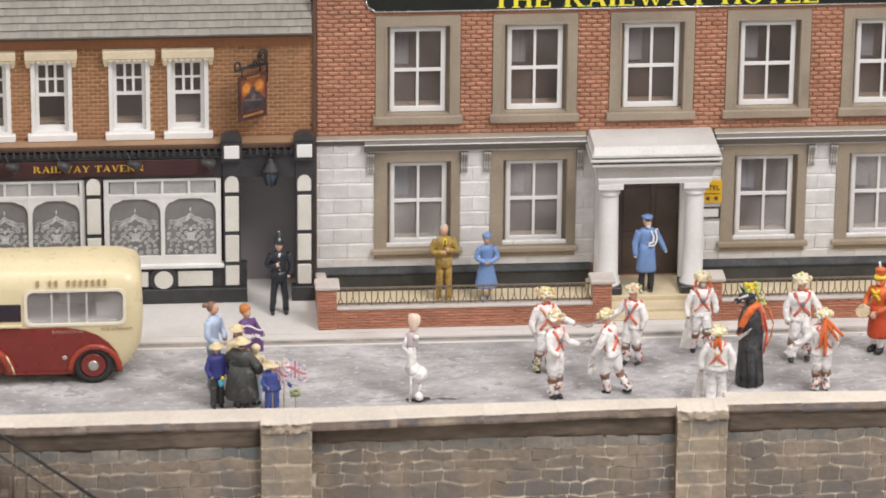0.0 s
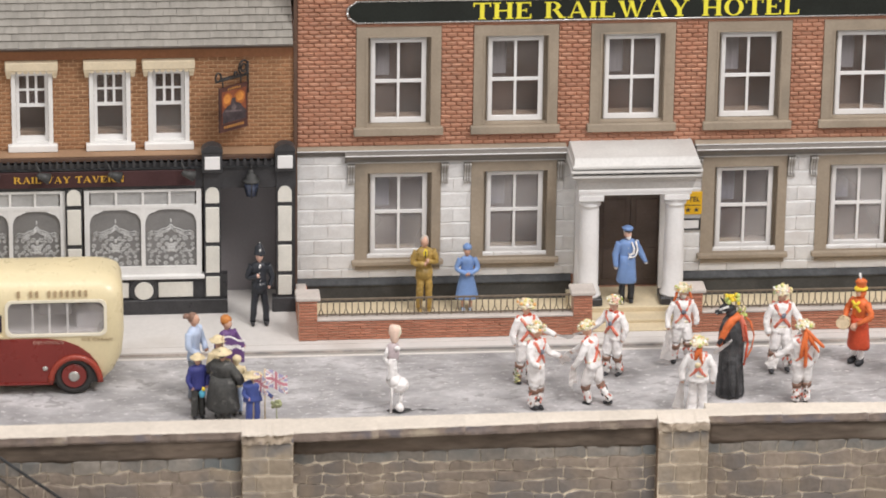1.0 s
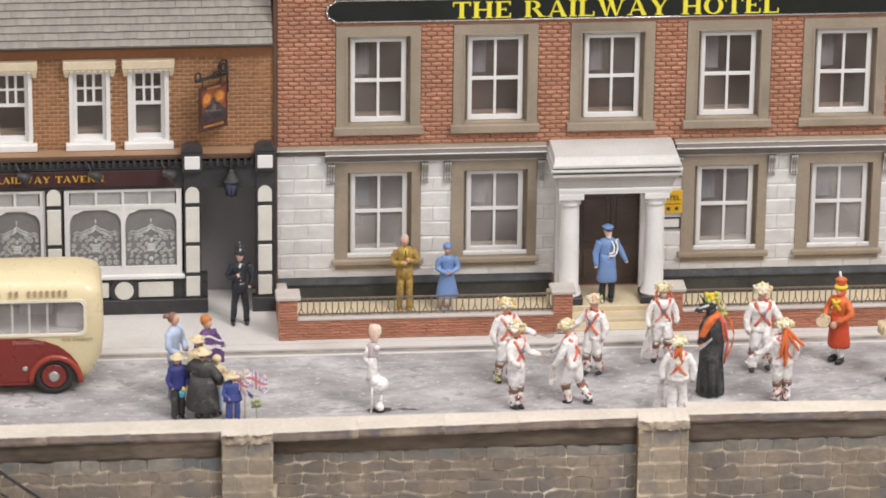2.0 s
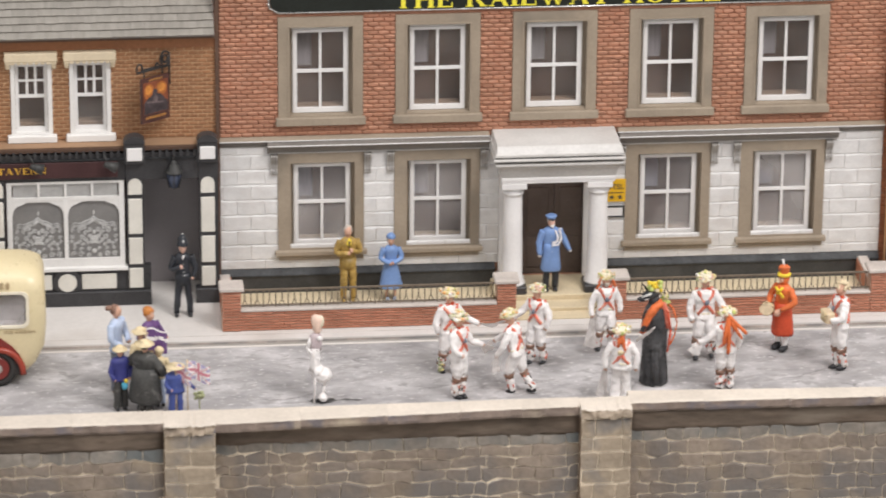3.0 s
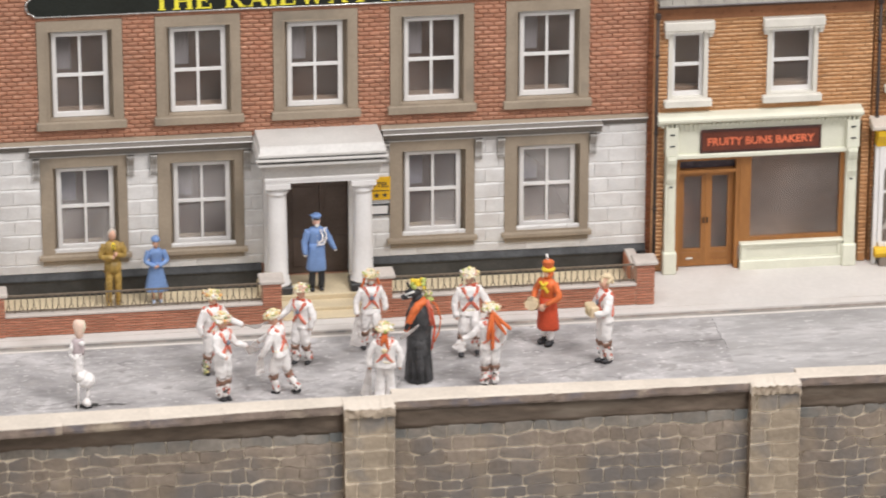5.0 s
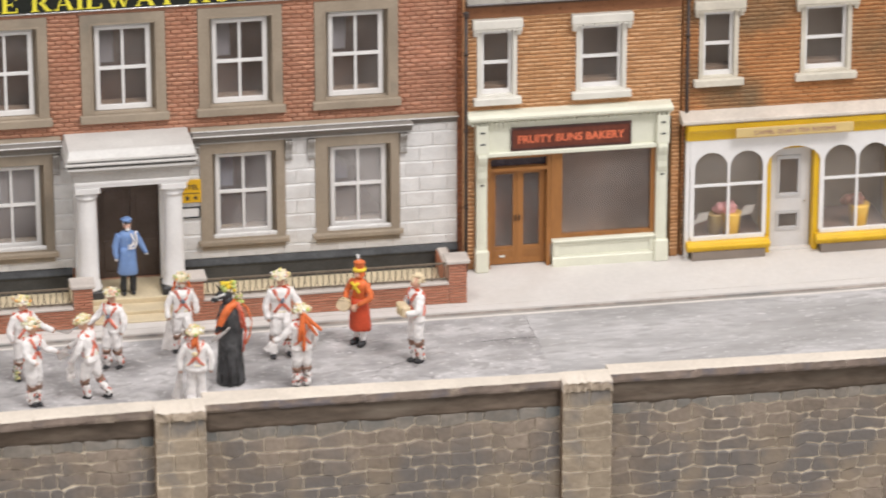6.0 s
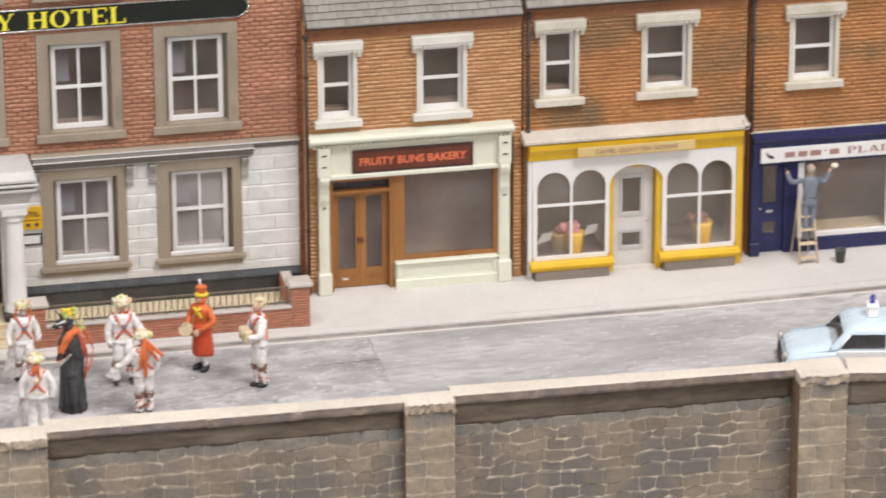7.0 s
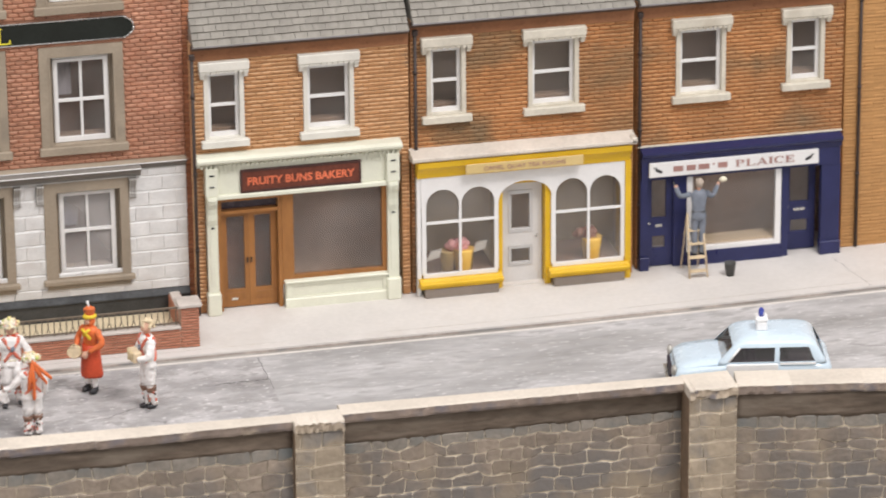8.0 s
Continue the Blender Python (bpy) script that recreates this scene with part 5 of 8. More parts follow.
part("bracket", b, M["iron"], hs)
hs.location.z -= 0.11 * K


# ---- shops ----
def shop(name, label, x0, x1, top, windows, brick, joint, z_brick, front_top, inside="room"):
    s = thing(name, (x0 + x1) / 2, -0.1, 0, label, "building")
    hs = [(c - w / 2, c + w / 2, a, b) for c, w, a, b, *_ in windows]
    bm = holed(bmesh.new(), x0, x1, 0.0, top, 0.0, 0.28, hs + [(x0 + 0.2, x1 - 0.16, 0.0, front_top)])
    part("wall", bm, M[joint], s)
    brickwork("brickwork", x0, x1, z_brick, top - 0.34, 0.0, hs, M[brick], s, high=0.085, joint=0.004, proud=0.026, arris=M["worn_brick_highlight" if "worn" in brick else "shop_arris"], single=M[brick + "_single"])
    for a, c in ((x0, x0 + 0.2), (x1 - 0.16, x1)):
        brickwork("brickwork", a, c, 0.0, z_brick, 0.0, [], M[brick], s, high=0.085, joint=0.004, proud=0.026, arris=M["worn_brick_highlight" if "worn" in brick else "shop_arris"])
    part("room_back", boxed(x0 + 0.02, x1 - 0.02, 1.15, 1.22, 0.0, top), M[inside], s)
    part("room_side", boxed(x0 + 0.02, x0 + 0.10, 0.28, 1.15, 0.0, top), M[inside], s)
    part("room_side", boxed(x1 - 0.10, x1 - 0.02, 0.28, 1.15, 0.0, top), M[inside], s)
    part("floor_slab", boxed(x0 + 0.1, x1 - 0.1, 0.28, 1.15, front_top + 0.02, front_top + 0.2), M[inside], s)
    part("eaves_board", boxed(x0, x1, -0.10, -0.001, top - 0.10, top), M["eave"], s)
    # Smooth course whose colour includes the eaves' shade.
    part("eaves_band", boxed(x0, x1, -0.030, -0.001, top - 0.34, top - 0.102), M["eave_band"], s)
    n = int((x1 - x0) / 0.5)
    for k in range(n):
        a = x0 + 0.25 + k * (x1 - x0 - 0.5) / (n - 1)
        part("corbel", boxed(a - 0.035, a + 0.035, -0.045, -0.031, top - 0.26, top - 0.20, 0.006), M["eave_band"], s)
    for c, w, a, b, lw, sw in windows:
        upper_window(s, c, w, a, b, lw, sw, a - 0.15, b + 0.22, M["aged_cream" if "worn" in brick else "offwhite"], head="aged_cream" if "worn" in brick else "offwhite", cols=(1, 1), rows_up=1, rows_low=1, split=0.5)
    slate_roof(s, x0 + 0.02, x1 - 0.02, top + 0.02, -0.16)
    part("gutter", moulding(bmesh.new(), [(-0.24, top + 0.0), (-0.18, top - 0.03), (-0.13, top), (-0.13, top + 0.025), (-0.24, top + 0.025)], x0 + 0.02, x1 - 0.02), M["lead"], s)
    return s


bakery = shop("bakery", "orange brick bakery shop with a cream front", 13.36, 17.72, 5.55, [(14.0, 0.80, 3.55, 4.97, 1.0, 0.96), (16.10, 1.02, 3.56, 4.97, 1.24, 1.20)], "shop_brick", "shop_joint", 3.2, 2.9, inside="shop_wall")
tea = shop("tea_room", "orange brick tea room with a yellow and white front", 17.78, 22.36, 5.66, [(18.50, 0.80, 3.66, 5.10, 1.04, 1.02), (20.70, 1.04, 3.66, 5.10, 1.30, 1.26)], "worn_brick", "worn_joint", 2.95, 2.8, inside="tea_wall")
fish = shop("fish_shop", "orange brick fish and chip shop with a navy front", 22.44, 26.78, 5.68, [(23.77, 1.04, 3.64, 5.07, 1.26, 1.22), (25.97, 0.80, 3.72, 5.10, 1.06, 1.02)], "worn_brick", "worn_joint", 2.6, 2.5, inside="shop_wall")
for x, y, z1 in ((13.30, -0.44, 5.42), (17.79, -0.36, 5.52), (22.46, -0.18, 5.45), (27.13, -0.06, 6.3)):
    rain_pipe(x, y, 0.02, z1)
# Added dark strip: the hotel's side return in shadow, drawn as colour.
part("corner_strip", boxed(-0.075, -0.004, -0.07, -0.001, 0.0, 9.2), M["eave"], hotel)
quoin = thing("brick_strip", 13.27, 0.05, 0, "narrow strip of red brick between two fronts", "wall")
part("core", boxed(13.20, 13.35, 0.02, 0.3, 0, 8.5), M["hotel_joint"], quoin)
brickwork("brickwork", 13.20, 13.35, 0.0, 8.5, 0.02, [], M["cut_brick"], quoin, long=0.15)
last = thing("end_house", 29.5, 0, 0, "plain buff brick house wall", "building")
part("wall", boxed(26.82, 34, 0.0, 6, 0, 8.5), M["end_brick"], last)
brickwork("brickwork", 26.82, 32.0, 0.0, 7.2, 0.0, [], M["end_brick"], last, long=0.42, high=0.075, joint=0.008, proud=0.007)

# bakery front
b = bmesh.new()
moulding(b, [(0.0, 3.02), (-0.14, 3.02), (-0.16, 3.08), (-0.30, 3.12), (-0.34, 3.17), (-0.34, 3.21), (-0.26, 3.25), (0.0, 3.27)], 13.38, 17.52)
part("cornice", b, M["cream"], bakery)
for k in range(44):
    x = 13.46 + k * 0.092
    part("dentil", boxed(x, x + 0.05, -0.235, -0.142, 3.02, 3.075), M["cream"], bakery)
part("fascia", boxed(13.56, 17.46, -0.13, 0.02, 2.42, 3.018), M["cream"], bakery)
part("fascia_moulding", boxed(13.72, 17.28, -0.20, 0.02, 2.32, 2.418, 0.02), M["cream"], bakery)
for a in list(13.86 + 0.09 * q for q in range(5)) + list(16.74 + 0.09 * q for q in range(5)):
    part("dentil", boxed(a, a + 0.045, -0.155, -0.132, 2.88, 3.0), M["cream"], bakery)
bs = part("name_board", boxed(14.29, 16.67, -0.165, -0.131, 2.46, 2.88, 0.012), M["red_board"], bakery)
part("board_frame", holed(bmesh.new(), 14.26, 16.70, 2.43, 2.91, -0.178, -0.132, [(14.30, 16.66, 2.475, 2.865)]), M["sign_frame"], bs)
lettering("lettering", "FRUITY BUNS BAKERY", 14.40, 16.57, 2.585, 0.155, -0.165, M["red_letter"], bs, bold=0.030)
for a, c in ((13.56, 13.79), (17.22, 17.46)):
    p = part("pilaster", boxed(a + 0.01, c - 0.01, -0.17, 0.02, 0.0, 2.40), M["cream"], bakery)
    part("base", boxed(a - 0.02, c + 0.02, -0.24, 0.0, 0.0, 0.34, 0.02), M["cream"], p)
    part("panel", boxed(a + 0.06, c - 0.06, -0.185, -0.171, 0.5, 1.95, 0.005), M["cream"], p)
    part("console", moulding(bmesh.new(), [(0.0, 1.84), (-0.185, 1.84), (-0.20, 1.90), (-0.192, 2.02), (-0.21, 2.16), (-0.26, 2.27), (-0.275, 2.36), (-0.26, 2.42), (0.0, 2.42)], a + 0.02, c - 0.02), M["cream"], p)
    for e in (a + 0.045, (a + c) / 2 - 0.02, c - 0.085):
        part("console_rib", moulding(bmesh.new(), [(-0.18, 1.80), (-0.205, 1.82), (-0.225, 1.92), (-0.215, 2.03), (-0.235, 2.16), (-0.285, 2.27), (-0.30, 2.35), (-0.28, 2.40), (-0.18, 2.40)], e, e + 0.04), M["cream"], p)
    part("block", boxed(a - 0.01, c + 0.01, -0.25, 0.0, 2.421, 3.018, 0.012), M["cream"], p)
    for z in (2.62, 2.86, 1.98):
        part("boss", box(bmesh.new(), (a + c) / 2 - 0.05, (a + c) / 2 + 0.05, -0.27, -0.249, z, z + 0.03, 0.008) if z > 2.3 else boxed((a + c) / 2 - 0.03, (a + c) / 2 + 0.03, -0.205, -0.186, z - 0.25, z - 0.22), M["plinth_grey"], p)
wf = part("window", holed(bmesh.new(), 15.10, 17.23, 0.36, 2.34, -0.05, 0.06, [(15.33, 17.14, 0.52, 2.30)]), M["door_wood"], bakery)
pane("pane", 15.325, 17.145, 0.025, 0.515, 2.305, wf)
ri = part("stall_riser", boxed(15.13, 17.22, -0.12, 0.05, 0.0, 0.40, 0.008), M["cream"], bakery)
part("ledge", boxed(15.11, 17.22, -0.20, 0.04, 0.402, 0.45, 0.014), M["cream"], ri)
part("panel_frame", holed(bmesh.new(), 15.16, 17.20, 0.02, 0.39, -0.150, -0.121, [(15.26, 17.12, 0.10, 0.33)]), M["cream"], ri)
part("skirting", moulding(bmesh.new(), [(-0.121, 0.0), (-0.175, 0.0), (-0.175, 0.05), (-0.152, 0.075), (-0.121, 0.075)], 15.12, 17.21), M["cream"], ri)
fr = part("door_frame", holed(bmesh.new(), 13.79, 15.098, 0.0, 2.32, -0.04, 0.20, [(13.88, 15.02, 0.0, 1.955), (13.88, 15.02, 2.015, 2.22)]), M["door_wood"], bakery)
# Added sheet, dark brown so that the door panes look darker.
part("lobby_wall", boxed(13.80, 15.15, 0.50, 0.56, 0.02, 2.30), M["room"], bakery)
part("fanlight", boxed(13.88, 15.02, 0.12, 0.14, 2.015, 2.22), M["fanlight"], fr)
for a, c in ((13.885, 14.448), (14.452, 15.015)):
    d = part("door", holed(bmesh.new(), a, c, 0.02, 1.955, 0.13, 0.18, [(a + 0.12, c - 0.09 if a < 14 else c - 0.12, 0.27, 1.83)]), M["door_wood"], bakery)
    pane("pane", a + 0.10, c - 0.08, 0.165, 0.25, 1.85, d)
    part("kick_plate", boxed(a + 0.09, c - 0.09, 0.12, 0.129, 0.045, 0.20, 0.004), M["door_wood"], d)
    h = 14.41 if a < 14 else 14.49
    part("handle", boxed(h - 0.014, h + 0.014, 0.09, 0.129, 0.83, 0.95, 0.006), M["iron"], d)
part("letter_plate", boxed(14.08, 14.20, 0.11, 0.1195, 0.05, 0.09), M["offwhite"], bakery)

# tea room front
b = moulding(bmesh.new(), [(0.0, 2.80), (-0.36, 2.80), (-0.43, 2.85), (-0.43, 2.895), (-0.41, 2.91), (0.0, 3.00)], 17.72, 22.34)
part("cornice", b, M["tea_lead"], tea)
part("cornice_end", boxed(22.22, 22.35, -0.43, -0.02, 2.84, 2.96, 0.02), M["tea_lead"], tea)
b = moulding(bmesh.new(), [(0.0, 2.42), (-0.24, 2.42), (-0.26, 2.52), (-0.30, 2.60), (-0.38, 2.68), (-0.39, 2.797), (0.0, 2.797)], 17.84, 22.24)
part("fascia", b, M["yellow"], tea)
tb = part("name_board", boxed(18.80, 21.22, -0.43, -0.40, 2.50, 2.70, 0.008), M["tan"], tea)
part("board_back", boxed(18.84, 21.18, -0.40, -0.30, 2.52, 2.68), M["tan"], tb)
lettering("lettering", "CAMEL QUAY TEA ROOMS", 19.16, 20.85, 2.555, 0.085, -0.43, M["brown_letter"], tb)


def arch_light(bm, a, c, spring, top, apex, y0, y1):
    """The white head of one arched light: a slab with a round-arched cut."""
    mid, r = (a + c) / 2, (c - a) / 2
    for s in (-1, 1):
        out = [(mid + s * r, top), (mid + s * r, spring)] + [(mid + s * r * math.cos(q * math.pi / 16), spring + (apex - spring) * math.sin(q * math.pi / 16)) for q in range(1, 9)] + [(mid, top)]
        prism(bm, out if s > 0 else out[::-1], y0, y1)


YT = -0.22
GROUPS = (((18.02, 18.70), (18.75, 19.43)), ((20.70, 21.36), (21.41, 22.06)))
head = bmesh.new()
for pair in GROUPS:
    for a, c in pair:
        arch_light(head, a, c, 1.80, 2.42, 2.14, YT, YT + 0.06)
arch_light(head, 19.52, 20.62, 1.80, 2.42, 2.18, YT, YT + 0.06)
for a, c in ((17.92, 18.02), (18.70, 18.75), (19.43, 19.52), (20.62, 20.70), (21.36, 21.41), (22.06, 22.14)):
    box(head, a, c, YT, YT + 0.06, 1.80 if not (19.4 < a < 20.7) else 1.80, 2.42)
part("arched_head", head, M["white"], tea)
for pair in GROUPS:
    x0, x1 = pair[0][0], pair[1][1]
    w = part("window", boxed(x0 - 0.06, x1 + 0.06, YT, YT + 0.06, 0.255, 0.335), M["white"], tea)
    for a, c in ((x0 - 0.09, x0), (pair[0][1], pair[1][0]), (x1, x1 + 0.08)):
        part("mullion", boxed(a, c, YT, YT + 0.06, 0.335, 1.799), M["white"], w)
    for a, c in pair:
        part("transom", boxed(a, c, YT + 0.005, YT + 0.05, 1.405, 1.455), M["white"], w)
    pane("pane", x0, x1, YT + 0.065, 0.335, 2.36, w, M["shop_pane"])
    part("bay_sill", moulding(bmesh.new(), [(-0.10, 0.075), (-0.36, 0.075), (-0.37, 0.11), (-0.395, 0.125), (-0.43, 0.155), (-0.435, 0.195), (-0.41, 0.215), (-0.33, 0.225), (-0.30, 0.252), (-0.10, 0.252)], x0 - 0.16, x1 + 0.14), M["yellow"], w)
    part("bay_base", boxed(x0 - 0.06, x1 + 0.05, -0.37, -0.05, 0.0, 0.073, 0.01), M["grey_base"], w)
    part("bay_side", boxed(x1 + 0.03, x1 + 0.08, YT + 0.06, 0.3, 0.256, 2.42), M["tan"] if x0 < 19 else M["yellow"], w)
    part("bay_side", boxed(x0 - 0.09, x0 - 0.04, YT + 0.06, 0.3, 0.256, 2.42), M["tan"], w)
    part("bay_floor", boxed(x0 - 0.04, x1 + 0.03, YT + 0.06, 1.1, 0.20, 0.295), M["room"], w)
part("end_post", boxed(22.142, 22.26, -0.25, 0.0, 0.0, 2.42), M["yellow"], tea)
part("end_post", boxed(17.84, 17.918, -0.2, 0.0, 0.0, 2.42), M["white"], tea)
part("jamb", boxed(19.53, 19.61, YT + 0.06, 0.3, 0.0, 2.42), M["yellow"], tea)
part("door_head", boxed(19.61, 20.50, 0.05, 0.13, 2.03, 2.21), M["yellow"], tea)
part("jamb", boxed(20.50, 20.61, YT + 0.06, 0.3, 0.0, 2.42), M["yellow"], tea)
part("porch_ceiling", boxed(19.6, 20.5, YT + 0.06, 0.3, 2.22, 2.3), M["yellow"], tea)
part("door_step", boxed(19.6, 20.5, -0.1, 0.3, 0.0, 0.03), M["pavement"], tea)
td = part("door", holed(bmesh.new(), 19.62, 20.48, 0.03, 2.028, 0.06, 0.12, [(19.84, 20.22, 1.05, 1.80), (19.84, 20.22, 0.32, 0.62)]), M["tea_door"], tea)
part("door_panel", holed(bmesh.new(), 19.78, 20.28, 0.98, 1.88, 0.04, 0.06, [(19.84, 20.22, 1.05, 1.80)]), M["door_bead"], td)
part("door_panel", holed(bmesh.new(), 19.78, 20.28, 0.26, 0.68, 0.04, 0.06, [(19.84, 20.22, 0.32, 0.62)]), M["door_bead"], td)
pane("pane", 19.82, 20.24, 0.09, 1.03, 1.82, td)
pane("pane", 19.82, 20.24, 0.09, 0.30, 0.64, td)
part("handle", ball(bmesh.new(), (20.36, 0.03, 0.88), 0.026, 8, 6), M["chrome"], td)

# fish shop front
part("ledge", boxed(22.46, 26.78, -0.10, 0.0, 2.602, 2.628, 0.008), M["aged_cream"], fish)
b = moulding(bmesh.new(), [(0.0, 2.30), (-0.18, 2.30), (-0.20, 2.40), (-0.28, 2.46), (-0.30, 2.50), (-0.30, 2.535), (-0.08, 2.60), (0.0, 2.60)], 22.50, 26.74)
part("cornice", b, M["navy"], fish)
part("fascia", boxed(22.52, 26.72, -0.16, 0.0, 1.92, 2.298), M["navy"], fish)
fb = part("name_board", boxed(22.66, 26.24, -0.235, -0.17, 1.99, 2.30, 0.012), M["white"], fish)
part("board_back", boxed(22.7, 26.2, -0.171, -0.16, 2.02, 2.27), M["white"], fb)
roman("lettering", "PLAICE", 24.47, 25.72, 2.08, 0.145, -0.235, M["brown_letter"], fb)
for x, w, low in ((23.16, 0.21, 2.09), (23.44, 0.19, 2.09), (23.69, 0.23, 2.09), (23.99, 0.035, 2.165), (24.10, 0.20, 2.09)):
    part("name_bar", boxed(x, x + w, -0.241, -0.236, low, 2.205), M["brown_letter"], fb)
for x, s in ((22.86, 1), (26.02, -1)):
    b = ball(bmesh.new(), (x, -0.24, 2.13), (0.09, 0.008, 0.035), 10, 6, turn=Matrix.Rotation(radians(-28 * s), 3, "Y").inverted() if s < 0 else Matrix.Rotation(radians(28), 3, "Y"))
    prism(b, [(x - s * 0.06, 2.16), (x - s * 0.12, 2.21), (x - s * 0.05, 2.215)], -0.245, -0.237)
    part("painted_fish", b, M["black"], fb)
for a, c in ((22.50, 22.66), (26.34, 26.74)):
    p = part("pilaster", boxed(a, c, -0.14, 0.0, 0.0, 1.918), M["navy"], fish)
    part("base", boxed(a - 0.02, c + 0.02, -0.19, 0.0, 0.0, 0.24, 0.012), M["navy"], p)
part("stall_riser", boxed(23.50, 25.52, -0.10, 0.05, 0.0, 0.25), M["navy"], fish)
wn = part("window", holed(bmesh.new(), 23.50, 25.50, 0.25, 1.92, -0.08, 0.04, [(23.62, 25.38, 0.34, 1.90)]), M["white"], fish)
pane("pane", 23.62, 25.38, -0.02, 0.34, 1.90, wn)
part("inside_ledge", boxed(23.4, 25.6, 0.04, 0.5, 0.28, 0.38), M["cream_ledge"], wn)
for a, c, y in ((22.66, 23.22, 0.02), (25.66, 26.32, 0.22)):
    d = part("door", holed(bmesh.new(), a, c, 0.02, 1.96, y, y + 0.06, [(a + 0.12, c - 0.14, 1.02, 1.84), (a + 0.14, c - 0.16, 0.36, 0.62)]), M["navy"], fish)
    pane("pane", a + 0.1, c - 0.12, y + 0.03, 1.0, 1.86, d)
    pane("pane", a + 0.1, c - 0.12, y + 0.03, 0.34, 0.64, d)
    part("letter_plate", boxed(a + 0.2, c - 0.22, y - 0.015, y - 0.001, 0.82, 0.88), M["chrome"], d)
    part("handle", ball(bmesh.new(), (a + 0.06, y - 0.03, 0.92), 0.03, 8, 6), M["chrome"], d)
for x0, x1 in ((23.22, 23.50), (25.52, 25.66)):
    part("side_panel", boxed(x0, x1, -0.06, 0.3, 0.0, 1.96), M["navy"], fish)



def set_forward(house, ahead, aside):
    """The shops stand a little before the hotel's line and higher, their feet carried down to the pavement."""
    rise = 0.41 * ahead
    for ob in house.children_recursive:
        if ob.type == "MESH" and ob.location.length == 0:
            for v in ob.data.vertices:
                if v.co.z < 0.04 * K:
                    v.co.z -= rise * K
    house.location += Vector((-aside, -ahead, rise)) * K


set_forward(bakery, 0.30, 0.060)
set_forward(tea, 0.30, 0.076)
set_forward(fish, 0.12, 0.037)

# ---- retaining wall along the street ----
rngw = random.Random(5)


BACK, TOP, LOW_EDGE = -7.45, 0.80, 0.605


def stones(parent, x0, x1, z_top, z_low, y, mat, wide, high, rng, wobble=0.03, gap=0.012, first=None):
    """Rough stones fitted course on course; neighbours share their wavering joints."""
    z, row = z_top, 0
    seed = rng.uniform(0, 50)
    edge = lambda j, x: 0 if j == 0 else wobble * (noise.noise(Vector((x * 2.3, j * 7.7 + seed, 0))) + 0.7 * noise.noise(Vector((x * 6.1, j * 3.1 + seed, 5))))
    while z > z_low:
        h = rng.uniform(*high)
        x = x0 - rng.uniform(0, wide[1] * 0.6)
        lean_a = 0.0
        while x < x1 - 0.02:
            w = rng.uniform(*wide)
            lean_b = rng.uniform(-0.03, 0.03) if x + w < x1 else 0.0
            a, b = max(x, x0), min(x + w, x1)
            if x1 - b < 0.12:
                b = x1
            if b - a > 0.09:
                la, lb = (0.0 if a == x0 else lean_a), (0.0 if b == x1 else lean_b)
                low = [(a + (b - a) * q, z - h + edge(row + 1, a + (b - a) * q)) for q in (0, 0.12, 0.5, 0.88, 1)]
                top = [(a + (b - a) * q, z + edge(row, a + (b - a) * q)) for q in (1, 0.88, 0.5, 0.12, 0)]
                fix = lambda p, hi: (p[0] + (la if p[0] < (a + b) / 2 else lb) * (1 if hi else -1) * 0.5, p[1])
                ring = [fix(p, False) for p in low] + [fix(p, True) for p in top]
                cx, cz = (a + b) / 2, z - h / 2
                r = rng.uniform(0.01, 0.03)
                out = []
                for k, (px, pz) in enumerate(ring):
                    sx, sz = (1 if px > cx else -1), (1 if pz > cz else -1)
                    corner = k in (0, 4, 5, 9)
                    out.append((px - sx * (gap * 0.45 + r * 0.12 if corner else 0.0), pz - sz * (gap + (r * 0.8 if corner else 0))))
                bm = bmesh.new()
                back = [bm.verts.new((px, y, pz)) for px, pz in out]
                d = rng.uniform(0.014, 0.028)
                face = [bm.verts.new((cx + (px - cx) * 0.975, y - d + rng.uniform(-0.004, 0.004), cz + (pz - cz) * (0.86 if pz > cz else 0.95))) for px, pz in out]
                for k in range(10):
                    bm.faces.new((back[k], back[(k + 1) % 10], face[(k + 1) % 10], face[k]))
                bm.faces.new(face)
                part("stone", bm, first if first and row == 0 else mat, parent)
            x += w
            lean_a = lean_b
            if b == x1:
                break
        z -= h
        row += 1


def coping(parent, x0, x1, fronts, backs, rng, mat, edge, rough=0.007, fine=14):
    """Coping stones laid end to end; their front and back edges run from the first to the second value."""
    x = x0
    while x < x1 - 0.01:
        w = min(rng.uniform(1.0, 1.75), x1 - x)
        if x1 - x - w < 0.4:
            w = x1 - x
        bm = bmesh.new()
        n = fine
        cols, own = [], rng.uniform(-0.012, 0.012)
        for k in range(n + 1):
            px = x + 0.001 + (w - 0.002) * k / n
            u = (px - x0) / (x1 - x0)
            f, r = fronts[0] + (fronts[1] - fronts[0]) * u, backs[0] + (backs[1] - backs[0]) * u
            d = own + rng.uniform(-rough, rough)
            e = 1.6 * rough * noise.noise(Vector((px * 2.5, f * 3, 1))) + rng.uniform(-rough, rough)
            chip = rough * 2.2 * max(0.0, noise.noise(Vector((px * 4.0, f, 7))))
            end = 0.022 if k in (0, n) else 0.0
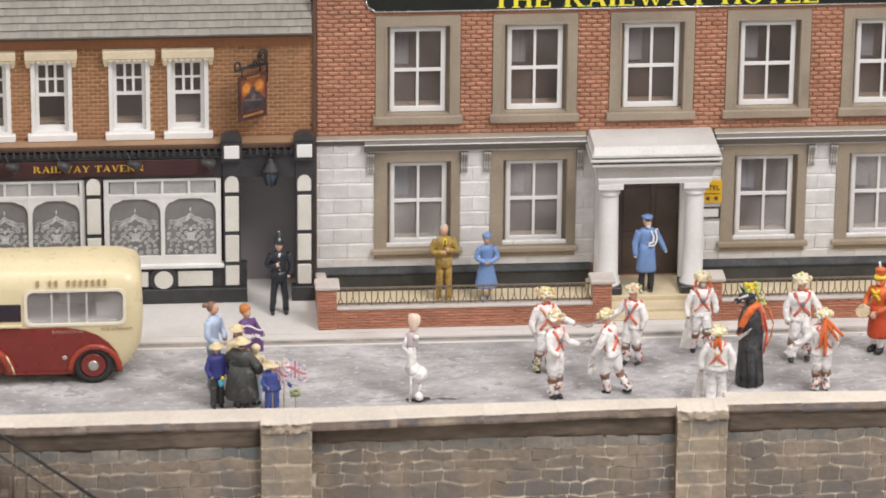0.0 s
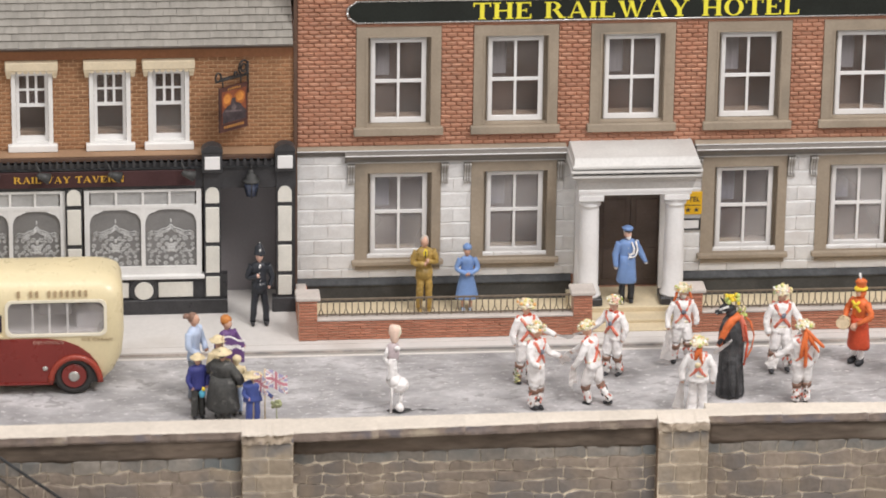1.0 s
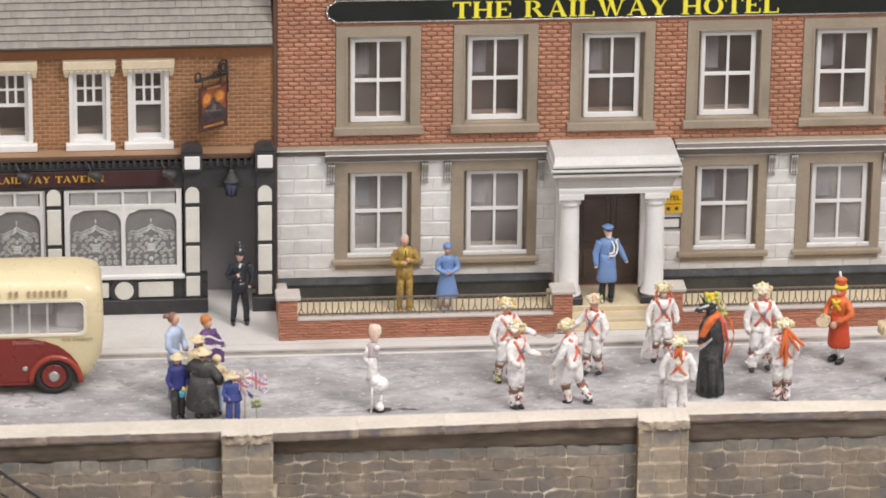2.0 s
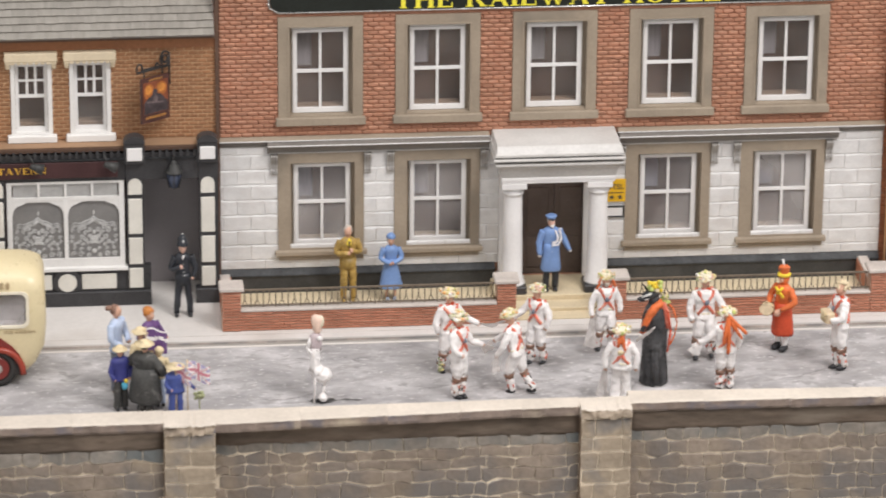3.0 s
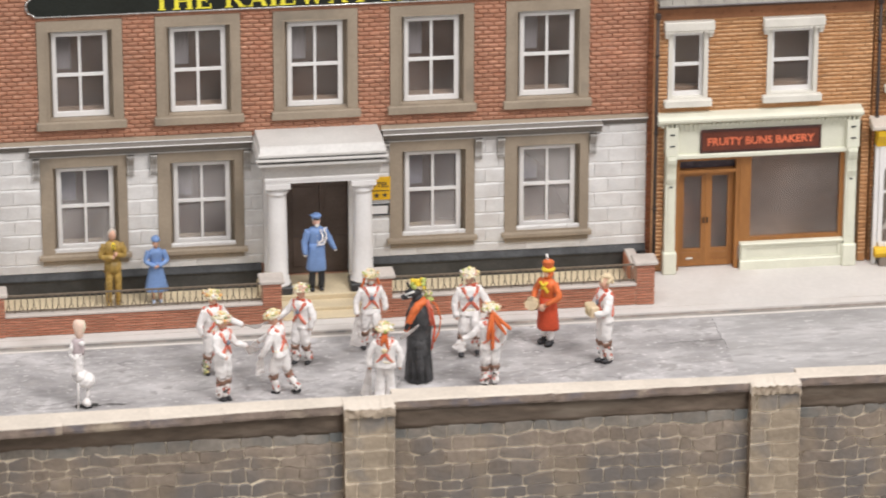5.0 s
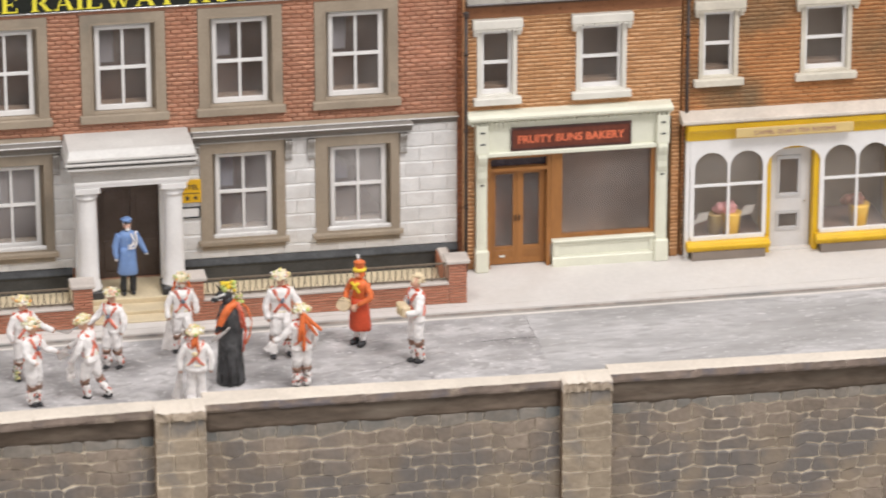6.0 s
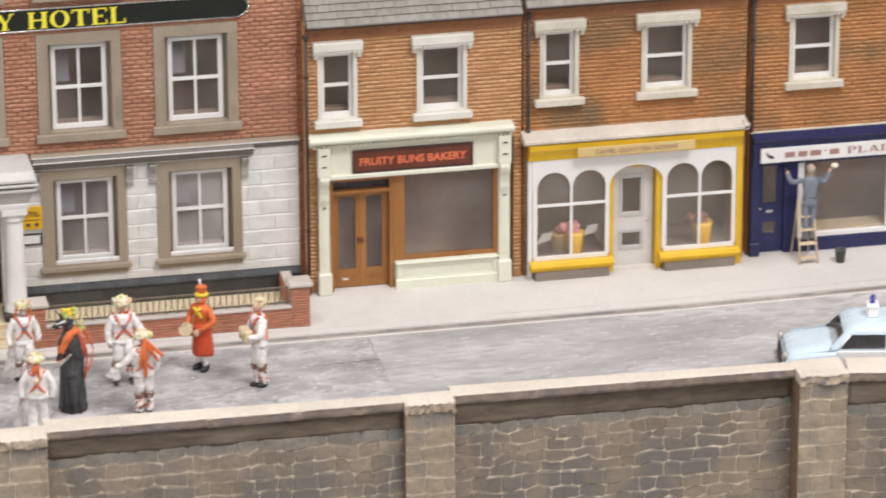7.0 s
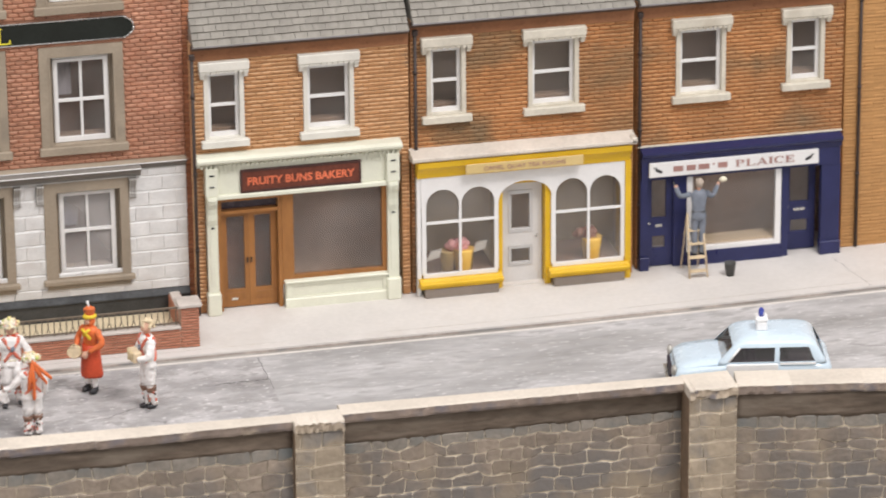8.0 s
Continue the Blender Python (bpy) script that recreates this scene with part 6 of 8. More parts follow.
            prof = [(r, LOW_EDGE), (f + d, LOW_EDGE + d * 0.4), (f - 0.012 + e, LOW_EDGE + 0.05 + e * 0.5), (f - 0.004 + e + chip, LOW_EDGE + 0.11), (f + d * 0.3 + chip + end, TOP - 0.026 + d * 0.6 - chip * 0.6 - end * 0.5), (f + 0.035 + d + chip + end, TOP + d * 0.5), (r - 0.03, TOP + 0.006), (r, TOP - 0.03)]
            cols.append([bm.verts.new((px, y, z)) for y, z in prof])
        m = len(cols[0])
        for a, b in zip(cols, cols[1:]):
            for q in range(m):
                # front faces take the edge material; along the bays it paints their shade
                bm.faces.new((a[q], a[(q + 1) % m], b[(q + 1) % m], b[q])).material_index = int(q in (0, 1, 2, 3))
        bm.faces.new(cols[0])
        bm.faces.new(cols[-1][::-1])
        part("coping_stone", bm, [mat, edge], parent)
        x += w


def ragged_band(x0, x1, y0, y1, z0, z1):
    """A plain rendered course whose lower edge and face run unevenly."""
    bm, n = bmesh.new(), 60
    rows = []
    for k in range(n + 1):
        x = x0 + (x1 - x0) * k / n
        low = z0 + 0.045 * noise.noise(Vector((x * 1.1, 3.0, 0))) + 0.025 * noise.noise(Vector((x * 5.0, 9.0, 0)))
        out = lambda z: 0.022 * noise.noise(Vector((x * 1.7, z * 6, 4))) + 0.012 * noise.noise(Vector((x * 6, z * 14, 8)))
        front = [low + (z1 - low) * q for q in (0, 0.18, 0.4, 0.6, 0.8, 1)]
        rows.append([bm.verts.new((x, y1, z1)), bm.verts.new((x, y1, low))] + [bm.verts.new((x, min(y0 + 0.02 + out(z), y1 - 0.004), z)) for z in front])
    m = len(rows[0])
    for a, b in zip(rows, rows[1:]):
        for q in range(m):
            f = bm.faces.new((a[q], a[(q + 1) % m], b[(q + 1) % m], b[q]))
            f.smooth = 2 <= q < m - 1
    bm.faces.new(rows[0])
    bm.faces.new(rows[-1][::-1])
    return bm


PIERS = [-9.05, -0.99, 6.65, 14.24, 21.73, 29.3]
PIER_FRONT = [-8.12, -8.15, -8.02, -7.97, -8.22, -8.22]
# front and back edges of the coping in each bay, and the foot of its plain course
BAYS = [((-8.03, -7.98), (-7.50, -7.42), 0.27), ((-8.08, -7.80), (-7.47, -7.42), 0.245), ((-7.76, -7.78), (-7.20, -7.48), 0.25), ((-7.68, -7.84), (-7.25, -7.50), 0.17), ((-8.18, -8.18), (-7.50, -7.50), 0.14)]
for p, q, (fronts, backs, foot) in zip(PIERS, PIERS[1:], BAYS):
    a, b = p + 0.47, q - 0.47
    face = max(fronts) + 0.06
    bay = thing("retaining_wall", a, face, -6, "weathered rubble stone retaining wall with pale coping", "wall", "bays of the retaining wall", kind="structure")
    part("core", boxed(a, b, face, face + 0.35, -6, LOW_EDGE - 0.001), M["pointing"], bay)
    # Its dark umber also holds the shade that falls below the coping.
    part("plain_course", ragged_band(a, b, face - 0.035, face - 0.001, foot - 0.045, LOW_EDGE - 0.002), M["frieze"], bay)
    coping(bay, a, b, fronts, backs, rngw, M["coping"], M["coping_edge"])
    stones(bay, a, b, foot - 0.005, -2.7, face, M["rubble"], (0.24, 0.66), (0.19, 0.33), rngw, 0.085, 0.010, M["damp_rubble"])
    if q > 25:
        # the last bay turns towards the viewer with the road
        bay.rotation_euler.z = -0.188
for p, front in zip(PIERS, PIER_FRONT):
    pier = thing("wall_pier", p, front, -6, "squared stone pier of the retaining wall", "pier", "piers of the retaining wall", kind="structure")
    # The dark core paints the shade on the pier's sides.
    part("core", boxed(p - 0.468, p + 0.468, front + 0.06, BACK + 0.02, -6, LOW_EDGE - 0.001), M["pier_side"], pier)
    part("joint_bed", boxed(p - 0.46, p + 0.46, front + 0.05, front + 0.059, -3.2, LOW_EDGE - 0.001), M["pointing"], pier)
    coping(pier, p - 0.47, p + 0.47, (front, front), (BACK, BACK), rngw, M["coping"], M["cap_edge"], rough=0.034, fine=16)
    stones(pier, p - 0.46, p + 0.46, LOW_EDGE - 0.01, -2.7, front + 0.05, M["pier_stone"], (0.36, 0.60), (0.29, 0.36), rngw, 0.04, 0.012)
    if p > 25:
        pier.location.y -= 1.42 * K
        pier.rotation_euler.z = -0.188

# ---- iron stair rail in front of the wall ----
stair = thing("stair_railing", -6.5, -9.0, -1.2, "dark iron handrail of a stair beside the stone wall", "railing")
at = lambda x, d=0.0: (x, -9.0, 1.09 - 0.78 * (x + 6.14) - d)
part("handrail", tube(bmesh.new(), at(-8.2), at(-3.9), 0.03, n=8), M["plinth_grey"], stair)
part("lower_rail", tube(bmesh.new(), at(-8.2, 0.42), at(-4.1, 0.42), 0.02, n=8), M["plinth_grey"], stair)
for k in range(18):
    x = -8.1 + k * 0.24
    part("baluster", tube(bmesh.new(), at(x), at(x, 1.15), 0.02, n=6), M["rail"], stair)
steps = thing("stone_stair", -6.3, -8.7, -3, "brown stone stair against the retaining wall", "stair")
for k in range(14):
    x = -8.4 + k * 0.33
    z = 1.09 - 0.78 * (x + 6.14) - 1.35
    part("step", boxed(x, x + 0.40, -9.1, -8.3, z - 0.5, z, 0.01), M["frieze"], steps)

# ---- vehicles ----
C = dict(
    van_cream=material("van_cream", (0.68, 0.58, 0.36), 0.32, 0.04, 1.5, 20, gloss=0.5),
    van_red=material("van_maroon", (0.20, 0.028, 0.022), 0.32, 0.08, 1.5, 20, gloss=0.5),
    wing_red=material("wing_red", (0.30, 0.045, 0.025), 0.30, 0.08, 1.5, 20, gloss=0.5),
    tyre=material("tyre_rubber", (0.036, 0.033, 0.031), 0.7, 0.2),
    hub=material("hub_metal", (0.50, 0.48, 0.44), 0.3, 0.1, metal=0.5),
    inside=material("van_interior", (0.80, 0.78, 0.74), 0.6, 0.12, 2.0, 12),
    cabin_grey=material("cabin_grey", (0.50, 0.49, 0.46), 0.6, 0.15, 2.0, 12),
    car_blue=material("pale_blue_paint", (0.56, 0.665, 0.745), 0.25, 0.03, 1.5, 20, gloss=0.55),
    car_white=material("car_white", (0.86, 0.85, 0.84), 0.3, 0.03),
    car_dark=material("car_interior", (0.032, 0.022, 0.032), 0.7, 0.2),
    beacon=material("beacon_blue", (0.055, 0.075, 0.34), 0.15, 0.1),
    faded=material("faded_lettering", (0.42, 0.31, 0.18), 0.6, 0.2),
    pale_letter=material("pale_lettering", (0.50, 0.28, 0.22), 0.6, 0.2),
)


def shell(bm, levels, cy, skip=lambda i, j: False, cap_low=True, cap_top=True, seg=4):
    """A closed body of rounded-rectangle rings: levels of (z, x0, x1, half width, corner radius, marks along the sides)."""
    rings = []
    for z, x0, x1, hw, r, marks in levels:
        pts = [(x0 + r, cy - hw)] + [(m, cy - hw) for m in marks] + [(x1 - r, cy - hw)]
        pts += [(x1 - r + r * math.sin(q * math.pi / 2 / seg), cy - hw + r - r * math.cos(q * math.pi / 2 / seg)) for q in range(1, seg)]
        pts += [(x1, cy - hw + r), (x1, cy + hw - r)]
        pts += [(x1 - r + r * math.cos(q * math.pi / 2 / seg), cy + hw - r + r * math.sin(q * math.pi / 2 / seg)) for q in range(1, seg)]
        pts += [(x1 - r, cy + hw)] + [(m, cy + hw) for m in reversed(marks)] + [(x0 + r, cy + hw)]
        pts += [(x0 + r - r * math.sin(q * math.pi / 2 / seg), cy + hw - r + r * math.cos(q * math.pi / 2 / seg)) for q in range(1, seg)]
        pts += [(x0, cy + hw - r), (x0, cy - hw + r)]
        pts += [(x0 + r - r * math.cos(q * math.pi / 2 / seg), cy - hw + r - r * math.sin(q * math.pi / 2 / seg)) for q in range(1, seg)]
        rings.append([bm.verts.new((x, y, z)) for x, y in pts])
    n = len(rings[0])
    for i, (a, b) in enumerate(zip(rings, rings[1:])):
        for j in range(n):
            if not skip(i, j):
                bm.faces.new((a[j], a[(j + 1) % n], b[(j + 1) % n], b[j])).smooth = True
    if cap_low:
        bm.faces.new(rings[0][::-1])
    if cap_top:
        bm.faces.new(rings[-1]).smooth = True
    return bm


def wheel(parent, x, y, z, r, width, out, rim_mat):
    """A wheel with tyre, painted rim and hub cap; out is the side that faces the street."""
    w = part("wheel", tube(bmesh.new(), (x, y, z), (x, y + width, z), r * 0.62, n=20), C["tyre"], parent)
    t = bmesh.new()
    prof = [(0.66, 0.05), (0.80, 0.0), (0.94, 0.04), (1.0, 0.25), (1.0, 0.75), (0.94, 0.96), (0.80, 1.0), (0.66, 0.95)]
    rings = [[t.verts.new((x + r * q * math.cos(k * math.tau / 24), y + width * d, z + r * q * math.sin(k * math.tau / 24))) for k in range(24)] for q, d in prof]
    for a, b in zip(rings, rings[1:] + rings[:1]):
        for k in range(24):
            t.faces.new((a[k], a[(k + 1) % 24], b[(k + 1) % 24], b[k])).smooth = True
    part("tyre", t, C["tyre"], w)
    yo = y if out < 0 else y + width
    part("rim", tube(bmesh.new(), (x, yo - out * 0.05, z), (x, yo + out * 0.012, z), r * 0.66, r * 0.60, n=20), rim_mat, w)
    part("hub_cap", ball(bmesh.new(), (x, yo + out * 0.02, z), (r * 0.28, 0.035, r * 0.28), 14, 8), C["hub"], w)


# ice-cream van
VY, VH = -3.20, 0.80
van = thing("ice_cream_van", -6.3, VY, -0.12, "cream and maroon vintage ice-cream van parked on the road", "van")
side = VY - VH
van_marks = [-8.0, -6.7, -6.16, -5.82, -5.70, -3.86]
lv = lambda z, x0, x1, hw, r: (z, x0, x1, hw, r, van_marks if x1 - r > -3.86 else [min(m, x1 - r - 0.01 + 0.001 * k) for k, m in enumerate(van_marks)])
LEV = [lv(0.13, -9.1, -3.86, VH - 0.06, 0.22), lv(0.30, -9.2, -3.70, VH - 0.01, 0.26), lv(0.60, -9.2, -3.55, VH - 0.003, 0.28), lv(1.05, -9.15, -3.50, VH, 0.30), lv(1.10, -9.1, -3.50, VH, 0.30), lv(1.78, -8.7, -3.51, VH - 0.01, 0.28), lv(1.90, -8.55, -3.525, VH - 0.04, 0.28), lv(2.03, -8.4, -3.57, VH - 0.12, 0.28), lv(2.13, -8.25, -3.67, VH - 0.25, 0.30), lv(2.20, -8.1, -3.90, VH - 0.40, 0.30), lv(2.235, -7.9, -4.2, VH - 0.60, 0.2)]
opening = lambda i, j: i == 4 and j in (5, 17)
part("body", shell(bmesh.new(), LEV, VY, opening), C["van_cream"], van)
part("interior_back", boxed(-8.2, -3.75, VY + 0.45, VY + 0.5, 0.9, 1.30), C["inside"], van)
part("interior_back", boxed(-8.2, -5.0, VY + 0.45, VY + 0.5, 1.301, 1.75), C["cabin_grey"], van)
part("counter", boxed(-5.70, -3.80, side + 0.12, VY + 0.44, 0.98, 1.13, 0.02), C["inside"], van)
part("freezer", boxed(-4.4, -3.85, side + 0.25, VY + 0.30, 1.131, 1.45, 0.03), C["car_white"], van)
part("cabinet", boxed(-5.1, -4.45, VY + 0.1, VY + 0.44, 1.131, 1.62, 0.02), C["inside"], van)
for x in (-5.22, -4.90, -4.56):
    part("window_post", boxed(x - 0.02, x + 0.02, side + 0.02, side + 0.05, 1.10, 1.78), C["inside"], van)
part("shelf", boxed(-5.7, -3.8, VY + 0.2, VY + 0.44, 1.50, 1.53), C["inside"], van)
w = bmesh.new()
fr = lambda x0, x1, z0, z1, r, n=5: [(cx + r * math.cos(a0 + q * math.pi / 2 / n), cz + r * math.sin(a0 + q * math.pi / 2 / n)) for cx, cz, a0 in ((x1 - r, z1 - r, 0), (x0 + r, z1 - r, math.pi / 2), (x0 + r, z0 + r, math.pi), (x1 - r, z0 + r, 1.5 * math.pi)) for q in range(n + 1)]
outer, inner = fr(-5.74, -3.82, 1.07, 1.81, 0.14), fr(-5.68, -3.88, 1.12, 1.76, 0.12)
n = len(outer)
ring = [[w.verts.new((x, y, z)) for x, z in o] for o, y in ((outer, side + 0.01), (outer, side - 0.025), (inner, side - 0.025), (inner, side + 0.03))]
for a, b in zip(ring, ring[1:]):
    for k in range(n):
        w.faces.new((a[k], a[(k + 1) % n], b[(k + 1) % n], b[k]))
wf = part("serving_window", w, material("window_rubber", (0.76, 0.70, 0.56), 0.4, 0.05), van)
pane("pane", -5.70, -3.86, side + 0.012, 1.10, 1.78, wf, M["hazy_pane"])
part("hatch", boxed(-6.9, -5.80, side - 0.012, side + 0.03, 1.17, 1.52, 0.004), C["car_dark"], van)
part("hatch_shelf", boxed(-6.9, -5.79, side - 0.08, side - 0.002, 1.07, 1.12, 0.012), C["van_cream"], van)
# maroon skirt with its swept rear edge
sk = [(-9.0, 0.12), (-4.84, 0.12), (-4.82, 0.30), (-4.74, 0.48), (-4.60, 0.59), (-4.42, 0.63), (-4.24, 0.58), (-4.08, 0.44), (-3.99, 0.20), (-3.98, 0.12), (-3.90, 0.12), (-3.93, 0.30), (-4.02, 0.52), (-4.16, 0.70), (-4.36, 0.86), (-4.62, 0.97), (-4.95, 1.03), (-9.0, 1.03)]
part("skirt", prism(bmesh.new(), sk, side - 0.022, side + 0.05), C["van_red"], van)
arch = bmesh.new()
sweep(arch, [(-4.43 + 0.47 * math.cos(math.pi * k / 16), side - 0.03, 0.14 + 0.50 * math.sin(math.pi * k / 16)) for k in range(17)], 0.06, 10)
part("wheel_arch", arch, C["wing_red"], van)
part("arch_lining", prism(bmesh.new(), [(-4.43 + 0.45 * math.cos(q * math.pi / 12), 0.12 + 0.49 * math.sin(q * math.pi / 12)) for q in range(13)], side - 0.02, side + 0.35), C["tyre"], van)
wheel(van, -4.46, side - 0.045, 0.26, 0.38, 0.2, -1, C["van_red"])
wheel(van, -4.46, VY + VH - 0.2, 0.26, 0.38, 0.18, 1, C["van_red"])
wheel(van, -7.6, side - 0.03, 0.26, 0.38, 0.2, -1, C["van_red"])
wheel(van, -7.6, VY + VH - 0.2, 0.26, 0.38, 0.18, 1, C["van_red"])
wing = bmesh.new()
sweep(wing, [(-7.0 + 0.98 * math.cos(math.pi * k / 16), side - 0.05, 0.14 + 0.62 * math.sin(math.pi * k / 16)) for k in range(17)], 0.10, 10)
part("front_wing", wing, C["wing_red"], van)
part("wing_edge", tube(tube(bmesh.new(), (-6.10, side - 0.12, 0.52), (-6.00, side - 0.14, 0.32), 0.02, n=6), (-6.00, side - 0.14, 0.32), (-5.95, side - 0.12, 0.14), 0.02, n=6), C["van_cream"], van)
part("running_board", boxed(-6.0, -4.86, side - 0.06, side + 0.02, 0.10, 0.14), C["van_red"], van)
part("filler_cap", ball(bmesh.new(), (-5.0, side - 0.03, 0.42), (0.055, 0.02, 0.05), 10, 6), C["hub"], van)
# the maker's name stays as plain bars
for k in (0, 2, 3, 5, 6, 7, 8, 9, 10, 11):
    part("name_bar", boxed(-5.50 + 0.115 * k, -5.445 + 0.115 * k, side - 0.006, side + 0.05, 1.865, 1.98), C["faded"], van)
lettering("lettering", "DELICIOUS", -5.22, -4.64, 0.925, 0.06, side - 0.023, C["pale_letter"], van)
lettering("lettering", "ICE CREAM", -4.30, -3.72, 0.965, 0.055, side - 0.002, C["faded"], van)

# police car
MY = -6.56
car = thing("police_car", 22.906, MY, -0.12, "pale blue small police saloon with white doors", "car")
mk = [22.166, 22.444, 23.461, 24.109]
body = [(0.02, 21.537, 24.294, 0.62, 0.16, mk), (0.14, 21.408, 24.405, 0.70, 0.2, mk), (0.36, 21.371, 24.442, 0.73, 0.22, mk), (0.56, 21.380, 24.442, 0.73, 0.24, mk), (0.68, 21.417, 24.414, 0.71, 0.24, mk), (0.75, 21.500, 24.349, 0.67, 0.24, mk)]


def droop(bm):
    """The nose of the small car falls away towards its front."""
    for v in bm.verts:
        if v.co.x < 22.30 and v.co.z > 0.5:
            v.co.z -= 0.11 * (22.30 - v.co.x) + 0.06 * max(0.0, 21.75 - v.co.x)
    return bm


part("body", droop(shell(bmesh.new(), body, MY)), C["car_blue"], car)
bon = [(0.72, 21.445, 22.490, 0.60, 0.2, [21.7, 21.889, 22.1]), (0.765, 21.482, 22.490, 0.56, 0.2, [21.85, 21.95, 22.1]), (0.80, 21.593, 22.462, 0.46, 0.18, [21.85, 21.95, 22.1]), (0.812, 21.704, 22.444, 0.35, 0.15, [21.85, 21.95, 22.1])]
part("bonnet", droop(shell(bmesh.new(), bon, MY)), C["car_blue"], car)
gh = [(0.74, 22.240, 24.331, 0.66, 0.12, [22.407, 23.313, 23.406, 24.109]), (0.80, 22.296, 24.294, 0.655, 0.12, [22.444, 23.322, 23.415, 24.090]), (1.06, 22.536, 24.155, 0.585, 0.12, [22.666, 23.332, 23.424, 23.979]), (1.11, 22.573, 24.127, 0.57, 0.14, [22.721, 23.332, 23.424, 23.924]), (1.17, 22.647, 24.062, 0.53, 0.2, [22.869, 23.332, 23.424, 23.831]), (1.215, 22.758, 23.961, 0.44, 0.22, [22.999, 23.332, 23.424, 23.739]), (1.23, 22.906, 23.831, 0.32, 0.2, [23.137, 23.332, 23.424, 23.600])]
cut = lambda i, j: i == 1 and j in (1, 3, 9, 15, 17, 23)
part("cabin", shell(bmesh.new(), gh, MY, cut), C["car_blue"], car)
inn = [(0.79, 22.314, 24.275, 0.64, 0.12, []), (1.07, 22.564, 24.136, 0.565, 0.12, [])]
gl = part("glass", shell(bmesh.new(), inn, MY, cap_low=False, cap_top=False), M["pane"], car)
gl.visible_shadow = False
for y0, y1, a, c in ((MY - 0.60, MY - 0.655, 22.66, 22.44), (MY + 0.60, MY + 0.655, 22.66, 22.44)):
    part("window_trim", tube(bmesh.new(), (c, y1, 0.80), (a, y0, 1.06), 0.018, n=6), C["car_white"], car)
part("seats", box(boxed(22.767, 22.999, MY - 0.5, MY + 0.5, 0.5, 1.02, 0.05), 23.554, 24.016, MY - 0.52, MY + 0.52, 0.5, 0.95, 0.05), C["car_dark"], car)
part("floor_pan", boxed(22.351, 24.201, MY - 0.6, MY + 0.6, 0.752, 0.77), C["car_dark"], car)
for y in (MY - 0.735, MY + 0.715):
    part("door", boxed(22.407, 23.387, y, y + 0.04, 0.12, 0.785, 0.012), C["car_white"], car)
    part("waist_strip", boxed(23.424, 24.109, y + 0.02, y + 0.045, 0.755, 0.79), C["car_white"], car)
part("beacon_box", box(boxed(23.02, 23.225, MY - 0.15, MY + 0.11, 1.224, 1.41, 0.02), 23.005, 23.24, MY - 0.165, MY + 0.125, 1.41, 1.49, 0.02), C["car_white"], car)
part("beacon", tube(tube(bmesh.new(), (23.119, MY - 0.02, 1.49), (23.119, MY - 0.02, 1.61), 0.054, 0.052, n=14), (23.119, MY - 0.02, 1.61), (23.119, MY - 0.02, 1.645), 0.05, 0.036, n=14), C["beacon"], car)
part("grille", boxed(21.361, 21.426, MY - 0.42, MY + 0.42, 0.30, 0.56, 0.02), C["car_dark"], car)
for y in (MY - 0.5, MY + 0.5):
    hl = part("headlight", ball(bmesh.new(), (21.426, y, 0.60), (0.06, 0.11, 0.11), 12, 8), C["hub"], car)
part("bumper", boxed(21.315, 21.380, MY - 0.66, MY + 0.66, 0.20, 0.27, 0.02), C["hub"], car)
part("bumper", boxed(24.423, 24.488, MY - 0.66, MY + 0.66, 0.22, 0.29, 0.02), C["hub"], car)
for x in (21.907, 23.850):
    wheel(car, x, MY - 0.76, 0.14, 0.26, 0.16, -1, C["hub"])
    wheel(car, x, MY + 0.60, 0.14, 0.26, 0.16, 1, C["hub"])
car.rotation_euler.z = radians(-11)

# ---- painted figures of the model, kept as plain shapes ----
P = dict(
    white=material("figure_white", (0.86, 0.83, 0.81), 0.5, 0.10, 4.0, 8, 0.11),
    orange=material("figure_orange", (0.66, 0.155, 0.045), 0.45, 0.18, 5.0, 14, 0.02),
    sash=material("figure_sash", (0.66, 0.175, 0.115), 0.5, 0.25, 6.0, 14, stain=(0.74, 0.40, 0.30), stain_at=(0.56, 0.70), stain_size=6.0),
    red=material("figure_red", (0.55, 0.075, 0.03), 0.45, 0.12, 5.0, 20),
    flesh=material("figure_tan", (0.62, 0.37, 0.265), 0.5, 0.12, 9.0, 20),
    straw=material("figure_straw", (0.70, 0.58, 0.36), 0.6, 0.12, 8.0, 30, 0.008),
    black=material("figure_black", (0.035, 0.035, 0.038), 0.5, 0.3, 4.0, 20, 0.006),
    robe=material("figure_robe", (0.062, 0.062, 0.064), 0.5, 0.5, 3.0, 7, 0.13, stain=(0.17, 0.17, 0.17), stain_at=(0.58, 0.74), stain_size=4.0),
    coal=material("figure_charcoal", (0.065, 0.064, 0.06), 0.6, 0.3, 4.0, 20, 0.02, stain=(0.20, 0.195, 0.18), stain_at=(0.58, 0.72), stain_size=5.0),
    police=material("figure_police", (0.03, 0.033, 0.04), 0.35, 0.25, 4.0, 20),
    silver=material("figure_silver", (0.60, 0.60, 0.58), 0.3, 0.1),
    mustard=material("figure_mustard", (0.37, 0.245, 0.07), 0.35, 0.3, 6.0, 14, 0.03, stain=(0.50, 0.36, 0.14), stain_at=(0.58, 0.72), stain_size=7.0),
    yellow=material("figure_yellow", (0.78, 0.58, 0.05), 0.5, 0.1, 8.0, 30),
    grey_hair=material("figure_grey", (0.52, 0.46, 0.40), 0.6, 0.1),
    blue=material("figure_blue", (0.18, 0.29, 0.54), 0.4, 0.08, 4.0, 20, 0.004),
